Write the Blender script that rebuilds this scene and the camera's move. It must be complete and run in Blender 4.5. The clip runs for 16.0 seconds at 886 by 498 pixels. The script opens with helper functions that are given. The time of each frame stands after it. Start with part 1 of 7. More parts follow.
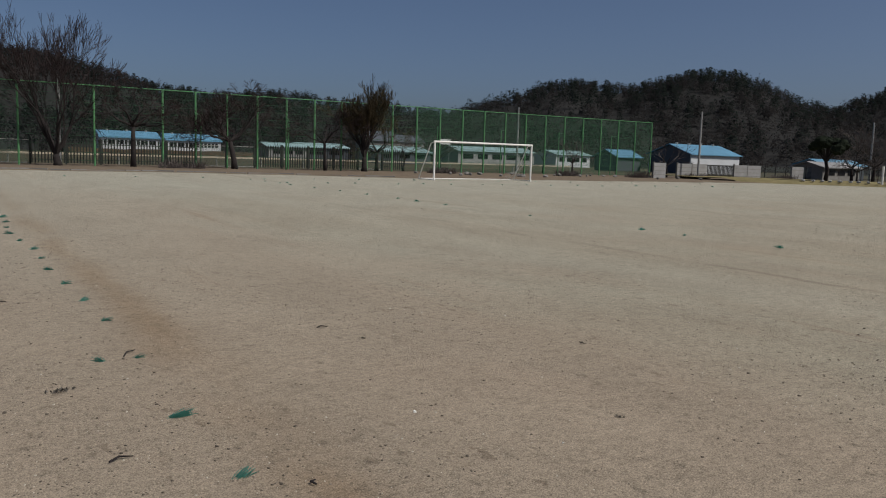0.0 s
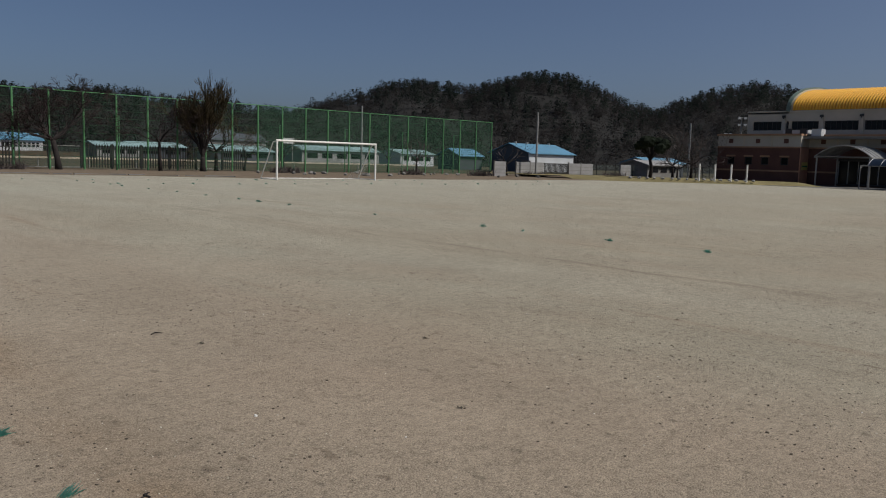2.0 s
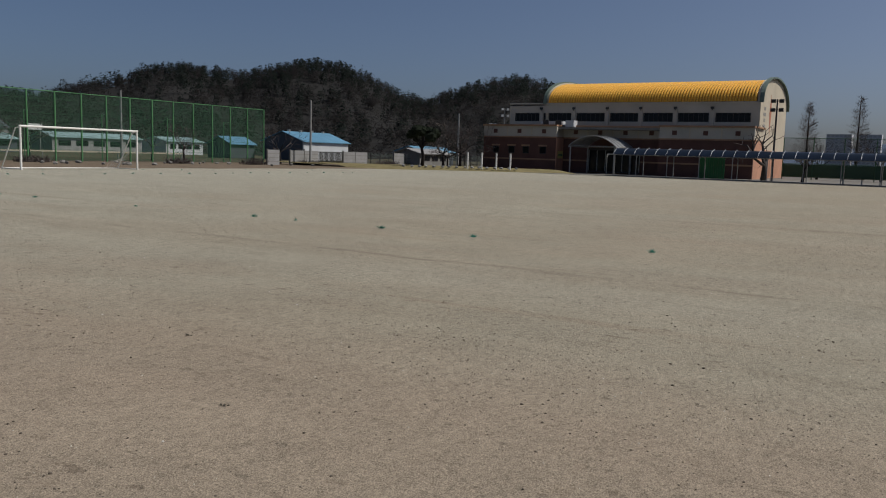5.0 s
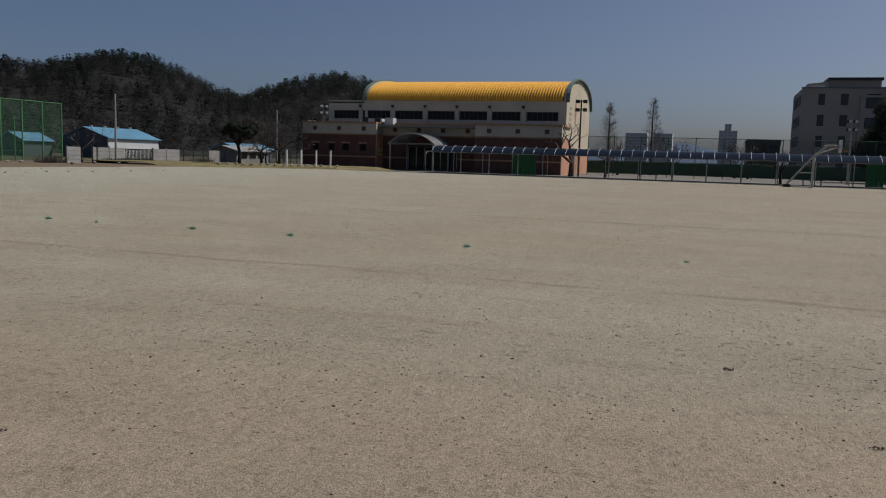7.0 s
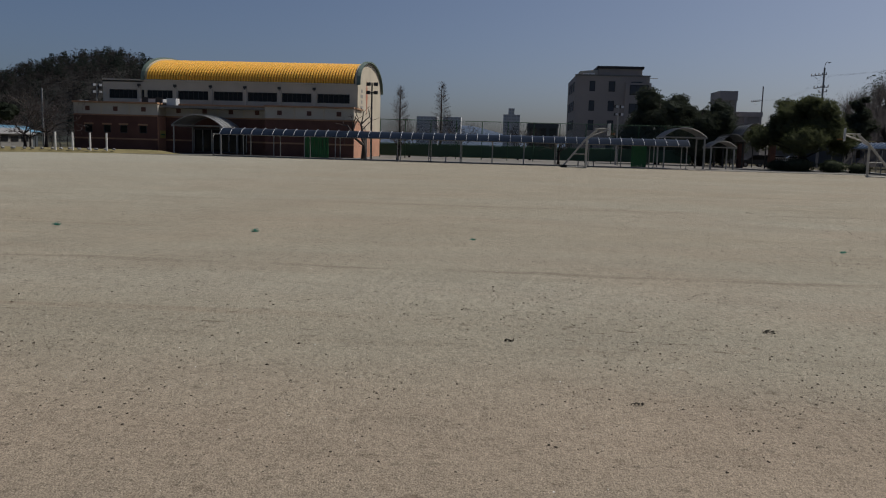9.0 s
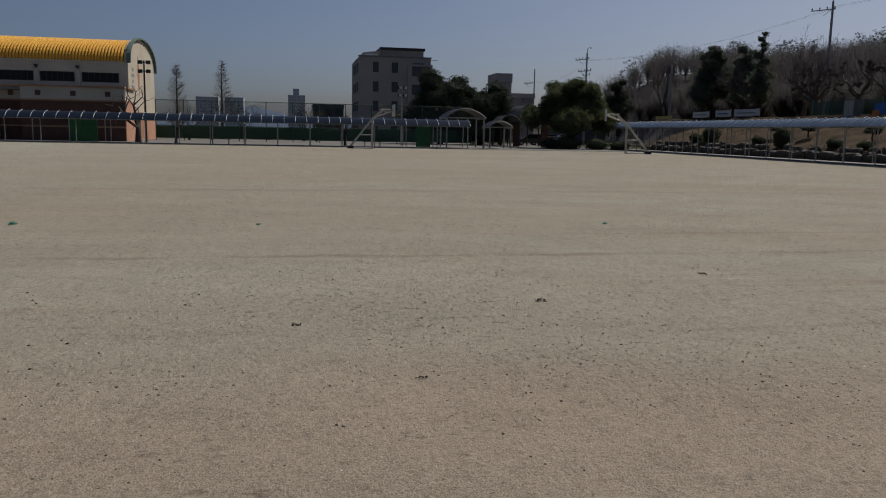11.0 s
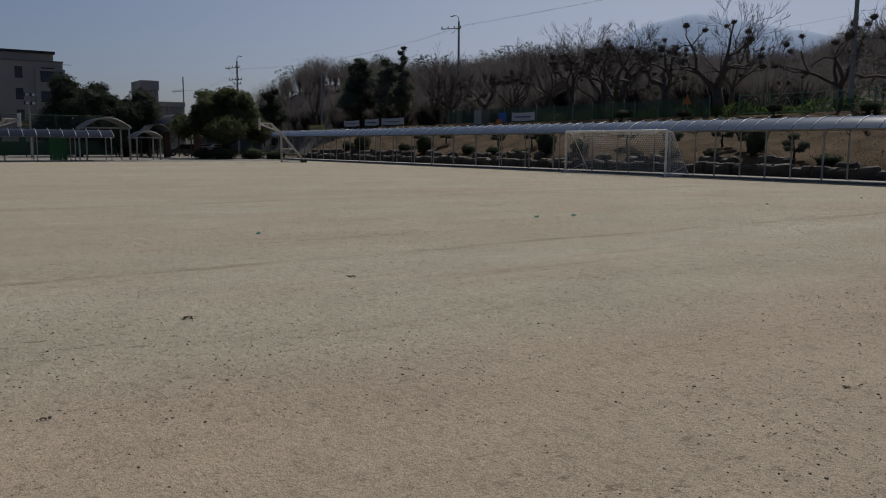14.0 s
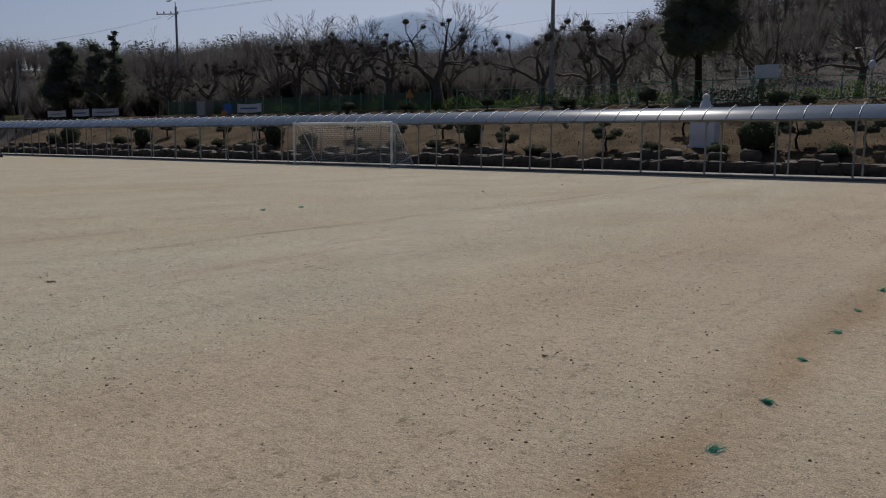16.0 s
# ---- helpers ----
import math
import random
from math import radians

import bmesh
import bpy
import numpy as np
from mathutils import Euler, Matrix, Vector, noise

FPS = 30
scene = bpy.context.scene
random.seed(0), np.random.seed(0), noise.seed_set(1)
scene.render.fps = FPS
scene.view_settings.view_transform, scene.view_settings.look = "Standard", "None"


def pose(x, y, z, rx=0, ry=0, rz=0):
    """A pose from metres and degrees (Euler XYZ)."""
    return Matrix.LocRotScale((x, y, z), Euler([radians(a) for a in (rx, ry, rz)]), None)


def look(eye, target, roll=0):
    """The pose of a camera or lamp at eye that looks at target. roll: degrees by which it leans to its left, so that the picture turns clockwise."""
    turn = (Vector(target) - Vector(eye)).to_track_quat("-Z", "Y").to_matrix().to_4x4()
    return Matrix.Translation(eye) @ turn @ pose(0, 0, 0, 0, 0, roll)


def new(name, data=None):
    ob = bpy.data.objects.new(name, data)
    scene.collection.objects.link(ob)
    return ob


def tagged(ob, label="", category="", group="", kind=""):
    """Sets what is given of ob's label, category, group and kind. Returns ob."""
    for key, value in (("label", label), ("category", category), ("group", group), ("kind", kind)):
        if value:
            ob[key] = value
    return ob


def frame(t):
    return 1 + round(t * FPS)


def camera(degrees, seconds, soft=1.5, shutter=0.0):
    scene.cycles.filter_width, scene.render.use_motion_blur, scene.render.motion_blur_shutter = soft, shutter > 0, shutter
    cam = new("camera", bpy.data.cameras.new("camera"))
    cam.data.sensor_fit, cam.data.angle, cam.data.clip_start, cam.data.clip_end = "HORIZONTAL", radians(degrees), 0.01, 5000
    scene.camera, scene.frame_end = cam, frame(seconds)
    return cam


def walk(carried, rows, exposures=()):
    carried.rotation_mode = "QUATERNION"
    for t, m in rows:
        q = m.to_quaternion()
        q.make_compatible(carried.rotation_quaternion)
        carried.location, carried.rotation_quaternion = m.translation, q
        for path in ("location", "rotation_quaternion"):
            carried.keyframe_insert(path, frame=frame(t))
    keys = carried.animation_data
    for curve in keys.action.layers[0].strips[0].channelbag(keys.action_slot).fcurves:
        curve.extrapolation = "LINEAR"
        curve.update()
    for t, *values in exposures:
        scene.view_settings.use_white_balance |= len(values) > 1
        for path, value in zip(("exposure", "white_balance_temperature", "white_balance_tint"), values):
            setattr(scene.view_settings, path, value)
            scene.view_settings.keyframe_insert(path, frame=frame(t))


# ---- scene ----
cam = camera(57.8, 16.0, soft=1.1)
# seconds, x, y, z, yaw, pitch, roll
ROWS = [
    (0.0, -0.000, 0.000, 1.531, -31.570, -6.635, -1.791),
    (0.5, 0.010, -0.011, 1.535, -34.507, -6.674, -1.785),
    (1.0, 0.019, -0.014, 1.532, -37.216, -6.589, -1.734),
    (1.5, 0.023, -0.021, 1.526, -39.937, -6.426, -1.668),
    (2.0, 0.027, -0.041, 1.527, -42.535, -6.368, -1.650),
    (2.5, 0.023, -0.054, 1.525, -45.115, -6.379, -1.739),
    (3.0, 0.037, -0.058, 1.521, -47.719, -6.510, -1.780),
    (3.5, 0.059, -0.061, 1.519, -50.336, -6.567, -1.794),
    (6.0, 0.155, -0.121, 1.528, -64.138, -6.668, -1.673),
    (6.5, 0.182, -0.135, 1.527, -67.342, -6.562, -1.666),
    (7.0, 0.222, -0.146, 1.527, -71.007, -6.526, -1.683),
    (7.5, 0.264, -0.163, 1.519, -74.366, -6.724, -1.681),
    (8.0, 0.301, -0.176, 1.512, -77.998, -6.961, -1.606),
    (8.5, 0.322, -0.197, 1.507, -81.474, -7.118, -1.644),
    (9.0, 0.334, -0.219, 1.502, -85.563, -7.313, -1.588),
    (11.5, 0.282, -0.299, 1.522, -104.288, -8.215, -1.006),
    (12.0, 0.276, -0.327, 1.526, -108.200, -7.943, -0.846),
    (12.5, 0.269, -0.355, 1.528, -112.223, -7.694, -0.741),
    (13.0, 0.267, -0.382, 1.521, -116.426, -7.412, -0.558),
    (13.5, 0.272, -0.416, 1.518, -120.199, -7.388, -0.439),
    (14.0, 0.278, -0.449, 1.518, -124.460, -7.334, -0.382),
    (14.5, 0.271, -0.479, 1.510, -128.901, -7.646, -0.239),
    (15.0, 0.254, -0.513, 1.504, -133.593, -7.902, -0.219),
    (15.5, 0.237, -0.557, 1.501, -138.263, -7.796, -0.150),
    (16.0, 0.238, -0.595, 1.499, -143.359, -7.762, -0.257),
]
walk(cam, [(t, pose(x, y, z, 90 + pitch, roll, yaw)) for t, x, y, z, yaw, pitch, roll in ROWS],
     exposures=[(0.0, 0.30), (7.0, 0.27), (12.5, 0.12), (14.5, 0.18), (16.0, 0.32)])

# ---- sky and sun ----
SUN_AZ, SUN_EL = 145.0, 50.0      # clockwise from +y; degrees
world = bpy.data.worlds.new("world")
scene.world = world
world.use_nodes = True
wn, wl = world.node_tree.nodes, world.node_tree.links
wn.clear()
sky = wn.new("ShaderNodeTexSky")
sky.sky_type, sky.sun_disc = "NISHITA", False
sky.sun_elevation, sky.sun_rotation = radians(SUN_EL), radians(SUN_AZ)
sky.air_density, sky.dust_density, sky.ozone_density, sky.altitude = 0.6, 2.6, 4.0, 50
bg = wn.new("ShaderNodeBackground")
bg.inputs["Strength"].default_value = 0.053
wo = wn.new("ShaderNodeOutputWorld")
wl.new(sky.outputs[0], bg.inputs[0])
wl.new(bg.outputs[0], wo.inputs[0])
sun_data = bpy.data.lights.new("sun", "SUN")
sun_data.energy, sun_data.angle, sun_data.color = 2.8, radians(0.6), (1.0, 0.95, 0.87)
sun = new("sun", sun_data)
_a, _e = radians(SUN_AZ), radians(SUN_EL)
sun.matrix_world = look((0, 0, 60), (-math.sin(_a) * math.cos(_e) * 60, -math.cos(_a) * math.cos(_e) * 60, 60 - 60 * math.sin(_e)))

# ---- materials ----
def material(name, color, rough=0.7, metal=0.0, dark=0.7, light=1.15, scale=3.0, fine=40.0, bump=0.15, dist=0.01, rand=0.0, spec=0.4):
    """A surface with blotches, grain and relief; rand varies it piece by piece."""
    m = bpy.data.materials.new(name)
    m.use_nodes = True
    n, l = m.node_tree.nodes, m.node_tree.links
    b = n["Principled BSDF"]
    b.inputs["Roughness"].default_value, b.inputs["Metallic"].default_value = rough, metal
    b.inputs["Specular IOR Level"].default_value = spec
    tc = n.new("ShaderNodeTexCoord")
    n1, n2 = n.new("ShaderNodeTexNoise"), n.new("ShaderNodeTexNoise")
    n1.inputs["Scale"].default_value, n2.inputs["Scale"].default_value = scale, fine
    n1.inputs["Detail"].default_value, n2.inputs["Detail"].default_value = 5, 3
    l.new(tc.outputs["Object"], n1.inputs["Vector"])
    l.new(tc.outputs["Object"], n2.inputs["Vector"])
    mix = n.new("ShaderNodeMath")
    mix.operation = "MULTIPLY_ADD"
    l.new(n1.outputs["Fac"], mix.inputs[0])
    mix.inputs[1].default_value = 0.65
    half = n.new("ShaderNodeMath")
    half.operation = "MULTIPLY"
    half.inputs[1].default_value = 0.35
    l.new(n2.outputs["Fac"], half.inputs[0])
    l.new(half.outputs[0], mix.inputs[2])
    ramp = n.new("ShaderNodeValToRGB")
    ramp.color_ramp.elements[0].position, ramp.color_ramp.elements[1].position = 0.3, 0.7
    ramp.color_ramp.elements[0].color = (*[c * dark for c in color], 1)
    ramp.color_ramp.elements[1].color = (*[min(c * light, 1) for c in color], 1)
    l.new(mix.outputs[0], ramp.inputs[0])
    out = ramp.outputs[0]
    if rand:
        info = n.new("ShaderNodeObjectInfo")
        geo = n.new("ShaderNodeNewGeometry")
        s = n.new("ShaderNodeMath")
        s.operation = "ADD"
        l.new(info.outputs["Random"], s.inputs[0])
        l.new(geo.outputs["Random Per Island"], s.inputs[1])
        mr = n.new("ShaderNodeMapRange")
        mr.inputs[1].default_value, mr.inputs[2].default_value = 0.0, 2.0
        mr.inputs[3].default_value, mr.inputs[4].default_value = 1 - rand, 1 + rand
        l.new(s.outputs[0], mr.inputs[0])
        hs = n.new("ShaderNodeHueSaturation")
        l.new(mr.outputs[0], hs.inputs["Value"])
        l.new(out, hs.inputs["Color"])
        out = hs.outputs[0]
    l.new(out, b.inputs["Base Color"])
    if bump:
        bp = n.new("ShaderNodeBump")
        bp.inputs["Strength"].default_value, bp.inputs["Distance"].default_value = bump, dist
        l.new(n2.outputs["Fac"], bp.inputs["Height"])
        l.new(bp.outputs[0], b.inputs["Normal"])
    return m


def sand_material():
    """Packed granite sand: pale grit, reddish worn patches, dragged streaks along the pitch, a worn strip by the marks."""
    m = bpy.data.materials.new("packed_sand")
    m.use_nodes = True
    n, l = m.node_tree.nodes, m.node_tree.links
    b = n["Principled BSDF"]
    b.inputs["Roughness"].default_value = 0.95
    b.inputs["Specular IOR Level"].default_value = 0.15
    tc = n.new("ShaderNodeTexCoord")

    def noise_node(scale, detail, stretch=(1, 1, 1), rough=0.55):
        mp = n.new("ShaderNodeMapping")
        mp.inputs["Scale"].default_value = stretch
        l.new(tc.outputs["Object"], mp.inputs["Vector"])
        t = n.new("ShaderNodeTexNoise")
        t.inputs["Scale"].default_value, t.inputs["Detail"].default_value = scale, detail
        t.inputs["Roughness"].default_value = rough
        l.new(mp.outputs[0], t.inputs["Vector"])
        return t.outputs["Fac"]

    def ramp(fac, p0, p1, c0=(0, 0, 0, 1), c1=(1, 1, 1, 1)):
        r = n.new("ShaderNodeValToRGB")
        r.color_ramp.elements[0].position, r.color_ramp.elements[1].position = p0, p1
        r.color_ramp.elements[0].color, r.color_ramp.elements[1].color = c0, c1
        l.new(fac, r.inputs[0])
        return r.outputs[0]

    def mixed(fac, a, c, kind="MIX"):
        x = n.new("ShaderNodeMix")
        x.data_type, x.blend_type = "RGBA", kind
        if isinstance(fac, float):
            x.inputs[0].default_value = fac
        else:
            l.new(fac, x.inputs[0])
        for sock, v in ((x.inputs[6], a), (x.inputs[7], c)):
            if isinstance(v, tuple):
                sock.default_value = v
            else:
                l.new(v, sock)
        return x.outputs[2]

    def calc(op, a, c=None):
        x = n.new("ShaderNodeMath")
        x.operation = op
        for sock, v in ((x.inputs[0], a), (x.inputs[1], c)):
            if v is None:
                continue
            if isinstance(v, (int, float)):
                sock.default_value = v
            else:
                l.new(v, sock)
        return x.outputs[0]

    broad = noise_node(0.16, 6, (1, 0.45, 1))
    patch = noise_node(0.7, 7, (1, 0.6, 1), 0.65)
    scuff = noise_node(3.4, 6, (1, 1.5, 1), 0.7)
    clods = noise_node(13, 6, (1, 1.2, 1), 0.7)
    grain = noise_node(42, 5, (1, 1, 1), 0.7)
    grit = noise_node(115, 3)
    col = mixed(ramp(broad, 0.38, 0.64), (0.276, 0.245, 0.187, 1), (0.291, 0.270, 0.213, 1))
    rust = ramp(noise_node(0.33, 5, (1, 0.5, 1), 0.6), 0.46, 0.66)
    col = mixed(calc("MULTIPLY", rust, 0.55), col, (0.272, 0.223, 0.168, 1))
    sep = n.new("ShaderNodeSeparateXYZ")
    l.new(tc.outputs["Object"], sep.inputs[0])
    wob = calc("MULTIPLY", calc("SUBTRACT", noise_node(0.45, 3), 0.5), 0.7)
    line = calc("ADD", calc("ADD", sep.outputs["X"], calc("MULTIPLY", sep.outputs["Y"], 0.006)), wob)

    def band(centre, width):
        d = calc("DIVIDE", calc("SUBTRACT", line, centre), width)
        return calc("POWER", 2.718, calc("MULTIPLY", calc("MULTIPLY", d, d), -1.0))
    # loose reddish strip by the touchline, then greyer packed sand
    edge = calc("ADD", calc("DIVIDE", calc("SUBTRACT", 5.1, line), 1.6), calc("MULTIPLY", calc("SUBTRACT", noise_node(0.6, 4, (1, 0.35, 1)), 0.5), 2.0))
    loose = ramp(calc("ADD", edge, 0.5), 0.0, 1.0)
    col = mixed(calc("MULTIPLY", loose, 0.6), col, (0.283, 0.225, 0.170, 1))
    worn = calc("MULTIPLY", band(1.45, 0.24), ramp(noise_node(0.8, 4, (1, 0.4, 1)), 0.3, 0.6))
    col = mixed(calc("MULTIPLY", worn, 0.85), col, (0.214, 0.152, 0.096, 1))
    thin = calc("MULTIPLY", band(9.95, 0.10), ramp(noise_node(1.5, 3, (1, 0.3, 1)), 0.36, 0.56))
    col = mixed(calc("MULTIPLY", thin, 0.6), col, (0.161, 0.130, 0.096, 1))
    rut = calc("MULTIPLY", band(20.8, 0.22), ramp(noise_node(1.1, 3, (1, 0.3, 1)), 0.38, 0.6))
    col = mixed(calc("MULTIPLY", rut, 0.55), col, (0.174, 0.143, 0.107, 1))
    col = mixed(calc("MULTIPLY", band(8.6, 0.75), 0.35), col, (0.314, 0.290, 0.233, 1))
    # paler sand towards the north end
    pale = ramp(calc("ADD", calc("DIVIDE", calc("SUBTRACT", sep.outputs["Y"], 4.0), 30.0), calc("MULTIPLY", calc("SUBTRACT", broad, 0.5), 0.5)), 0.0, 1.0)
    col = mixed(calc("MULTIPLY", pale, 0.75), col, (0.332, 0.324, 0.268, 1))
    # brown drag lines along the pitch, broken up
    drag = calc("MULTIPLY", ramp(noise_node(2.6, 4, (1, 0.03, 1), 0.6), 0.58, 0.66), ramp(noise_node(0.7, 3, (1, 0.25, 1)), 0.45, 0.6))
    col = mixed(calc("MULTIPLY", drag, 0.45), col, (0.229, 0.177, 0.129, 1))
    # wheel and rake streaks along the field
    streak = noise_node(0.9, 6, (1, 0.035, 1), 0.65)
    col = mixed(calc("MULTIPLY", ramp(streak, 0.54, 0.68), 0.25), col, (0.205, 0.170, 0.126, 1))
    # soft brown scuffs, denser in some stretches
    thick = ramp(noise_node(0.5, 4, (1, 0.5, 1)), 0.36, 0.64)
    specks = calc("MULTIPLY", ramp(noise_node(9.0, 3, (1, 0.8, 1), 0.5), 0.66, 0.71), 0.55)
    col = mixed(specks, col, (0.126, 0.104, 0.080, 1))
    near = calc("MAXIMUM", calc("MULTIPLY", loose, 0.8), calc("MAXIMUM", band(7.0, 1.1), 0.38))
    thick = calc("MULTIPLY", thick, near)
    col = mixed(calc("MULTIPLY", calc("MULTIPLY", ramp(scuff, 0.56, 0.66), thick), 0.55), col, (0.154, 0.117, 0.083, 1))
    scrape = noise_node(5.5, 5, (1.6, 0.8, 1), 0.62)
    col = mixed(calc("MULTIPLY", calc("MULTIPLY", ramp(scrape, 0.60, 0.645), thick), 0.8), col, (0.109, 0.081, 0.059, 1))
    col = mixed(calc("MULTIPLY", calc("MULTIPLY", ramp(clods, 0.585, 0.64), thick), 0.75), col, (0.096, 0.078, 0.061, 1))

    def swing(fac, much):
        return calc("MULTIPLY", calc("SUBTRACT", fac, 0.5), much)
    value = calc("ADD", swing(patch, 0.45), swing(scuff, 0.55))
    value = calc("ADD", value, swing(clods, 1.15))
    value = calc("ADD", value, swing(grain, 1.5))
    value = calc("ADD", value, swing(grit, 2.1))
    value = calc("MAXIMUM", calc("ADD", value, 1.0), 0.25)
    tone = n.new("ShaderNodeHueSaturation")
    l.new(value, tone.inputs["Value"])
    l.new(col, tone.inputs["Color"])
    l.new(tone.outputs[0], b.inputs["Base Color"])
    h = calc("ADD", calc("MULTIPLY", grain, 0.6), calc("MULTIPLY", grit, 0.3))
    h = calc("ADD", h, calc("MULTIPLY", clods, 0.9))
    bp = n.new("ShaderNodeBump")
    bp.inputs["Strength"].default_value, bp.inputs["Distance"].default_value = 0.75, 0.02
    l.new(h, bp.inputs["Height"])
    l.new(bp.outputs[0], b.inputs["Normal"])
    return m


SAND = sand_material()
EARTH = material("bare_earth", (0.17, 0.135, 0.10), 0.95, scale=0.8, fine=12, bump=0.6, dist=0.05, spec=0.05)
FIELD = material("dry_fields", (0.075, 0.068, 0.046), 0.95, scale=0.05, fine=1.5, bump=0.3, dist=0.1, dark=0.6, light=1.4, spec=0.05)
DRYGRASS = material("dry_grass", (0.078, 0.056, 0.035), 0.95, scale=0.55, fine=7, bump=0.9, dist=0.08, dark=0.3, light=1.45, spec=0.05)
LAWN = material("pale_lawn", (0.22, 0.19, 0.10), 0.95, scale=0.8, fine=14, bump=0.7, dist=0.05, dark=0.6, spec=0.05)
PAVING = material("grey_paving", (0.17, 0.16, 0.145), 0.9, scale=1.5, fine=30)
CONCRETE = material("grey_concrete", (0.20, 0.195, 0.185), 0.85, scale=1.2, fine=25, dark=0.75, rand=0.06)
PALE_CONCRETE = material("pale_concrete", (0.27, 0.27, 0.27), 0.85, scale=0.9, fine=20, dark=0.7, rand=0.12)
STONE = material("dark_garden_stone", (0.085, 0.075, 0.066), 0.9, scale=2.0, fine=16, bump=0.8, dist=0.04, dark=0.5, light=1.4, rand=0.25)
WHITE = material("white_painted_steel", (0.78, 0.77, 0.74), 0.45, scale=2, fine=30, dark=0.82, light=1.1, bump=0.05)
STEEL = material("galvanised_steel", (0.34, 0.335, 0.32), 0.45, 0.35, scale=3, fine=40, dark=0.75, bump=0.05)
RIB = material("pale_aluminium", (0.58, 0.60, 0.63), 0.42, 0.1, scale=3, fine=40, dark=0.85, bump=0.04)
PANEL = material("blue_grey_polycarbonate", (0.062, 0.094, 0.15), 0.24, scale=0.5, fine=6, dark=0.8, light=1.2, bump=0.03, rand=0.12, spec=0.07)
# A darker version of the panel blue.
DARKPANEL = material("darker_blue_polycarbonate", (0.014, 0.022, 0.038), 0.3, scale=0.5, fine=6, dark=0.8, light=1.2, bump=0.03, rand=0.12, spec=0.05)
GREENPAINT = material("green_painted_steel", (0.085, 0.235, 0.1), 0.5, scale=2, fine=30, dark=0.75, bump=0.05)
RAILGREEN = material("faded_green_rail", (0.14, 0.26, 0.165), 0.6, scale=2, fine=30, bump=0.05)
DARKGREEN = material("dark_green_steel", (0.035, 0.10, 0.05), 0.55, scale=2, fine=30, bump=0.05)
IRON = material("black_iron", (0.018, 0.018, 0.017), 0.6, scale=3, fine=30, bump=0.1, rand=0.2)
NETCORD = material("pale_net_cord", (0.66, 0.65, 0.62), 0.8, scale=5, fine=60, bump=0.0)
# Brick and render: sunlit tones for south faces, shade tones for the front.
BRICK = material("shade_tone_brown_brick", (0.115, 0.055, 0.042), 0.85, scale=0.8, fine=14, bump=0.4, dark=0.7, rand=0.08)
SUNLITBRICK = material("sun_tone_brick", (0.46, 0.24, 0.155), 0.85, scale=0.8, fine=14, bump=0.4, dark=0.75)
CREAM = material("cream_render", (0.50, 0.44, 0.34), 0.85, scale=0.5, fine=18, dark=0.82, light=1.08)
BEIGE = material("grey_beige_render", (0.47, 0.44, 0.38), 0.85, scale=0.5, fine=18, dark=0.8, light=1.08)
COPING = material("terracotta_coping", (0.34, 0.20, 0.12), 0.8, scale=1, fine=20, dark=0.75)
ORANGE = material("orange_ribbed_roof", (0.75, 0.40, 0.05), 0.42, scale=0.4, fine=10, dark=0.86, light=1.07, bump=0.05, rand=0.06)
ARCHGREEN = material("grey_green_trim", (0.12, 0.165, 0.14), 0.6, scale=1, fine=20)
DARKGLASS = material("dark_window_glass", (0.008, 0.009, 0.011), 0.12, scale=1, fine=8, bump=0.0, spec=0.2)
DARK = material("dark_frame", (0.03, 0.03, 0.032), 0.5, scale=2, fine=20)
GREYWALL = material("dark_grey_cladding", (0.32, 0.295, 0.28), 0.8, scale=0.3, fine=10, dark=0.85, light=1.1)
BLUEROOF = material("blue_sheet_roof", (0.1, 0.24, 0.36), 0.5, scale=0.5, fine=12, dark=0.8)
PALEROOF = material("pale_teal_roof", (0.23, 0.34, 0.35), 0.6, scale=0.5, fine=12, dark=0.75)
WHITEWALL = material("off_white_sheet_wall", (0.48, 0.5, 0.52), 0.7, scale=0.4, fine=10, dark=0.85)
SLATEWALL = material("slate_blue_sheet_wall", (0.06, 0.07, 0.085), 0.7, scale=0.4, fine=10, dark=0.85)
OFFICE = material("grey_pink_office_wall", (0.365, 0.331, 0.324), 0.85, scale=0.4, fine=12, dark=0.85)
# Distance haze is put into both tower tones, so the windows stay pale.
TOWERWALL = material("haze_paled_apartment_wall", (0.56, 0.57, 0.60), 0.9, scale=0.05, fine=1.0, dark=0.9, bump=0)
TOWERDARK = material("haze_paled_window_band", (0.40, 0.42, 0.46), 0.9, scale=0.05, fine=1.0, dark=0.9, bump=0)
BARK = material("grey_brown_bark", (0.026, 0.021, 0.02), 0.95, scale=4, fine=30, bump=0.8, dist=0.03, dark=0.55)
# Bark lightened for trees against the sun, where shade renders too dark.
LIFTEDBARK = material("backlight_lifted_bark", (0.092, 0.080, 0.074), 0.95, scale=4, fine=30, bump=0.8, dist=0.03, dark=0.55)
# Twig, knot, pine, cedar and shrub colours carry lifted veiling glare too.
TWIG = material("bare_twigs", (0.115, 0.097, 0.092), 0.95, scale=2, fine=10, bump=0, rand=0.2, spec=0.05)
BUDS = material("olive_budding_twigs", (0.075, 0.060, 0.036), 0.95, scale=2, fine=10, bump=0, rand=0.25, spec=0.05)
KNOT = material("dark_knotty_twigs", (0.14, 0.13, 0.115), 0.95, scale=2, fine=10, bump=0, rand=0.35, spec=0.05)
PINE = material("glare_lifted_pine_needles", (0.115, 0.13, 0.106), 0.9, scale=2, fine=12, bump=0, rand=0.4, spec=0.05)
CEDAR = material("yellow_green_foliage", (0.096, 0.108, 0.06), 0.9, scale=0.5, fine=12, bump=0, rand=0.35, spec=0.05)
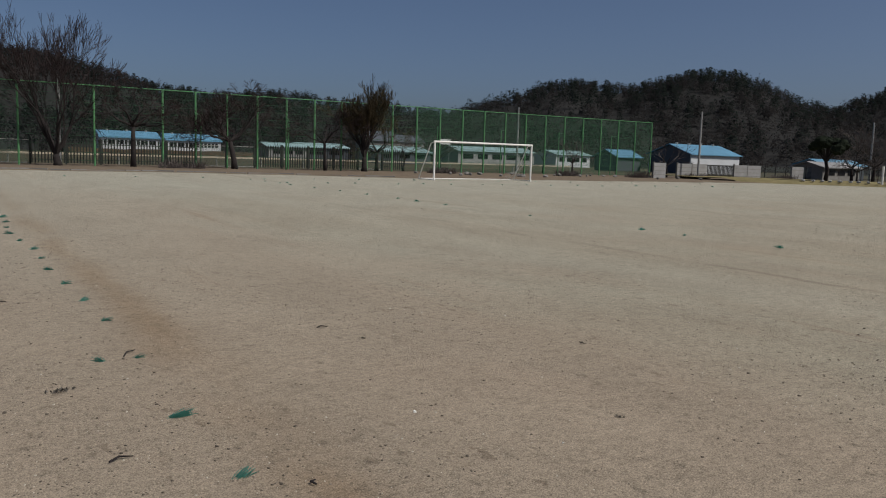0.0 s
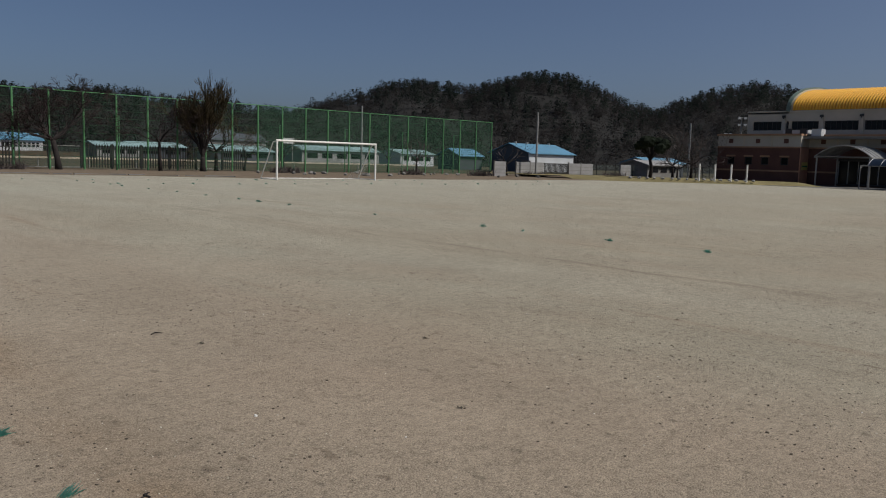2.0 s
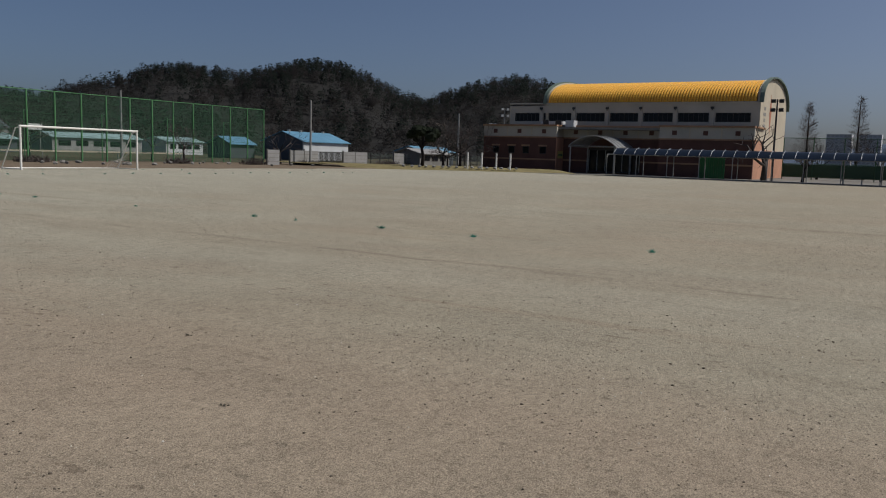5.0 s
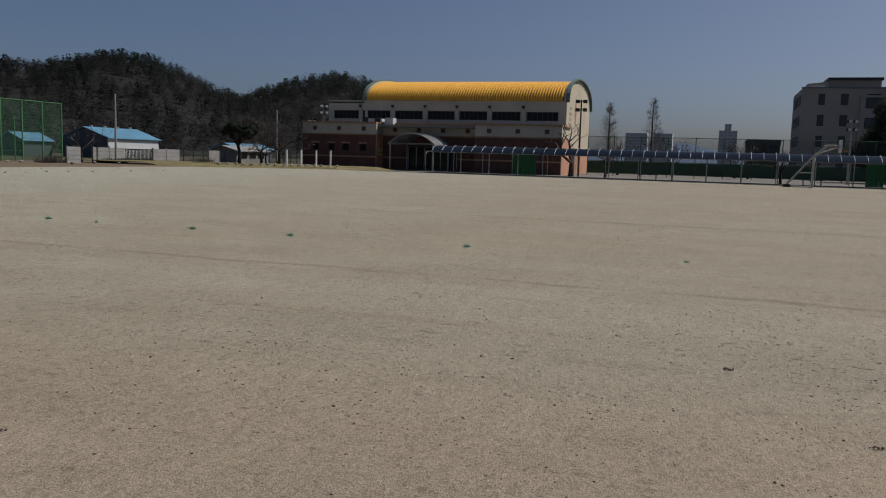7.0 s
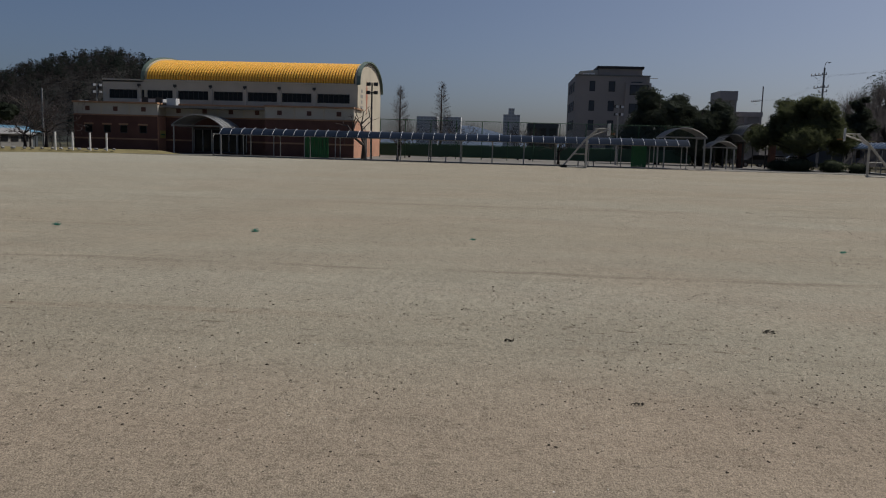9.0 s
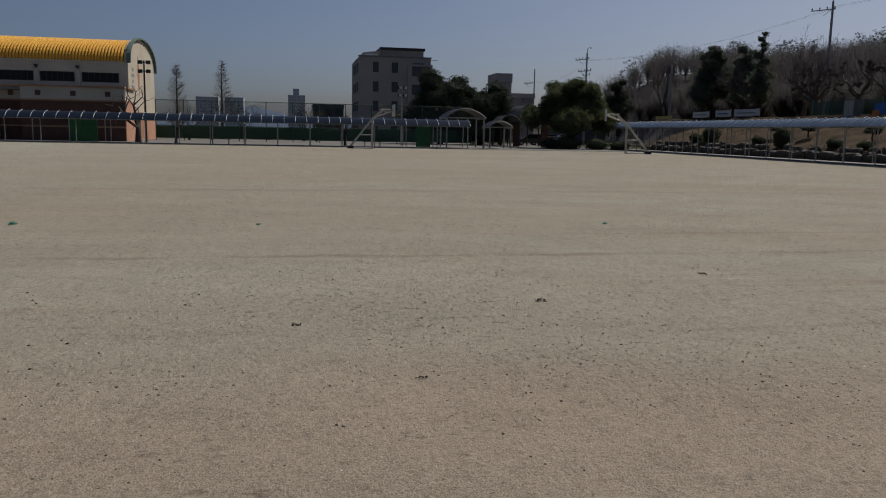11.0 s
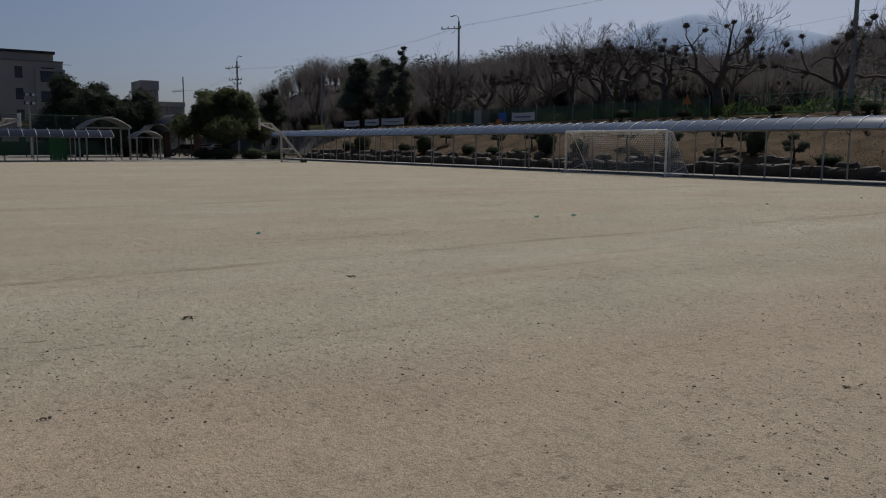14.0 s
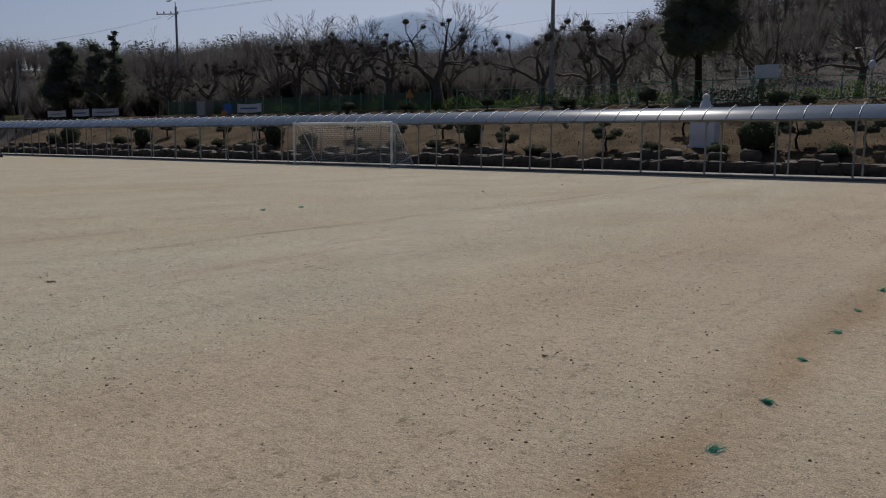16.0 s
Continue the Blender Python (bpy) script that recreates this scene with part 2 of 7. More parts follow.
SHRUB = material("dark_clipped_leaves", (0.072, 0.085, 0.056), 0.9, scale=3, fine=20, bump=0, rand=0.4, spec=0.05)
HEDGE = material("green_hedge_leaves", (0.045, 0.076, 0.035), 0.9, scale=1, fine=14, bump=0, rand=0.4, spec=0.05)
BAMBOO = material("pale_green_thicket", (0.072, 0.082, 0.044), 0.9, scale=1, fine=14, bump=0, rand=0.35, spec=0.05)
# Distance haze is put into these far wood tones, greyer on the slope.
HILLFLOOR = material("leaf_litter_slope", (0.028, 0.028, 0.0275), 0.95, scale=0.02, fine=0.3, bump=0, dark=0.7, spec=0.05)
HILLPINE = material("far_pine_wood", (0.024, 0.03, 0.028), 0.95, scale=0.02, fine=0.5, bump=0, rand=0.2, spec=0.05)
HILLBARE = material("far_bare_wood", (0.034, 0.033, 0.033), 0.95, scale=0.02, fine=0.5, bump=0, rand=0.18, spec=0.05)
# The slope floor is darkened to read as shaded understory.
SLOPEFLOOR = material("haze_toned_shaded_litter", (0.072, 0.067, 0.066), 0.95, scale=0.03, fine=0.5, bump=0, dark=0.7, spec=0.05)
SLOPEBARE = material("haze_greyed_bare_wood", (0.108, 0.1, 0.102), 0.95, scale=0.05, fine=0.8, bump=0, rand=0.2, spec=0.05)
SLOPEPINE = material("haze_toned_slope_pines", (0.062, 0.074, 0.08), 0.95, scale=0.05, fine=0.8, bump=0, rand=0.25, spec=0.05)
CHERRY = material("dark_cherry_twigs", (0.047, 0.036, 0.035), 0.95, scale=2, fine=10, bump=0, rand=0.2, spec=0.05)
GATEPINE = material("blackish_green_needles", (0.046, 0.055, 0.042), 0.9, scale=2, fine=12, bump=0, rand=0.4, spec=0.05)
CLUMP = material("black_green_clumps", (0.016, 0.021, 0.014), 0.9, scale=3, fine=20, bump=0, rand=0.4, spec=0.05)
# The blue of distance haze is put into this base colour.
FARHILL = material("haze_blue_mountain", (0.095, 0.125, 0.18), 1.0, scale=0.002, fine=0.02, bump=0, dark=0.92, light=1.05, spec=0.05)
# Haze is put into the colour; a faint glow pales the shaded face.
BLUEHAZE = material("glowing_haze_mountain", (0.16, 0.19, 0.24), 1.0, scale=0.002, fine=0.02, bump=0, dark=0.92, light=1.05, spec=0.05)
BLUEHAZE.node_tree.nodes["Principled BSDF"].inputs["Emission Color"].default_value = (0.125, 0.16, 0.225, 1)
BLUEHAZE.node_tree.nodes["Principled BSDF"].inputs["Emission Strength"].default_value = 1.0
STRAW = material("dry_straw", (0.10, 0.075, 0.048), 0.9, scale=20, fine=80, bump=0, rand=0.4, spec=0.05)
DARKGRIT = material("dark_grit", (0.125, 0.102, 0.08), 0.9, scale=20, fine=90, bump=0.2, rand=0.5)
PALEGRIT = material("pale_grit", (0.60, 0.56, 0.48), 0.8, scale=20, fine=90, bump=0.2, rand=0.25)
PEBBLE = material("grey_brown_pebble", (0.25, 0.21, 0.165), 0.9, scale=20, fine=90, bump=0.2, rand=0.45)
WHITESTONE = material("white_stone", (0.62, 0.63, 0.65), 0.8, scale=2, fine=20, dark=0.85)
BANNERWHITE = material("white_banner_cloth", (0.55, 0.55, 0.55), 0.8, scale=2, fine=20, dark=0.85, bump=0.05)
BANNERYELLOW = material("yellow_banner_cloth", (0.50, 0.40, 0.12), 0.8, scale=2, fine=20, dark=0.85, bump=0.05)
INKBLUE = material("blue_print", (0.06, 0.12, 0.30), 0.8, scale=2, fine=20, bump=0)
ORANGESIGN = material("orange_sign_paint", (0.45, 0.16, 0.03), 0.6, scale=2, fine=20, bump=0)
BLUESHEET = material("blue_tarpaulin", (0.03, 0.13, 0.42), 0.6, scale=2, fine=20, bump=0.1)
YELLOWSIGN = material("yellow_sign_paint", (0.55, 0.45, 0.14), 0.6, scale=2, fine=20, bump=0)
REDPAINT = material("faded_red_mural", (0.42, 0.16, 0.10), 0.85, scale=1, fine=18, bump=0)
GREYPAINT = material("grey_mural", (0.27, 0.26, 0.25), 0.85, scale=1, fine=18, bump=0)
GREENGATE = material("green_sheet", (0.02, 0.14, 0.045), 0.5, scale=1, fine=18, bump=0.05)
LAMPGLASS = material("floodlight_glass", (0.6, 0.62, 0.65), 0.1, scale=2, fine=20, bump=0, spec=0.8)
CARPAINT = [material("silver_car_paint", (0.45, 0.46, 0.48), 0.25, 0.4, scale=1, fine=8, bump=0), material("white_car_paint", (0.6, 0.6, 0.6), 0.25, scale=1, fine=8, bump=0), material("dark_car_paint", (0.04, 0.045, 0.05), 0.25, scale=1, fine=8, bump=0)]
RUBBER = material("black_rubber", (0.02, 0.02, 0.02), 0.8, scale=4, fine=30)
BACKBOARD = material("white_backboard", (0.56, 0.57, 0.57), 0.5, scale=2, fine=20, dark=0.85)
TRUSSGREY = material("grey_painted_truss", (0.40, 0.385, 0.35), 0.55, scale=3, fine=30, dark=0.75)
SKYLIGHT = material("translucent_grey_sheet", (0.24, 0.25, 0.26), 0.3, scale=0.6, fine=8, dark=0.85, bump=0.03, spec=0.6)


def mesh_net(name, color, pitch, cord):
    """Knitted netting: cords in two directions, holes between them."""
    m = bpy.data.materials.new(name)
    m.use_nodes = True
    n, l = m.node_tree.nodes, m.node_tree.links
    b = n["Principled BSDF"]
    b.inputs["Base Color"].default_value = (*color, 1)
    b.inputs["Roughness"].default_value = 0.7
    tc = n.new("ShaderNodeTexCoord")
    sep = n.new("ShaderNodeSeparateXYZ")
    l.new(tc.outputs["UV"], sep.inputs[0])
    outs = []
    for ax in ("X", "Y"):
        d = n.new("ShaderNodeMath")
        d.operation = "DIVIDE"
        d.inputs[1].default_value = pitch
        l.new(sep.outputs[ax], d.inputs[0])
        fr = n.new("ShaderNodeMath")
        fr.operation = "FRACT"
        l.new(d.outputs[0], fr.inputs[0])
        lt = n.new("ShaderNodeMath")
        lt.operation = "LESS_THAN"
        lt.inputs[1].default_value = cord / pitch
        l.new(fr.outputs[0], lt.inputs[0])
        outs.append(lt.outputs[0])
    mx = n.new("ShaderNodeMath")
    mx.operation = "MAXIMUM"
    l.new(outs[0], mx.inputs[0])
    l.new(outs[1], mx.inputs[1])
    l.new(mx.outputs[0], b.inputs["Alpha"])
    return m


def light_passes(mt, color, share):
    """Lets light through thin leaves, needles and plastic."""
    n, l = mt.node_tree.nodes, mt.node_tree.links
    b, out = n["Principled BSDF"], n["Material Output"]
    tr = n.new("ShaderNodeBsdfTranslucent")
    tr.inputs["Color"].default_value = (*color, 1)
    mx = n.new("ShaderNodeMixShader")
    mx.inputs[0].default_value = share
    l.new(b.outputs[0], mx.inputs[1])
    l.new(tr.outputs[0], mx.inputs[2])
    l.new(mx.outputs[0], out.inputs["Surface"])
    return mt


MARKGREEN = light_passes(material("teal_plastic_bristle", (0.065, 0.22, 0.18), 0.5, scale=20, fine=80, bump=0, rand=0.3), (0.08, 0.38, 0.30), 0.5)
PANEL.node_tree.nodes["Principled BSDF"].inputs["IOR"].default_value = 1.38
light_passes(PINE, (0.115, 0.13, 0.09), 0.45)
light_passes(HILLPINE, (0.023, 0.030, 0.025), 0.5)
# Bare wood made translucent to even out its lit and unlit sides.
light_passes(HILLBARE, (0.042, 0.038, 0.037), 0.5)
light_passes(SHRUB, (0.07, 0.085, 0.05), 0.35)
light_passes(GATEPINE, (0.055, 0.066, 0.045), 0.4)
light_passes(CEDAR, (0.10, 0.115, 0.055), 0.45)
light_passes(HEDGE, (0.10, 0.16, 0.05), 0.4)
light_passes(BAMBOO, (0.09, 0.105, 0.052), 0.4)
# Translucency lifts the backlit slope wood as airlight would.
light_passes(SLOPEBARE, (0.10, 0.092, 0.093), 0.55)
light_passes(SLOPEPINE, (0.10, 0.118, 0.112), 0.5)
light_passes(KNOT, (0.10, 0.09, 0.075), 0.35)
GREENNET = mesh_net("green_safety_net", (0.020, 0.085, 0.042), 0.05, 0.0078)
THINNET = mesh_net("thin_green_net", (0.014, 0.065, 0.030), 0.05, 0.0034)
DARKNET = mesh_net("dark_green_windbreak", (0.04, 0.085, 0.05), 0.02, 0.008)
CHAINLINK = mesh_net("grey_green_chain_link", (0.06, 0.085, 0.075), 0.06, 0.007)


# ---- building helpers ----
class Shape:
    """Collects the faces of one mesh."""
    def __init__(self):
        self.v, self.f, self.uv = [], [], None

    def box(self, lo, hi, m=None):
        k = len(self.v)
        for z in (lo[2], hi[2]):
            for x, y in ((lo[0], lo[1]), (hi[0], lo[1]), (hi[0], hi[1]), (lo[0], hi[1])):
                p = Vector((x, y, z))
                self.v.append(tuple(m @ p) if m else tuple(p))
        for q in ((3, 2, 1, 0), (4, 5, 6, 7), (0, 1, 5, 4), (1, 2, 6, 5), (2, 3, 7, 6), (3, 0, 4, 7)):
            self.f.append(tuple(k + i for i in q))
        return self

    def face(self, pts):
        k = len(self.v)
        self.v.extend(tuple(p) for p in pts)
        self.f.append(tuple(range(k, k + len(pts))))
        return self

    def tube(self, pts, radii, sides=6, caps=True):
        """A tube through points, with a radius for each."""
        pts = [Vector(p) for p in pts]
        if not isinstance(radii, (list, tuple)):
            radii = [radii] * len(pts)
        k = len(self.v)
        for i, p in enumerate(pts):
            d = (pts[min(i + 1, len(pts) - 1)] - pts[max(i - 1, 0)])
            d = d.normalized() if d.length > 1e-9 else Vector((0, 0, 1))
            u = d.cross(Vector((0, 0, 1)) if abs(d.z) < 0.9 else Vector((1, 0, 0))).normalized()
            w = d.cross(u)
            for j in range(sides):
                a = 2 * math.pi * (j + 0.5) / sides
                self.v.append(tuple(p + (u * math.cos(a) + w * math.sin(a)) * radii[i]))
        for i in range(len(pts) - 1):
            for j in range(sides):
                a, b = k + i * sides + j, k + i * sides + (j + 1) % sides
                self.f.append((a, b, b + sides, a + sides))
        if caps:
            self.f.append(tuple(k + j for j in reversed(range(sides))))
            e = k + (len(pts) - 1) * sides
            self.f.append(tuple(e + j for j in range(sides)))
        return self

    def prism(self, outline, offset):
        """A flat outline of points, given depth along offset."""
        off = Vector(offset)
        a = [Vector(p) for p in outline]
        b = [p + off for p in a]
        k, n = len(self.v), len(a)
        self.v.extend(tuple(p) for p in a + b)
        self.f.append(tuple(reversed(range(k, k + n))))
        self.f.append(tuple(range(k + n, k + 2 * n)))
        for i in range(n):
            j = (i + 1) % n
            self.f.append((k + i, k + j, k + n + j, k + n + i))
        return self

    def grid(self, rows):
        """A sheet from rows of points."""
        k, m = len(self.v), len(rows[0])
        for r in rows:
            self.v.extend(tuple(p) for p in r)
        for i in range(len(rows) - 1):
            for j in range(m - 1):
                a = k + i * m + j
                self.f.append((a, a + 1, a + m + 1, a + m))
        return self

    def ball(self, c, r, rng, rough=0.15, rings=6, segs=9):
        """A lumpy closed form; r is a radius or three."""
        rx, ry, rz = (r, r, r) if isinstance(r, (int, float)) else r
        k = len(self.v)
        c = Vector(c)
        for i in range(1, rings):
            for j in range(segs):
                a, b = math.pi * i / rings, 2 * math.pi * j / segs
                s = 1 + rng.uniform(-rough, rough)
                self.v.append((c.x + rx * s * math.sin(a) * math.cos(b), c.y + ry * s * math.sin(a) * math.sin(b), c.z + rz * s * math.cos(a)))
        t, u = len(self.v), len(self.v) + 1
        self.v += [(c.x, c.y, c.z + rz), (c.x, c.y, c.z - rz)]
        for i in range(rings - 2):
            for j in range(segs):
                a, b = k + i * segs + j, k + i * segs + (j + 1) % segs
                self.f.append((a, a + segs, b + segs, b))
        for j in range(segs):
            self.f.append((t, k + j, k + (j + 1) % segs))
            e = k + (rings - 2) * segs
            self.f.append((u, e + (j + 1) % segs, e + j))
        return self

    def leaf(self, p, size, rng, slim=0.5):
        """One small leaf or spray of needles, turned at random."""
        d = Vector((rng.gauss(0, 1), rng.gauss(0, 1), rng.gauss(0, 1))).normalized()
        e = d.orthogonal().normalized()
        e.rotate(Matrix.Rotation(rng.uniform(0, 6.28), 3, d))
        p = Vector(p)
        k = len(self.v)
        self.v += [tuple(p - d * size), tuple(p + e * size * slim), tuple(p + d * size), tuple(p - e * size * slim)]
        self.f.append((k, k + 1, k + 2, k + 3))
        return self

    def facing_leaf(self, p, size, normal, rng, slim=0.6):
        """A small spray that faces roughly along normal."""
        n = (Vector(normal).normalized() + Vector((rng.gauss(0, 0.28), rng.gauss(0, 0.28), rng.gauss(0, 0.28)))).normalized()
        d = n.orthogonal().normalized()
        d.rotate(Matrix.Rotation(rng.uniform(0, 6.28), 3, n))
        e = n.cross(d)
        p = Vector(p)
        k = len(self.v)
        self.v += [tuple(p - d * size), tuple(p + e * size * slim), tuple(p + d * size), tuple(p - e * size * slim)]
        self.f.append((k, k + 1, k + 2, k + 3))
        return self

    def data(self, name, mat, smooth=False):
        me = bpy.data.meshes.new(name)
        me.from_pydata(self.v, [], self.f)
        me.materials.append(mat)
        if smooth:
            me.polygons.foreach_set("use_smooth", [True] * len(me.polygons))
        if self.uv is not None:
            lay = me.uv_layers.new(name="uv")
            for i, lo in enumerate(me.loops):
                lay.data[i].uv = self.uv[lo.vertex_index]
        me.update()
        return me


def part(name, shape, mat, parent=None, label="", smooth=False):
    ob = new(name, shape.data(name, mat, smooth))
    ob.parent = parent
    return tagged(ob, label)


def thing(name, label, category, at=(0, 0, 0), group="", turn=0.0):
    ob = new(name)
    ob.empty_display_size = 0.2
    ob.matrix_basis = pose(*at, 0, 0, turn)
    return tagged(ob, label, category, group)


def setting(name, shape, mat, label="", category="", smooth=False, kind="structure", parent=None):
    ob = part(name, shape, mat, parent, label, smooth)
    return tagged(ob, "", category, "", kind)


def net_sheet(name, a, b, z0, z1, mat, parent):
    """An upright sheet of netting from a to b with cord-sized coordinates."""
    s = Shape()
    ln = (Vector(b) - Vector(a)).length
    s.v = [(*a, z0), (*b, z0), (*b, z1), (*a, z1)]
    s.f = [(0, 1, 2, 3)]
    s.uv = [(0, 0), (ln, 0), (ln, z1 - z0), (0, z1 - z0)]
    return part(name, s, mat, parent)

# ---- ground ----
def ground_sheets():
    g = Shape().grid([[(x, y, -0.03) for x in (-3500, -300, -40, 75, 300, 3500)] for y in (-3500, -300, -60, 90, 300, 3500)])
    setting("ground", g, FIELD, "flat dry winter farmland stretching to the hills", "ground")
    rng = random.Random(4)
    xs = [-40 + i * 2.0 for i in range(57)]
    def north(x):
        return 50.5 - 5.0 / (1 + math.exp(-(x - 20) / 3.0)) + 0.35 * math.sin(x * 0.7) + 0.25 * math.sin(x * 1.9)
    rows = []
    for k in range(41):
        f = k / 40
        rows.append([(x, -34.75 + f * (north(x) + 34.75), 0.0) for x in xs])
    setting("ground", Shape().grid(rows), SAND, "pale packed sand sports ground with faint drag marks", "ground")
    strip = []
    for y, z in ((0.0, 0.0), (0.25, 0.05), (2.0, 0.07), (9.0, 0.05), (20.0, 0.0), (20.2, -0.04)):
        strip.append([(x, north(x) + y - 0.02, z + (rng.uniform(-0.02, 0.02) if 0.2 < y < 15 else 0)) for x in [-60 + i * 1.5 for i in range(95)]])
    setting("ground", Shape().grid(strip), EARTH, "bare brown earth verge with litter below the trees", "ground", smooth=True)
    kerb = setting("kerb", Shape().box((-40, north(-40) + 0.30, -0.02), (-38.9, north(-39) + 0.42, 0.02)), CONCRETE, "low broken kerb of grey concrete blocks", "kerb")
    for i in range(64):
        x = -38 + i * 1.0
        if rng.random() < 0.04 or x > 24:
            continue
        a = math.degrees(math.atan2(north(x + 1) - north(x), 1.0))
        b = part("kerb_block", Shape().box((0.01, -0.06, -0.04), (0.98, 0.06, 0.10 + rng.uniform(-0.02, 0.02))), CONCRETE, kerb)
        b.matrix_basis = pose(x, north(x) + 0.36, 0, 0, rng.uniform(-1, 1), a)
    # raised grass bank in the corner beside the hall
    bank = []
    for i in range(13):
        v = i / 12
        row = []
        for j in range(25):
            u = j / 24
            x = 60.0 + 16 * u
            edge = 46.5 - (x - 60) * 0.9 if x < 72 else 35.7 - (x - 72) * 1.3
            y = edge + v * 14
            row.append((x, y, 0.33 * min(1, v * 6) - 0.01 + 0.03 * math.sin(x * 1.3 + y)))
        bank.append(row)
    setting("lawn", Shape().grid(bank), LAWN, "low raised bank of pale winter grass", "lawn", smooth=True)
    apron = Shape().box((72.6, -34.6, -0.02), (110, 40, 0.012))
    setting("pavement", apron, PAVING, "pale grey paved strip in front of the hall", "pavement")


ground_sheets()


# ---- hills ----
def crest(az, table):
    """Eased height between the summits and saddles of a skyline."""
    if az <= table[0][0]:
        return table[0][1]
    for (a, p), (b, q) in zip(table, table[1:]):
        if az <= b:
            f = (az - a) / (b - a)
            f = 0.5 * f + 0.5 * f * f * (3 - 2 * f)
            return p + (q - p) * f
    return table[-1][1]


def hill(name, label, mat, az0, az1, foot, ridge, table, rough, step=0.8, back=1.35, low=-1.0, cut=None):
    """A range of hills round the place: heights over the ridge's distance, as degrees above the level. Returns its height."""
    def height(az, r):
        top = math.tan(radians(max(0.2, crest(az, table)))) * ridge + 1.5
        f = (r - foot) / (ridge - foot)
        f = max(0.0, min(1.0, f)) if r <= ridge else max(0.0, 1 - 0.6 * (r - ridge) / (ridge * (back - 1)))
        s = f * f * (3 - 2 * f) * 0.55 + f * 0.45
        wob = noise.noise(Vector((az * 0.21, r * 0.013, 3.0))) * rough * f * (1 - 0.6 * f)
        if cut:
            k = cut(r * math.cos(radians(az)))
            return -1.0 + (low + (top - low) * s + wob + 1.0) * k
        return low + (top - low) * s + wob
    rows = []
    n = int((az1 - az0) / step)
    rs = [foot + (ridge - foot) * i / 14 for i in range(15)] + [ridge * (1 + (back - 1) * i / 3) for i in (1, 2, 3)]
    for r in rs:
        rows.append([(r * math.sin(radians(az0 + step * i)), r * math.cos(radians(az0 + step * i)), height(az0 + step * i, r)) for i in range(n + 1)])
    setting(name, Shape().grid(rows), mat, label, "hill", smooth=True)
    return height


NORTH_CREST = [(-30, 4.6), (-8, 5.5), (4, 5.3), (7, 4.95), (9.6, 4.3), (13, 3.4), (15, 3.1), (19.6, 3.4), (24, 2.9), (32, 2.6), (35, 3.5), (39.5, 4.75), (43.5, 4.75), (48.3, 5.45), (51.2, 5.3), (53, 4.75), (55.8, 3.6), (57.2, 3.15), (58.7, 3.75), (61.2, 4.5), (63.5, 4.95), (65.5, 4.6), (68, 3.4), (72, 2.2), (76.5, 1.4)]
SOUTH_CREST = [(100, 0.8), (107, 1.2), (111, 1.9), (116, 3.8), (122, 3.9), (126, 4.2), (133, 4.9), (139, 4.7), (143, 4.2), (147, 4.4), (153, 5.6), (159, 7.2), (165, 8.7), (175, 10.5), (215, 11.0)]
FAR_CREST = [(60, 0.75), (83, 0.75), (87.2, 1.5), (91, 0.75), (128, 0.8)]
BLUE_CREST = [(124, 0.8), (131, 5.0), (136, 7.3), (139, 8.3), (141.3, 8.75), (144, 8.25), (148, 7.4), (152, 6.3), (158, 1.0)]
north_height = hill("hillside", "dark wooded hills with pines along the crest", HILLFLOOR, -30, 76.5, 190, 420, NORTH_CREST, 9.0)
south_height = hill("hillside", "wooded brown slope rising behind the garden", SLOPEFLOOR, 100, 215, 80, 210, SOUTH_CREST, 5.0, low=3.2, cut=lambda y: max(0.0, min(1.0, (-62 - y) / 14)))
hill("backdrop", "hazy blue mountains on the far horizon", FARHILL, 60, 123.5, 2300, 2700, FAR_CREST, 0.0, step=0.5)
hill("backdrop", "far mountain peak with haze in its colour and a faint glow, behind the wooded slope", BLUEHAZE, 124, 158, 2300, 2700, BLUE_CREST, 0.0, step=0.5)


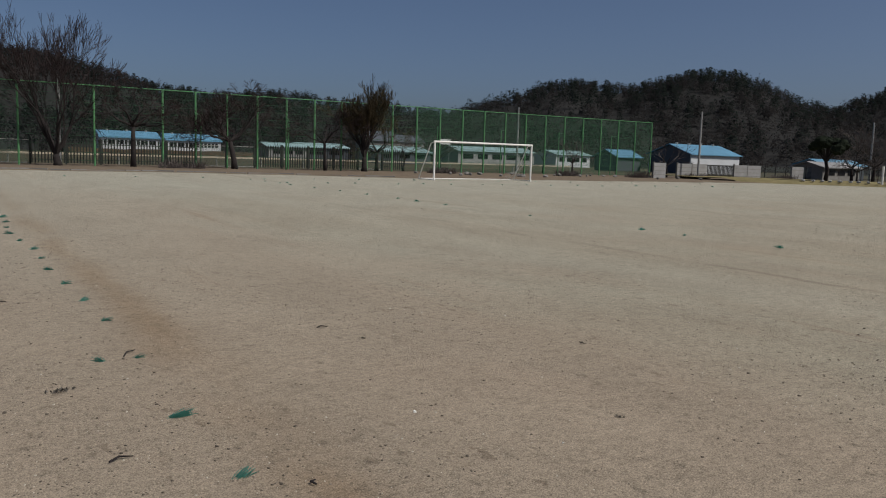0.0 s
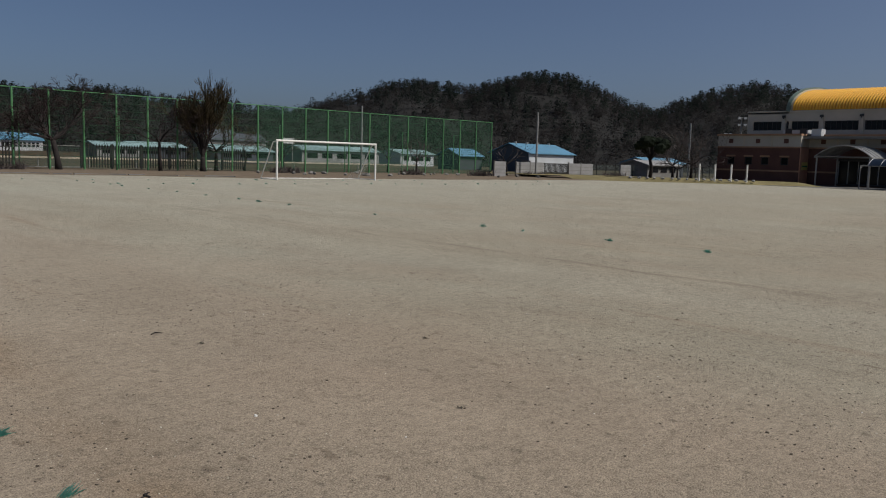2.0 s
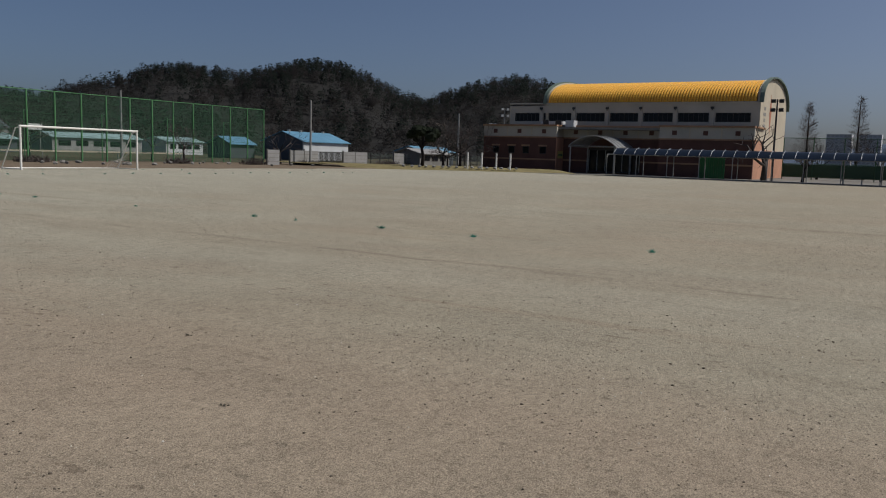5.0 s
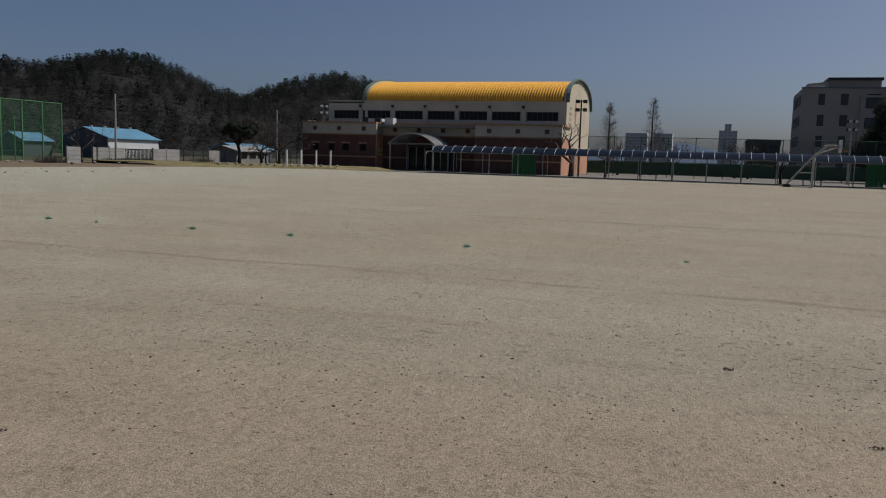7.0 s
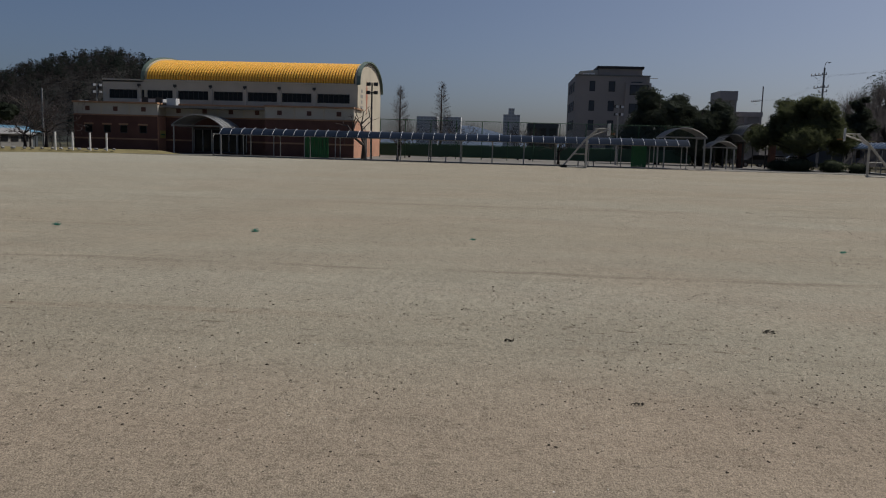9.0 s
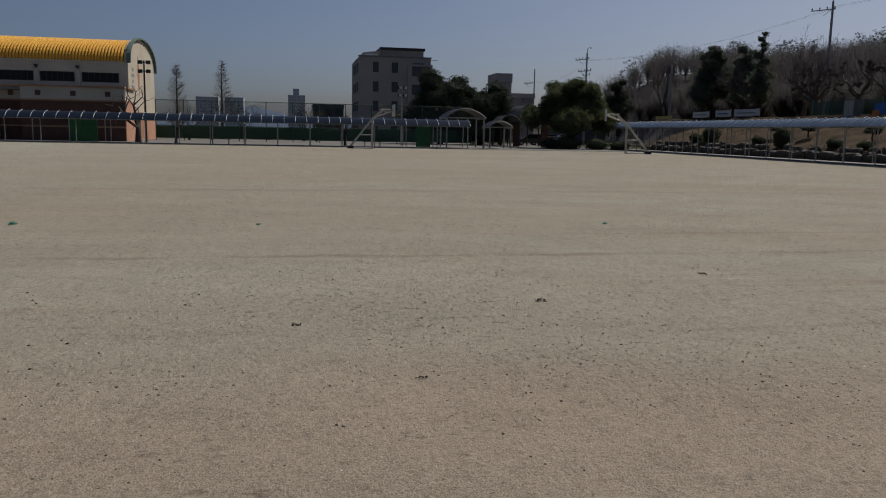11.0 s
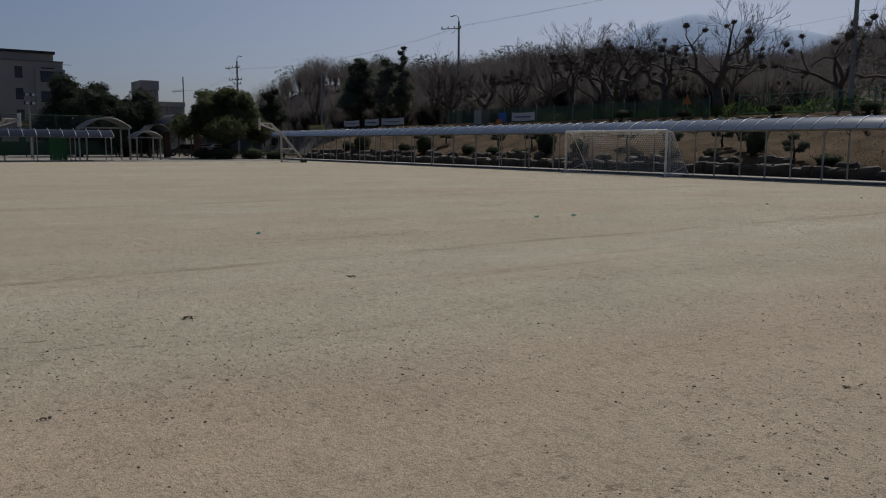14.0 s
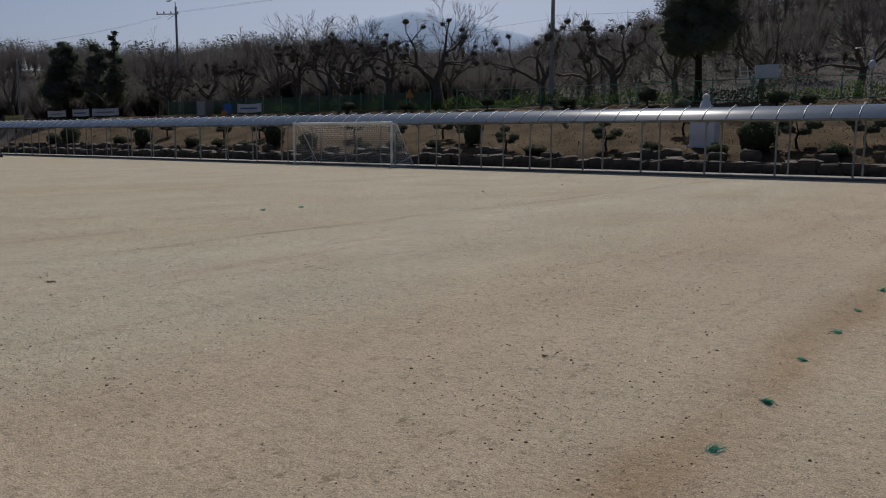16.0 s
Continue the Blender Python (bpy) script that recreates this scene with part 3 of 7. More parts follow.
def wood(name, label, mat, az0, az1, r0, r1, height, n, size, seed, kind, accept=None, fine=0.03, sprays=26, leaf=(0.03, 0.055)):
    """Far trees, too many to count: crowns of uneven lumps or sprays of bare twigs, on the hill."""
    rng = random.Random(seed)
    s = Shape()
    made = 0
    while made < n:
        az = rng.uniform(az0, az1)
        r = math.sqrt(rng.uniform(r0 * r0, r1 * r1))
        if accept and not accept(az, r, rng):
            made += 0.2
            continue
        made += 1
        p = Vector((r * math.sin(radians(az)), r * math.cos(radians(az)), height(az, r) - 0.5))
        h = size * rng.uniform(0.6, 1.25)
        if kind in ("pine", "puff", "spray"):
            tall = kind == "pine"
            w = h * (rng.uniform(0.24, 0.36) if tall else rng.uniform(0.36, 0.52))
            lobes = [Vector((w * 0.6 * math.cos(b), w * 0.6 * math.sin(b), h * rng.uniform(0.3, 0.8))) for b in (rng.uniform(0, 6.283) for _ in range(5))]
            for k in range(sprays):
                o = lobes[k % 5]
                f = rng.uniform(0.1, 1)
                d = Vector((rng.gauss(0, w * 0.36), rng.gauss(0, w * 0.36), rng.gauss(0, h * 0.13)))
                if tall:
                    q = w * (1.1 - f) ** 0.45 * rng.uniform(0.7, 1.1)
                    a = rng.uniform(0, 6.283)
                    o, d = Vector((q * math.cos(a), q * math.sin(a), h * f)), Vector((0, 0, 0))
                s.facing_leaf(p + o + d, h * rng.uniform(*leaf), Vector((o.x + d.x, o.y + d.y, 0)) / w + Vector((0, 0, 0.9)), rng, 0.6 if tall else 0.4)
        else:
            for k in range(sprays):
                a = rng.uniform(0, 6.283)
                out = rng.uniform(0.05, 0.42) * h
                base = p + Vector((0, 0, h * rng.uniform(0.15, 0.4)))
                tip = p + Vector((out * math.cos(a), out * math.sin(a), h * rng.uniform(0.6, 1.0)))
                b2 = rng.uniform(0, 6.283)
                side = Vector((math.cos(b2), math.sin(b2), rng.uniform(-0.6, 0.6))) * h * fine
                s.face((base - side, base + side, tip))
            s.tube([p, p + Vector((0, 0, h * 0.5))], [h * 0.025, h * 0.012], 4, False)
    return setting(name, s, mat, label, "trees", kind="stuff")


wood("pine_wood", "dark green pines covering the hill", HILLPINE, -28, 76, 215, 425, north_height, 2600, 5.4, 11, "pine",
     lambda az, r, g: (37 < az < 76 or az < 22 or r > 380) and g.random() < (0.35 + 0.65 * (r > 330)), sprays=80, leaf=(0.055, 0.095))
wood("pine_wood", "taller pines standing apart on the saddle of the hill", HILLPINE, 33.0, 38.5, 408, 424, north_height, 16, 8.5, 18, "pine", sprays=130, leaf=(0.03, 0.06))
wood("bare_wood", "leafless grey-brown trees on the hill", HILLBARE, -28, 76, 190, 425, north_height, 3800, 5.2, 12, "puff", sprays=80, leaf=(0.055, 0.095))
wood("thicket", "pale green bamboo thickets on the slope", BAMBOO, 146, 178, 72, 150, south_height, 120, 5.0, 15, "spray",
     lambda az, r, g: r * math.cos(radians(az)) < -66 and noise.noise(Vector((az * 0.2, r * 0.05, 9))) > 0.0, sprays=420, leaf=(0.010, 0.020))
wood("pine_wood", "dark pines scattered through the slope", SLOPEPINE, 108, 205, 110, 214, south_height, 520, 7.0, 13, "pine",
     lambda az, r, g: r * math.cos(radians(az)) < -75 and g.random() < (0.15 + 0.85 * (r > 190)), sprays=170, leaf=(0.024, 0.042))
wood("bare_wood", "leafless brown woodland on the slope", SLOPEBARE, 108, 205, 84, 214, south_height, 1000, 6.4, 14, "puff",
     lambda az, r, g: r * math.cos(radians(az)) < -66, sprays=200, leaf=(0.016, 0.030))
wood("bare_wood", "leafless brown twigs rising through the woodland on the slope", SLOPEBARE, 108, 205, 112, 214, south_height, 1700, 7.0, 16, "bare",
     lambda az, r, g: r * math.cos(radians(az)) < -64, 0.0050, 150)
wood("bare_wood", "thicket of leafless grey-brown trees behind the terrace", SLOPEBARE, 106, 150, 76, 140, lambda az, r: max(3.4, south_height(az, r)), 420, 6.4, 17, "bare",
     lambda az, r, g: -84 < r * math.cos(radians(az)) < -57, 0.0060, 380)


# ---- covered walkways ----
def covered_walkway(label, a, b, width, eave, crown, post_gap, rib_gap=1.0, first=0.0, sheet=PANEL):
    """A barrel-roofed walkway from a to b (its front post line), the roof on the right-hand side of the way."""
    a, b = Vector((*a, 0)), Vector((*b, 0))
    run = (b - a).length
    turn = math.degrees(math.atan2(b.y - a.y, b.x - a.x))
    w = thing("covered_walkway", label, "walkway", a, turn=turn)
    # local x along the run, local y from front (0) to back (-width)
    def arc(k, n, out=0.0):
        f = -0.12 + k / n * 1.24
        t = 2 * (f - 0.5) / 1.24
        return (-width * f, eave + (crown - eave) * (1 - t * t) + out)
    post = Shape().tube([(0, 0, 0), (0, 0, eave + 0.02)], 0.042, 8)
    post.tube([(0, 0, 0), (0, 0, 0.03)], 0.09, 8)
    pd = post.data("post", STEEL)
    n = int(run // post_gap)
    for i in range(n + 1):
        for y in (0.0, -width):
            o = new("post", pd)
            o.parent, o.location = w, (first + i * post_gap, y, 0)
    brace = Shape().tube([(0, 0, eave - 0.3), (0, -width * 0.25, eave + 0.1)], 0.022, 5)
    brace.tube([(0, -width, eave - 0.3), (0, -width * 0.75, eave + 0.1)], 0.022, 5)
    brace.tube([(0, 0, eave), (0, -width, eave)], 0.03, 6)
    bd = brace.data("crossbar", STEEL)
    for i in range(n + 1):
        o = new("crossbar", bd)
        o.parent, o.location = w, (first + i * post_gap, 0, 0)
    for y in (0.06, -width - 0.06):
        part("eave_beam", Shape().box((0, y - 0.035, eave - 0.05), (run, y + 0.035, eave + 0.05)), STEEL, w)
    part("kerb", Shape().box((0, -width - 0.2, 0), (run, 0.14, 0.07)), CONCRETE, w, "low grey concrete base")
    rib = Shape().tube([(0, *arc(k, 10, 0.012)) for k in range(11)], 0.019, 5)
    rd = rib.data("rib", RIB, True)
    # Pale beads added on the crown stand in for glints on the ribs.
    glint = Shape().ball((0, -width * 0.5, crown + 0.05), (0.05, 0.07, 0.035), random.Random(1), 0.0, 5, 8).data("rib_glint", RIB, True)
    panel = Shape().grid([[(x, *arc(k, 10)) for x in (0.01, rib_gap - 0.01)] for k in range(11)])
    panel.grid([[(x, arc(k, 10)[0], arc(k, 10)[1] - 0.012) for x in (rib_gap - 0.01, 0.01)] for k in range(11)])
    pa = panel.data("roof_panel", sheet, True)
    m = int(run // rib_gap)
    for i in range(m + 1):
        o = new("rib", rd)
        o.parent, o.location = w, (i * rib_gap, 0, 0)
        c = new("rib_glint", glint)
        c.parent, c.location = w, (i * rib_gap, 0, 0)
        if i < m:
            q = new("roof_panel", pa)
            q.parent, q.location = w, (i * rib_gap, 0, 0)
    return w


# front post lines: the south one runs east, the roof lies to its right (south); the east one runs north
covered_walkway("long covered walkway with blue-grey barrel roof on thin steel posts", (-17.0, -35.0), (92.0, -35.0), 2.1, 2.38, 2.95, 2.88, 1.0, 0.06)
covered_walkway("covered walkway with blue barrel roof leading to the sports hall", (74.2, -16.6), (74.2, 27.0), 2.2, 2.05, 2.66, 2.9, 1.0, 0.2, DARKPANEL)


# ---- sports hall ----
def window_strip(parent, x, y0, y1, z0, z1, panes):
    """A long window in a wall that faces -x: a frame, a sill and panes set back."""
    w = part("window", Shape().box((x - 0.02, y0, z0), (x + 0.10, y1, z0 + 0.07)).box((x - 0.02, y0, z1 - 0.07), (x + 0.10, y1, z1)).box((x - 0.02, y0, z0 + 0.07), (x + 0.10, y0 + 0.07, z1 - 0.07)).box((x - 0.02, y1 - 0.07, z0 + 0.07), (x + 0.10, y1, z1 - 0.07)), DARK, parent)
    d = (y1 - y0 - 0.14) / panes
    for i in range(panes):
        a = y0 + 0.07 + i * d
        part("pane", Shape().box((x + 0.05, a + 0.03, z0 + 0.07), (x + 0.07, a + d - 0.03, z1 - 0.07)), DARKGLASS, w)
        if i:
            part("mullion", Shape().box((x + 0.01, a - 0.03, z0 + 0.07), (x + 0.09, a + 0.03, z1 - 0.07)), DARK, w)
    return w


def wall_x(parent, name, x, thick, y0, y1, z0, z1, openings, mat):
    """A wall in a plane of constant x with rectangular openings (y0, y1, z0, z1), built as solid strips round them."""
    s = Shape()
    zs = sorted({z0, z1, *[o[2] for o in openings], *[o[3] for o in openings]})
    for za, zb in zip(zs, zs[1:]):
        cut = sorted((o[0], o[1]) for o in openings if o[2] <= za and o[3] >= zb)
        y = y0
        for ca, cb in cut:
            if ca > y:
                s.box((x, y, za), (x + thick, ca, zb))
            y = cb
        if y < y1:
            s.box((x, y, za), (x + thick, y1, zb))
    return part(name, s, mat, parent)


def sports_hall():
    h = thing("sports_hall", "large school sports hall with orange barrel roof and brown brick base", "building", (0, 0, 0))
    X0, X1, Y0, Y1, Y2, EAVE, TOP = 87.2, 103.0, 15.9, 39.7, 44.3, 7.85, 10.75
    bays = [(16.75, 20.3), (20.95, 24.2), (24.75, 28.0), (28.55, 31.8), (32.4, 35.8), (36.4, 39.9), (40.4, 43.6)]
    wall_x(h, "wall", X0, 0.4, Y0, Y2, 0.0, EAVE - 0.15, [(a, b, 5.75, 6.72) for a, b in bays], BEIGE)
    for a, b in bays:
        window_strip(h, X0 + 0.12, a, b, 5.75, 6.72, 6)
    for a, b in zip(bays, bays[1:]):
        c = (a[1] + b[0]) / 2
        part("pilaster", Shape().box((X0 - 0.12, c - 0.2, 5.0), (X0 - 0.003, c + 0.2, 6.95)), BEIGE, h)
        part("rainwater_head", Shape().box((X0 - 0.22, c - 0.16, 7.1), (X0 - 0.003, c + 0.16, 7.35)), DARK, h)
        part("downpipe", Shape().tube([(X0 - 0.15, c, 6.96), (X0 - 0.15, c, 7.1)], 0.05, 6), DARK, h)
    part("cornice", Shape().box((X0 - 0.16, Y0, EAVE - 0.15), (X0 + 0.45, Y2, EAVE)), BEIGE, h)
    # gable wall with its arch
    cx, half = (X0 + X1) / 2, (X1 - X0) / 2
    arch = [(cx + half * math.cos(math.pi * i / 24), EAVE + (TOP - EAVE) * math.sin(math.pi * i / 24) ** 0.85) for i in range(25)]
    inset = [(cx + (x - cx) * 0.995, z) for x, z in arch]
    outline = [(X0 + 0.04, Y0 - 0.02, 0.0), (X1 - 0.04, Y0 - 0.02, 0.0)] + [(x, Y0 - 0.02, z) for x, z in inset]
    part("gable_wall", Shape().prism(outline, (0, 0.35, 0)), CREAM, h, "gable wall in the cream render's sunlit tone")
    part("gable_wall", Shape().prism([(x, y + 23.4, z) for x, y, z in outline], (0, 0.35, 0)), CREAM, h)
    for y in (Y0 - 0.32, Y1 - 0.18):
        big = [(cx + (half + 0.2) * math.cos(math.pi * i / 24), EAVE - 0.1 + (TOP + 0.26 - EAVE) * math.sin(math.pi * i / 24) ** 0.85) for i in range(25)]
        ring = [(x, y, z) for x, z in big] + [(x, y, z) for x, z in reversed(arch)]
        s = Shape()
        n = len(arch)
        for i in range(n - 1):
            s.prism([ring[i], ring[i + 1], ring[2 * n - 2 - i], ring[2 * n - 1 - i]], (0, 0.4, 0))
        part("arch_trim", s, ARCHGREEN, h, "grey-green arched edge band")
    # ribbed barrel roof, one sheet to a rib
    pitch = (Y1 - Y0 - 0.8) / 76
    sheet = Shape()
    rows = []
    for y, lift in ((0.0, 0.0), (0.05, 0.0), (0.10, 0.13), (0.20, 0.16), (pitch - 0.05, 0.13), (pitch, 0.0)):
        rows.append([(cx + (half + 0.02 + lift) * math.cos(math.pi * i / 22), y, EAVE + 0.02 + (TOP - 0.32 + lift - EAVE) * math.sin(math.pi * i / 22) ** 0.85) for i in range(23)])
    sheet.grid(rows)
    sd = sheet.data("roof_sheet", ORANGE)
    roof = part("roof", Shape().grid([[(cx + (half - 0.15) * math.cos(math.pi * i / 22), y, EAVE + (TOP - 0.5 - EAVE) * math.sin(math.pi * i / 22) ** 0.85) for i in range(23)] for y in (Y0 + 0.2, Y1 - 0.2)]), DARK, h)
    for i in range(76):
        o = new("roof_sheet", sd)
        o.parent, o.location = roof, (0, Y0 + 0.4 + i * pitch, 0)
    part("flat_roof", Shape().box((X0, Y1, EAVE - 0.3), (X1 - 4, Y2, EAVE - 0.1)), CONCRETE, h)
    part("wall", Shape().box((X0 + 0.4, Y2 - 0.3, 0), (X1 - 4, Y2, EAVE - 0.3)), BEIGE, h)
    part("wall", Shape().box((X1 - 0.4, Y0 + 0.4, 0), (X1, Y1, EAVE - 0.2)), BEIGE, h)
    # low front block: two wings and a recess with the entrance
    def front(x, y0, y1, wins):
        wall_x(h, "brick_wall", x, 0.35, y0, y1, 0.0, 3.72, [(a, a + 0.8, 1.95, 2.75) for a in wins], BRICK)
        for a in wins:
            w = part("window", Shape().box((x + 0.06, a, 1.95), (x + 0.16, a + 0.8, 2.02)).box((x + 0.06, a, 2.68), (x + 0.16, a + 0.8, 2.75)).box((x + 0.06, a, 2.02), (x + 0.16, a + 0.07, 2.68)).box((x + 0.06, a + 0.73, 2.02), (x + 0.16, a + 0.8, 2.68)), DARK, h)
            part("pane", Shape().box((x + 0.1, a + 0.07, 2.02), (x + 0.12, a + 0.73, 2.68)), DARKGLASS, w)
            part("lintel", Shape().box((x - 0.05, a - 0.12, 2.76), (x - 0.003, a + 0.92, 2.93)), COPING, h)
        part("stone_band", Shape().box((x - 0.06, y0, 3.72), (x + 0.35, y1, 3.86)), COPING, h)
        part("brick_band", Shape().box((x - 0.03, y0, 1.25), (x - 0.004, y1, 1.42)), COPING, h)
        part("upper_wall", Shape().box((x, y0, 3.86), (x + 0.35, y1, 5.0)), BEIGE, h)
        part("coping", Shape().box((x - 0.22, y0 - 0.06, 5.0), (x + 0.5, y1 + 0.06, 5.18)), COPING, h, "projecting terracotta coping")
        k = max(1, round((y1 - y0) / 2.7))
        for i in range(k):
            c = y0 + (i + 0.5) * (y1 - y0) / k
            part("square_tile", Shape().box((x - 0.035, c - 0.24, 4.2), (x - 0.003, c + 0.24, 4.66)), BRICK, h)
            if i:
                e = y0 + i * (y1 - y0) / k
                part("strip", Shape().box((x - 0.05, e - 0.07, 3.87), (x - 0.003, e + 0.07, 4.99)), CREAM, h)
    front(82.6, 36.1, 45.2, (37.3, 39.4, 41.2, 43.2))
    front(84.6, 24.7, 36.1, ())
    front(82.6, 15.4, 24.7, ())
    for y, d in ((36.1, 0.0), (15.4, 0.0), (24.7, -0.35)):
        part("return_wall", Shape().box((82.953, y + d, 0.0), (87.19, y + d + 0.34, 3.72)), SUNLITBRICK, h, "brick return in the brick's painted sunlit tone")
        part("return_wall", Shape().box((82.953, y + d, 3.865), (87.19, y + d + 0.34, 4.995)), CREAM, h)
        part("stone_band", Shape().box((82.953, y + d - 0.03, 3.72), (87.19, y + d + 0.34, 3.86)), COPING, h)
        part("coping", Shape().box((83.105, y - 0.2, 5.004), (87.1, y + 0.2, 5.176)), COPING, h)
    # Thin slab puts the sunlit brick tone on the front wall's end.
    part("sun_tone_corner", Shape().box((82.52, 36.03, 0.0), (82.95, 36.095, 3.7)), SUNLITBRICK, h)
    part("flat_roof", Shape().box((82.96, 15.8, 4.7), (87.19, 45.1, 4.9)), CONCRETE, h)
    # glazed entrance in the recess
    d = part("entrance_door", Shape().box((84.44, 27.2, 0.1), (84.5, 33.0, 0.25)).box((84.44, 27.2, 2.5), (84.5, 33.0, 2.75)), DARK, h, "dark glazed entrance doors")
    for i in range(7):
        y = 27.2 + i * 0.95
        part("mullion", Shape().box((84.43, y, 0.25), (84.5, y + 0.08, 2.5)), STEEL, d)
        if i < 6:
            part("pane", Shape().box((84.46, y + 0.09, 0.25), (84.48, y + 0.94, 2.5)), DARKGLASS, d)
    # mural strokes on the gable
    y = Y0 - 0.03
    part("mural", Shape().prism([(92.6, y - 0.01, 8.9), (93.4, y - 0.01, 7.2), (92.9, y - 0.01, 4.5), (92.2, y - 0.01, 6.8)], (0, 0.008, 0)), REDPAINT, h, "faded red painted flame")
    for i, (zz, wd) in enumerate(((7.1, 1.0), (6.5, 1.5), (5.9, 0.8), (5.3, 1.3))):
        part("mural", Shape().box((89.6 - wd / 2, y - 0.012, zz), (89.6 + wd / 2, y - 0.002, zz + 0.35)), GREYPAINT, h)
    part("brick_plinth", Shape().box((X0, Y0 - 0.12, 0.0), (X1, Y0 - 0.03, 3.0)), SUNLITBRICK, h, "lower gable brick in its painted sunlit tone")
    sign = part("wall_poster", Shape().box((83.05, 36.05, 1.5), (84.45, 36.088, 2.3)), YELLOWSIGN, h, "pale yellow poster with a line of print")
    part("print_bar", Shape().box((83.2, 36.042, 1.8), (84.3, 36.048, 1.95)), GREENGATE, sign)
    # rooftop unit
    u = thing("rooftop_unit", "white air-conditioning unit on the low roof", "air conditioner", (84.2, 37.2, 4.9))
    part("casing", Shape().box((-0.6, -1.3, 0.1), (0.5, 1.3, 0.7)), WHITEWALL, u)
    part("casing", Shape().box((-0.5, -2.6, 0.1), (0.5, -1.6, 0.8)), WHITEWALL, u)
    for yy in (-0.8, 0.7):
        part("grille", Shape().box((-0.63, yy - 0.35, 0.2), (-0.602, yy + 0.35, 0.85)), DARK, u)
    part("stand", Shape().box((-0.5, -2.5, 0), (0.4, 1.4, 0.1)), STEEL, u)
    return h


sports_hall()


def arched_porch(label, x0, x1, y0, y1, eave, crown, mat, ribs=6, along="x", trim=STEEL):
    """A free-standing arched roof on four posts; its vault runs along x or y."""
    w = thing("arched_porch", label, "canopy", ((x0 + x1) / 2, (y0 + y1) / 2, 0))
    hx, hy = (x1 - x0) / 2, (y1 - y0) / 2
    for sx in (-1, 1):
        for sy in (-1, 1):
            part("post", Shape().tube([(sx * (hx - 0.15), sy * (hy - 0.15), 0), (sx * (hx - 0.15), sy * (hy - 0.15), eave)], 0.075, 8), trim, w)
    n = 14
    def arc(k, s):
        t = -1 + 2 * k / n
        z = eave + (crown - eave) * (1 - t * t)
        return (s, t * hy, z) if along == "x" else (t * hx, s, z)
    span = hx if along == "x" else hy
    for i in range(ribs):
        s0, s1 = -span + 2 * span * i / ribs, -span + 2 * span * (i + 1) / ribs
        part("roof_panel", Shape().grid([[arc(k, s) for s in (s0 + 0.02, s1 - 0.02)] for k in range(n + 1)]), mat, w, smooth=True)
    for i in range(ribs + 1):
        s0 = -span + 2 * span * i / ribs
        part("rib", Shape().tube([(p[0], p[1], p[2] + 0.02) for p in (arc(k, s0) for k in range(n + 1))], 0.05, 5), trim, w)
    for sgn in (-1, 1):
        if along == "x":
            part("eave_beam", Shape().box((-hx, sgn * hy - 0.05, eave - 0.12), (hx, sgn * hy + 0.05, eave)), trim, w)
            part("tie", Shape().tube([(sgn * (hx - 0.1), -hy, eave), (sgn * (hx - 0.1), hy, eave)], 0.04, 6), trim, w)
        else:
            part("eave_beam", Shape().box((sgn * hx - 0.05, -hy, eave - 0.12), (sgn * hx + 0.05, hy, eave)), trim, w)
            part("tie", Shape().tube([(-hx, sgn * (hy - 0.1), eave), (hx, sgn * (hy - 0.1), eave)], 0.04, 6), trim, w)
    return w


arched_porch("arched entrance porch with grey translucent roof before the hall", 79.0, 84.2, 28.0, 33.1, 2.85, 3.9, SKYLIGHT, 5)
arched_porch("tall arched canopy with ribbed translucent roof by the gate", 78.0, 81.6, -19.0, -15.0, 2.95, 3.8, DARKPANEL, 8)
arched_porch("low arched canopy with ribbed translucent roof by the gate", 77.4, 80.2, -21.6, -19.2, 2.1, 2.65, DARKPANEL, 6)
arched_porch("pale curved gate canopy on dark columns", 92.0, 97.0, -29.0, -26.2, 3.6, 4.9, SKYLIGHT, 5, "x", DARK)
arched_porch("low curved gate canopy on dark columns", 90.0, 94.0, -26.0, -23.6, 2.8, 3.6, SKYLIGHT, 5, "x", DARK)


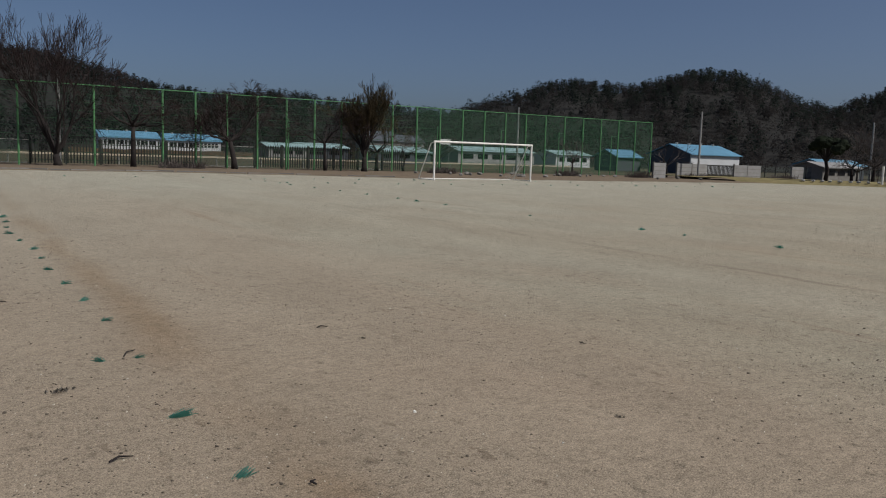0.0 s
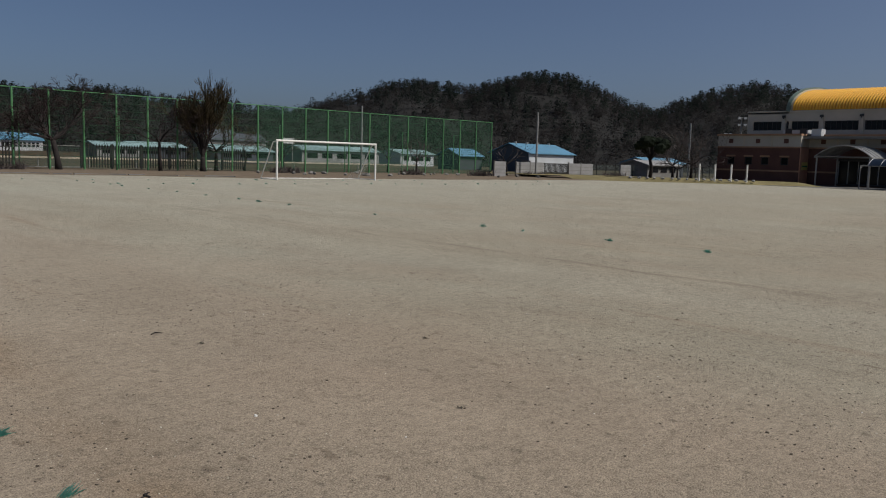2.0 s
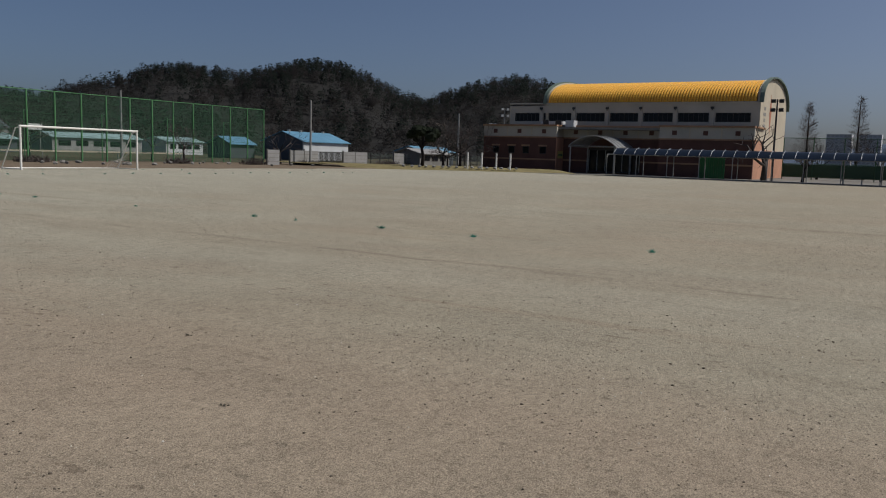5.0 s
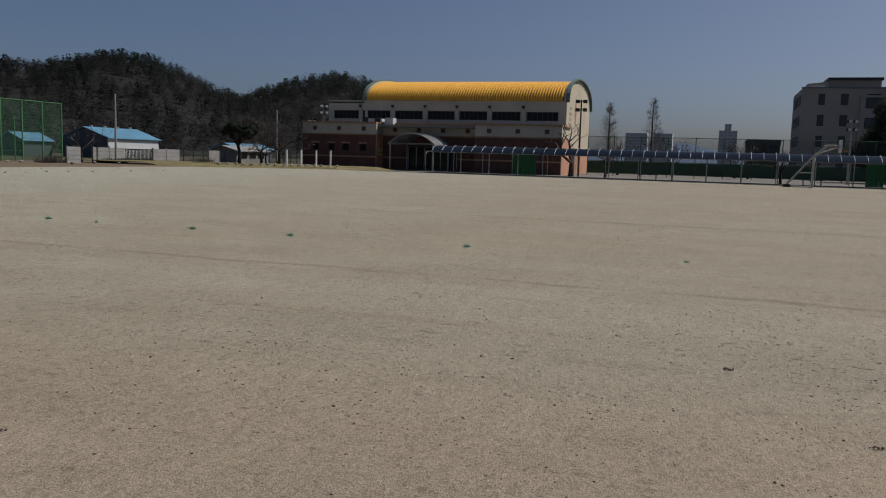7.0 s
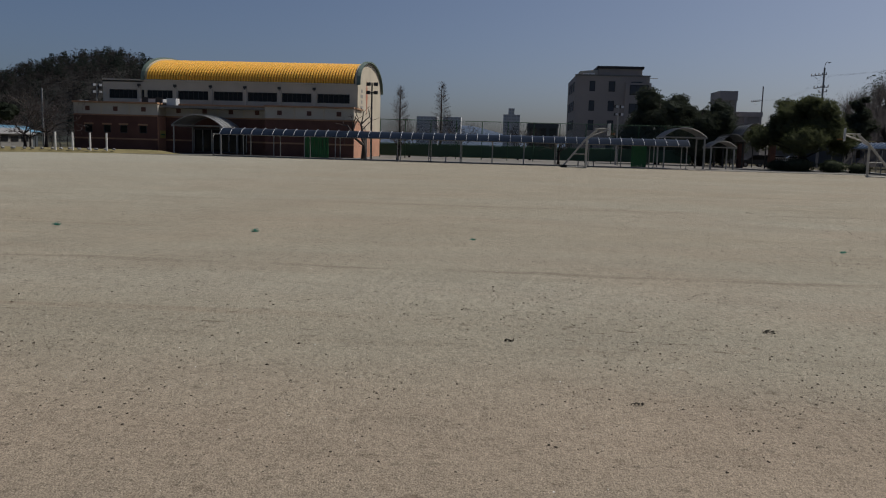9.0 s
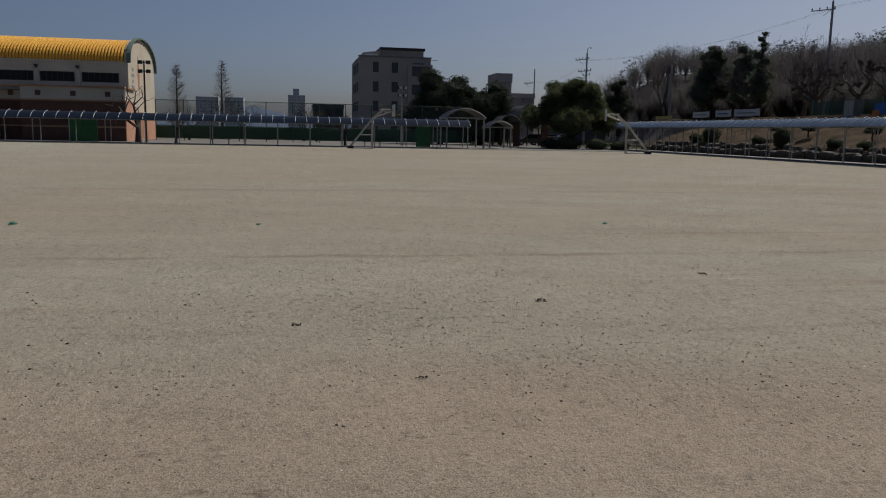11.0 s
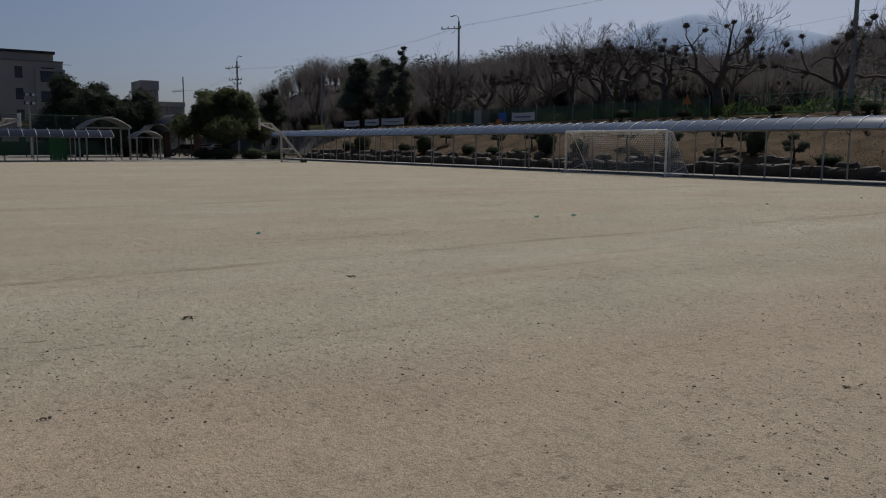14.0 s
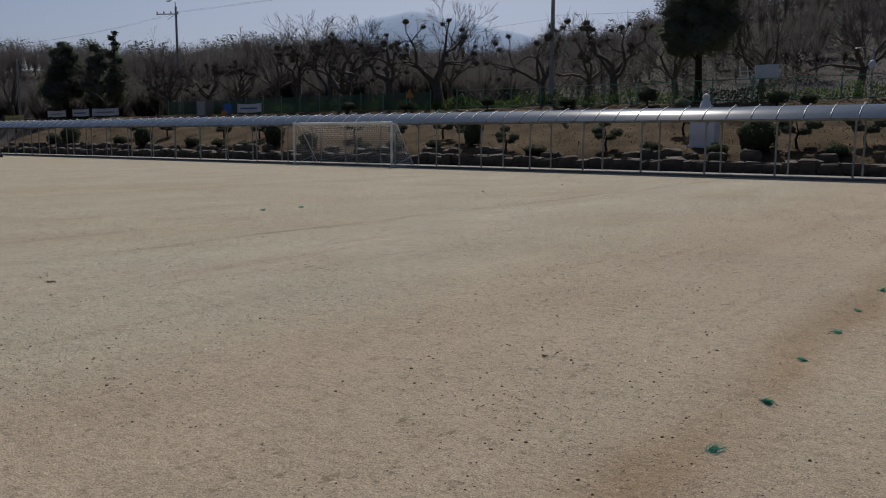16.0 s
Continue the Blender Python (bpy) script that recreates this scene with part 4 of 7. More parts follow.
# ---- goals ----
def football_goal(label, x, y, face, netted):
    """A full-size goal; face is +1 when its back lies towards +y."""
    g = thing("football_goal", label, "goal", (x, y, 0))
    w, h, d, r = 3.74, 2.38, 1.9, 0.06
    for sx in (-1, 1):
        part("post", Shape().tube([(sx * w, 0, 0), (sx * w, 0, h)], r, 10), WHITE, g, smooth=False)
        part("stay", Shape().tube([(sx * w, 0, h - 0.04), (sx * w, face * 0.45, h - 0.1), (sx * w, face * d, 0.03)], 0.032, 8), WHITE, g)
        part("ground_bar", Shape().tube([(sx * w, 0, 0.05), (sx * w, face * d, 0.05)], 0.03, 8), WHITE, g)
        if netted:
            part("strut", Shape().tube([(sx * w, 0.02 * face, 0.04), (sx * w, face * d * 0.86, 0.55)], 0.022, 6), WHITE, g)
    part("crossbar", Shape().tube([(-w - r, 0, h), (w + r, 0, h)], r, 10), WHITE, g)
    part("ground_bar", Shape().tube([(-w, face * d, 0.05), (w, face * d, 0.05)], 0.03, 8), WHITE, g)
    if not netted:
        s = Shape()
        rng = random.Random(7)
        for i in range(9):
            a = w - 0.1 - i * 0.09
            s.tube([(a, face * 0.5, 1.2 - i * 0.08), (a - 0.15, face * (0.9 + 0.05 * i), 0.5), (a - 0.3 + rng.uniform(-.1, .1), face * 1.4, 0.05)], 0.008, 3, False)
        part("net", s, NETCORD, g, "torn scrap of net")
        return g
    s = Shape()
    def sheet(u, v):
        """The net's back: u across, v from the bar down to the ground."""
        px = -w + 2 * w * u
        if v < 0.16:
            f = v / 0.16
            yy, zz = 0.45 * f, h - 0.1 * f * f
        else:
            f = (v - 0.16) / 0.84
            yy, zz = 0.45 + (d - 0.45) * f, (h - 0.1) * (1 - f) + 0.04
        sag = math.sin(math.pi * u) * math.sin(math.pi * min(1, v)) * 0.12 + 0.03 * math.sin(9 * u + 3 * v)
        return (px, face * (yy - sag * 0.6), max(0.02, zz - sag))
    nu, nv = 62, 26
    for i in range(nu + 1):
        s.tube([sheet(i / nu, k / 10) for k in range(11)], 0.0065, 3, False)
    for k in range(nv + 1):
        s.tube([sheet(i / 16, k / nv) for i in range(17)], 0.0065, 3, False)
    part("net", s, NETCORD, g, "pale sagging net")
    for sx in (-1, 1):
        t = Shape()
        for k in range(1, 18):
            z = h * k / 18
            depth = 0.45 + (d - 0.45) * (1 - z / (h - 0.1)) if z < h - 0.1 else 0.4
            t.tube([(sx * w, 0, z), (sx * (w - 0.05), face * depth * 0.5, z - 0.06), (sx * w, face * depth, z)], 0.0065, 3, False)
        for k in range(1, 14):
            yy = d * k / 14
            top = h - 0.1 if yy < 0.45 else (h - 0.1) * (1 - (yy - 0.45) / (d - 0.45))
            t.tube([(sx * w, face * yy, 0.03), (sx * (w - 0.04), face * yy, top / 2), (sx * w, face * yy, top)], 0.0065, 3, False)
        part("side_net", t, NETCORD, g)
    return g


football_goal("white steel football goal without a net at the north end", 29.3, 42.6, 1, False)
football_goal("white steel football goal with a sagging pale net", 31.9, -33.55, -1, True)


# ---- basketball stands ----
def basketball_stand(label, x, y, turn):
    """A lattice-armed hoop stand; its arm reaches along local +x."""
    s = thing("basketball_stand", label, "basketball hoop", (x, y, 0), "basketball stands at the court's corner", turn)
    for sy in (-0.45, 0.45):
        part("leg", Shape().tube([(0, sy, 0), (0, sy, 2.45)], 0.055, 8), TRUSSGREY, s)
        part("back_leg", Shape().tube([(-1.95, sy, 0.06), (0.0, sy, 2.5), (0.9, sy, 3.3)], 0.05, 8), TRUSSGREY, s)
        part("arm", Shape().tube([(0, sy, 2.4), (0.5, sy * 0.9, 2.75), (1.75, sy * 0.6, 3.2)], 0.04, 6), TRUSSGREY, s)
        part("arm", Shape().tube([(0.7, sy, 3.3), (1.75, sy * 0.6, 3.32)], 0.04, 6), TRUSSGREY, s)
        for a, b in (((0.0, 2.45), (0.35, 2.85)), ((0.35, 2.62), (0.55, 3.02)), ((0.5, 2.72), (0.9, 3.28)), ((1.0, 2.92), (1.1, 3.3)), ((1.3, 3.04), (1.1, 3.3)), ((1.3, 3.04), (1.6, 3.3))):
            part("lattice_bar", Shape().tube([(a[0], sy * 0.9, a[1]), (b[0], sy * 0.9, b[1])], 0.022, 5), TRUSSGREY, s)
    for zz, xx in ((0.08, 0.0), (1.15, -1.0), (1.15, 0.0), (2.4, 0.0), (0.08, -1.95)):
        part("crossbar", Shape().tube([(xx, -0.45, zz), (xx, 0.45, zz)], 0.035, 6), TRUSSGREY, s)
    for sy in (-0.45, 0.45):
        part("rung", Shape().tube([(-1.05, sy, 1.15), (0, sy, 1.15)], 0.035, 6), TRUSSGREY, s)
        part("base_bar", Shape().tube([(-1.95, sy, 0.06), (0, sy, 0.06)], 0.04, 6), TRUSSGREY, s)
    part("ballast", Shape().box((-2.1, -0.6, 0.0), (-1.6, 0.6, 0.22)), IRON, s, "dark ballast block")
    b = part("backboard", Shape().box((1.78, -0.9, 2.75), (1.83, 0.9, 3.75)), BACKBOARD, s)
    part("board_mark", Shape().box((1.832, -0.3, 2.95), (1.836, 0.3, 3.0)).box((1.832, -0.3, 3.35), (1.836, 0.3, 3.4)).box((1.832, -0.3, 3.0), (1.836, -0.25, 3.35)).box((1.832, 0.25, 3.0), (1.836, 0.3, 3.35)), DARK, b)
    ring = [(2.1 + 0.23 * math.cos(a), 0.23 * math.sin(a), 2.9) for a in [k * math.pi / 8 for k in range(17)]]
    part("hoop", Shape().tube([(1.83, 0, 2.9), *ring[8:], *ring[1:9]], 0.014, 5), ORANGESIGN, s)
    return s


basketball_stand("grey lattice basketball stand facing along the walkway", 69.3, -7.0, -90)
basketball_stand("grey lattice basketball stand with white backboard", 65.6, -28.4, 72)


# ---- north net fence ----
def net_fence():
    f = thing("net_fence", "tall green steel ball-stop fence with green netting", "fence", (0, 62, 0))
    xs = [-15.0 + 4.8 * i for i in range(6)] + [13.7 + 2.4 * i for i in range(22)]
    H = 5.72
    pd = Shape().tube([(0, 0, -0.05), (0, 0, H)], 0.075, 8).data("post", GREENPAINT)
    for x in xs:
        o = new("post", pd)
        o.parent, o.location = f, (x, 0, 0)
    part("rail", Shape().tube([(xs[0], 0, H - 0.03), (xs[-1], 0, H - 0.03)], 0.035, 6), GREENPAINT, f)
    for k in range(9):
        part("cable", Shape().tube([(xs[0], 0, 0.4 + 0.58 * k), (xs[-1], 0, 0.4 + 0.58 * k)], 0.012, 4), DARKGREEN, f)
    for a, b in zip(xs, xs[1:]):
        net_sheet("net_panel", (a, 0.04), (b, 0.04), 0.1, H - 0.06, THINNET if a < 34 else GREENNET, f)
    st = Shape().tube([(0, 0, 0), (0, 0, 4.2)], 0.05, 6).data("stay_post", GREENPAINT)
    for x in xs[7::3]:
        o = new("stay_post", st)
        o.parent, o.location = f, (x + 0.9, 1.9, 0)
        part("stay", Shape().tube([(x + 0.9, 1.9, 4.1), (x, 0.05, 4.1)], 0.03, 5), GREENPAINT, f)


net_fence()


# ---- south garden ----
def slope_z(x, y):
    """Height of the planted slope south of the walkway and of the terrace above it."""
    if y > -38.6:
        return 0.0
    if y > -39.4:
        return 0.75 * (-38.6 - y) / 0.8
    if y > -50:
        return 0.75 + 3.05 * (-39.4 - y) / 10.6 + 0.10 * math.sin(x * 0.5 + y * 0.8)
    return 3.8 + min(1.4, (-50 - y) * 0.03) + 0.05 * math.sin(x * 0.3)


def south_garden():
    rows = [[(-30 + i * 1.5, y, slope_z(-30 + i * 1.5, y) - (0.3 if y > -38.7 else 0.0)) for i in range(78)] for y in (-38.5, -38.9, -39.4, -40.5, -41.5, -42.5, -43.5, -44.5, -45.5, -46.5, -47.5, -48.5, -50, -52)]
    setting("slope", Shape().grid(rows), DRYGRASS, "dry brown grass slope behind the covered walkway", "slope", smooth=True)
    top = [[(-60 + i * 4, y, slope_z(-60 + i * 4, y) - 0.01) for i in range(48)] for y in (-52, -60, -72, -90, -110)]
    setting("terrace", Shape().grid(top), LAWN, "upper terrace of winter grass", "terrace", smooth=True)
    # boulders of the retaining edge
    wall = setting("rock_wall", Shape().box((-25, -38.95, 0), (83, -38.75, 0.35)), STONE, "low retaining edge of rough dark boulders", "wall")
    rng = random.Random(21)
    def rock(seed):
        """A rough block: a box whose edges are cut and corners pushed about."""
        g = random.Random(seed)
        s = Shape()
        ring = [(-0.5, -0.3), (-0.38, -0.42), (0.36, -0.42), (0.5, -0.28), (0.5, 0.3), (0.36, 0.4), (-0.36, 0.4), (-0.5, 0.28)]
        for z, k in ((-0.42, 0.95), (0.12, 1.04), (0.34, 0.95), (0.44, 0.68)):
            s.v += [(x * k + g.uniform(-0.06, 0.06), y * k + g.uniform(-0.06, 0.06), z + g.uniform(-0.05, 0.05)) for x, y in ring]
        for i in range(3):
            for j in range(8):
                s.f.append((i * 8 + j, i * 8 + (j + 1) % 8, i * 8 + 8 + (j + 1) % 8, i * 8 + 8 + j))
        s.f.append(tuple(24 + j for j in range(8)))
        return s.data("stone", STONE)
    forms = [rock(30 + i) for i in range(7)]
    x = -24.0
    k = 0
    while x < 82:
        w = rng.uniform(0.55, 1.25)
        o = new("stone", forms[k % 7])
        o.parent = wall
        o.matrix_basis = Matrix.LocRotScale((x + w / 2, -38.55 + rng.uniform(-0.12, 0.12), 0.26 + rng.uniform(-0.05, 0.12)), Euler((rng.uniform(-0.12, 0.12), rng.uniform(-0.12, 0.12), rng.uniform(-0.25, 0.25))), (w, 0.8, rng.uniform(0.55, 0.9)))
        if rng.random() < 0.55:
            o = new("stone", forms[(k + 3) % 7])
            o.parent = wall
            o.matrix_basis = Matrix.LocRotScale((x + w * 0.8, -39.15, 0.68 + rng.uniform(-0.05, 0.12)), Euler((rng.uniform(-0.12, 0.12), rng.uniform(-0.12, 0.12), rng.uniform(-0.25, 0.25))), (w * 0.9, 0.6, rng.uniform(0.5, 0.8)))
        x += w * rng.uniform(0.75, 1.0)
        k += 1
    g = Shape()
    for i in range(5000):
        x, y = rng.uniform(-15, 80), rng.uniform(-49.8, -39.5)
        z = slope_z(x, y)
        h = rng.uniform(0.04, 0.14)
        a = rng.uniform(0, 6.28)
        dx, dy = 0.03 * math.cos(a), 0.03 * math.sin(a)
        g.face(((x - dx, y - dy, z - 0.02), (x + dx, y + dy, z - 0.02), (x + rng.uniform(-.1, .1), y + rng.uniform(-.1, .1), z + h)))
    setting("dry_grass", g, STRAW, "tufts of dead straw-coloured grass", "grass", kind="stuff")


south_garden()


# ---- shrubs and trees ----
def leafy(s, c, r, n, size, rng, shell=0.55, slim=0.5):
    """Leaves strewn through an uneven ellipsoid, denser towards its skin."""
    rx, ry, rz = r
    for _ in range(n):
        d = Vector((rng.gauss(0, 1), rng.gauss(0, 1), rng.gauss(0, 1))).normalized()
        q = rng.uniform(shell, 1.0) * (1 + 0.13 * math.sin(5 * d.x + 3 * d.y + c[0]) + 0.1 * math.sin(7 * d.z + c[1]))
        s.leaf((c[0] + d.x * rx * q, c[1] + d.y * ry * q, c[2] + d.z * rz * q), size * rng.uniform(0.6, 1.3), rng, slim)


def clipped_shrub(label, x, y, w, h, mat=None, lift=0.0, group="", base=None, seed=0):
    """A clipped shrub: a short stem, a dark core and a skin of small leaves."""
    rng = random.Random(int(x * 13 + y * 7) + seed)
    z = slope_z(x, y) if base is None else base
    t = thing("clipped_shrub", label, "shrub", (x, y, z - 0.03), group)
    mat = mat or SHRUB
    part("stem", Shape().tube([(0, 0, 0), (0.03, 0, lift + h * 0.4)], [0.07, 0.04], 6), BARK, t)
    c = (0, 0, lift + h * 0.5)
    part("core", Shape().ball(c, (w * 0.43, w * 0.43, h * 0.44), rng, 0.06, 8, 12), mat, t, smooth=True)
    s = Shape()
    leafy(s, c, (w / 2, w / 2, h / 2), int(500 * w * h) + 200, 0.07, rng, 0.86)
    part("foliage", s, mat, t)
    return t


def grow(wood_s, twig_s, p, d, length, rad, depth, rng, up=0.12, spread=0.6, kids=(2, 4), shrink=0.72, thin=0.6, tips=None, wander=0.18):
    """A limb that bends, tapers and forks until it is a twig."""
    pts, rs = [p.copy()], [rad]
    n = 3 if depth > 1 else 2
    for i in range(n):
        d = (d + Vector((rng.gauss(0, wander), rng.gauss(0, wander), rng.gauss(0, wander) + up))).normalized()
        p = p + d * (length / n)
        pts.append(p.copy())
        rs.append(rad * (1 - (1 - thin) * (i + 1) / n))
    rs = [max(r, 0.0105) for r in rs]
    big = rad > 0.035
    (wood_s if big else twig_s).tube(pts, rs, 6 if rad > 0.08 else (4 if big else 3), False)
    if depth == 0:
        if tips is not None:
            tips.append((p, d))
        return
    for k in range(rng.randint(*kids)):
        a = rng.uniform(0, 6.283)
        o = d.orthogonal().normalized()
        o.rotate(Matrix.Rotation(a, 3, d))
        sp = spread * rng.uniform(0.6, 1.3)
        at = pts[-1] if k < 2 else pts[rng.randint(1, n)]
        grow(wood_s, twig_s, at.copy(), (d * math.cos(sp) + o * math.sin(sp)).normalized(), length * shrink * rng.uniform(0.75, 1.2), rs[-1] * rng.uniform(0.6, 0.85), depth - 1, rng, up, spread, kids, shrink, thin, tips, wander)


def bare_tree(label, x, y, z, trunk, rad, first, depth, seed, limbs=4, up=0.1, spread=0.6, kids=(2, 4), shrink=0.72, mat=None, lean=0.25, steep=0.7, fork=None, group="", wander=0.18, bark=None):
    """A leafless tree: a trunk, main limbs from its head, and a crown of fine twigs."""
    rng = random.Random(seed)
    t = thing("bare_tree", label, "tree", (x, y, z - 0.06), group)
    ws, tw, lims = Shape(), Shape(), []
    p = Vector((0, 0, 0))
    bend = Vector((rng.uniform(-lean, lean), rng.uniform(-lean, lean), 0)) * 0.5
    pts = [p, Vector((bend.x * 0.3, bend.y * 0.3, trunk * 0.35)), Vector((bend.x, bend.y, trunk * 0.7)), Vector((bend.x * 1.6, bend.y * 1.6, trunk))]
    ws.tube(pts, [rad * 1.35, rad, rad * 0.92, rad * 0.8], 9, True)
    for k in range(limbs):
        a = 6.283 * k / limbs + rng.uniform(-0.4, 0.4)
        e = steep * rng.uniform(0.75, 1.2)
        d = Vector((math.cos(a) * math.cos(e), math.sin(a) * math.cos(e), math.sin(e)))
        st = pts[3] if fork is None else pts[3] * rng.uniform(fork, 1.0)
        lims.append(Shape())
        grow(lims[-1], tw, st.copy(), d, first * rng.uniform(0.8, 1.15), rad * 0.55, depth, rng, up, spread, kids, shrink, wander=wander)
    part("trunk", ws, bark or BARK, t, smooth=True)
    for lim in lims:
        part("limb", lim, bark or BARK, t)
    tagged(part("twig_crown", tw, mat or TWIG, t), kind="stuff")
    return t


def knuckle_tree(label, x, y, z, trunk, rad, height, width, seed, knots=26, group=""):
    """A hard-pruned tree whose crooked limbs end in dark knots of shoots."""
    rng = random.Random(seed)
    t = thing("pruned_tree", label, "tree", (x, y, z - 0.06), group)
    ws, tw, lims = Shape(), Shape(), []
    lean = Vector((rng.uniform(-0.25, 0.25), rng.uniform(-0.25, 0.25), 0))
    ws.tube([(0, 0, 0), tuple(lean * 0.4 + Vector((0, 0, trunk * 0.5))), tuple(lean + Vector((0, 0, trunk)))], [rad * 1.3, rad, rad * 0.85], 9)
    tips = []
    n = rng.randint(4, 5)
    for k in range(n):
        a = 6.283 * k / n + rng.uniform(-0.5, 0.5)
        e = rng.uniform(0.35, 1.15)
        d = Vector((math.cos(a) * math.cos(e), math.sin(a) * math.cos(e), math.sin(e)))
        lims.append(Shape())
        grow(lims[-1], tw, lean + Vector((0, 0, trunk * rng.uniform(0.8, 1.0))), d, (height - trunk) * 0.46, rad * 0.62, 2, rng, 0.08, 0.75, (2, 3), 0.72, 0.62, tips, 0.3)
    for p, d in tips[:knots]:
        r = rng.uniform(0.12, 0.27)
        kn = Shape().ball(p, (r, r, r * 0.75), rng, 0.2, 6, 9)
        leafy(kn, p, (r * 1.2, r * 1.2, r * 0.95), 70, 0.055, rng, 0.7)
        part("knot", kn, KNOT, t)
        for _ in range(14):
            q = (Vector((rng.gauss(0, 0.4), rng.gauss(0, 0.4), rng.uniform(0.3, 1))) + d * 0.5).normalized()
            o = p - d * rng.uniform(0.0, 0.9)
            tw.tube([o, o + q * rng.uniform(0.4, 1.3)], [0.008, 0.005], 3, False)
    part("trunk", ws, LIFTEDBARK, t, smooth=True)
    for lim in lims:
        part("limb", lim, LIFTEDBARK, t)
    tagged(part("twig_crown", tw, TWIG, t), kind="stuff")
    return t


def evergreen(label, x, y, z, height, lobes, seed, mat, trunk=0.2, leaf=0.08, density=520, name="evergreen_tree"):
    """An evergreen: a trunk and a crown of many sprays in uneven lobes (dx, dy, height, radius, rise)."""
    rng = random.Random(seed)
    t = thing(name, label, "tree", (x, y, z - 0.06))
    part("trunk", Shape().tube([(0, 0, 0), (0.1, 0, height * 0.4), (0, 0.05, height * 0.8)], [trunk * 1.3, trunk, trunk * 0.4], 8), BARK, t, smooth=True)
    br, s = Shape(), Shape()
    for dx, dy, h, r, rise in lobes:
        br.tube([(0, 0, max(0.3, h - r)), (dx * 0.6, dy * 0.6, h - r * 0.3), (dx, dy, h)], [trunk * 0.35, trunk * 0.2, 0.02], 5, False)
        s.ball((dx, dy, h), (r * 0.72, r * 0.72, rise * 0.72), rng, 0.28, 7, 10)
        k = int(density * r * r)
        leafy(s, (dx, dy, h), (r, r, rise), k, leaf, rng, 0.7, 0.35)
        for _ in range(max(4, int(k / 22))):
            d = Vector((rng.gauss(0, 1), rng.gauss(0, 1), rng.gauss(0, 0.8))).normalized()
            c = (dx + d.x * r, dy + d.y * r, h + d.z * rise)
            leafy(s, c, (r * 0.22, r * 0.22, r * 0.16), 22, leaf, rng, 0.2, 0.35)
    part("branches", br, BARK, t)
    part("crown", s, mat, t)
    return t


def lobed(rng, n, spread, h0, h1, r0, r1, cone=0.0):
    out = []
    for i in range(n):
        f = (i + 0.5) / n
        a = i * 2.4 + rng.uniform(-0.4, 0.4)
        w = spread * (1 - cone * f) * rng.uniform(0.55, 1.0)
        r = (r0 + (r1 - r0) * f) * rng.uniform(0.8, 1.2)
        out.append((w * math.cos(a), w * math.sin(a), h0 + (h1 - h0) * f, r, r * rng.uniform(0.65, 0.85)))
    return out


# trees along the north verge
bare_tree("large leafless cherry tree with a wide fan of twigs", 6.5, 61.0, 0.05, 0.8, 0.25, 2.75, 5, 3, 8, 0.06, 0.34, (3, 3), 0.75, CHERRY, 0.3, 0.92, wander=0.09)
bare_tree("leafless cherry tree with a dark straight trunk", 11.3, 60.4, 0.05, 2.9, 0.17, 1.6, 5, 5, 7, 0.03, 0.62, (2, 4), 0.68, CHERRY, 0.15, 0.55)
bare_tree("leaning leafless cherry tree with purple-brown twigs", 18.6, 60.4, 0.05, 2.1, 0.20, 1.85, 5, 8, 7, 0.05, 0.58, (3, 4), 0.70, CHERRY, 0.5, 0.65)
bare_tree("sparse crooked leafless tree beside the fence", 26.0, 60.4, 0.05, 2.2, 0.13, 1.75, 5, 12, 5, 0.04, 0.7, (2, 3), 0.70, CHERRY, 0.5, 0.6)
bare_tree("upright budding tree with a dense broom of olive branches", 29.4, 60.2, 0.05, 1.2, 0.22, 1.7, 5, 17, 12, 0.15, 0.16, (3, 4), 0.72, BUDS, 0.10, 1.32)
bare_tree("leafless tree behind the budding tree", 32.2, 63.5, 0.05, 1.6, 0.16, 1.5, 5, 19, 5, 0.05, 0.6, (2, 4), 0.70, BUDS, 0.2, 0.6)
for i, (x, y, s) in enumerate(((36.5, 66.5, 42), (41.0, 67.0, 43), (49.5, 57.5, 44), (63.5, 59.0, 45), (74.3, 45.0, 47), (56.0, 70.0, 48))):
    bare_tree("small leafless tree with thin grey twigs", x, y, 0.05, 1.2, 0.10, 1.2, 3, s, 5, 0.06, 0.6, (2, 4), 0.72, None, 0.3, 0.7)
bare_tree("leafless tree with spreading twigs beside the hall", 79.0, 46.2, 0.2, 1.6, 0.16, 1.8, 4, 50, 5, 0.06, 0.6, (2, 4), 0.74, None, 0.3, 0.7)
bare_tree("leafless tree with fine twigs beside the hall", 77.5, 47.5, 0.2, 1.4, 0.14, 1.6, 4, 51, 5, 0.06, 0.6, (2, 4), 0.74, None, 0.3, 0.7)


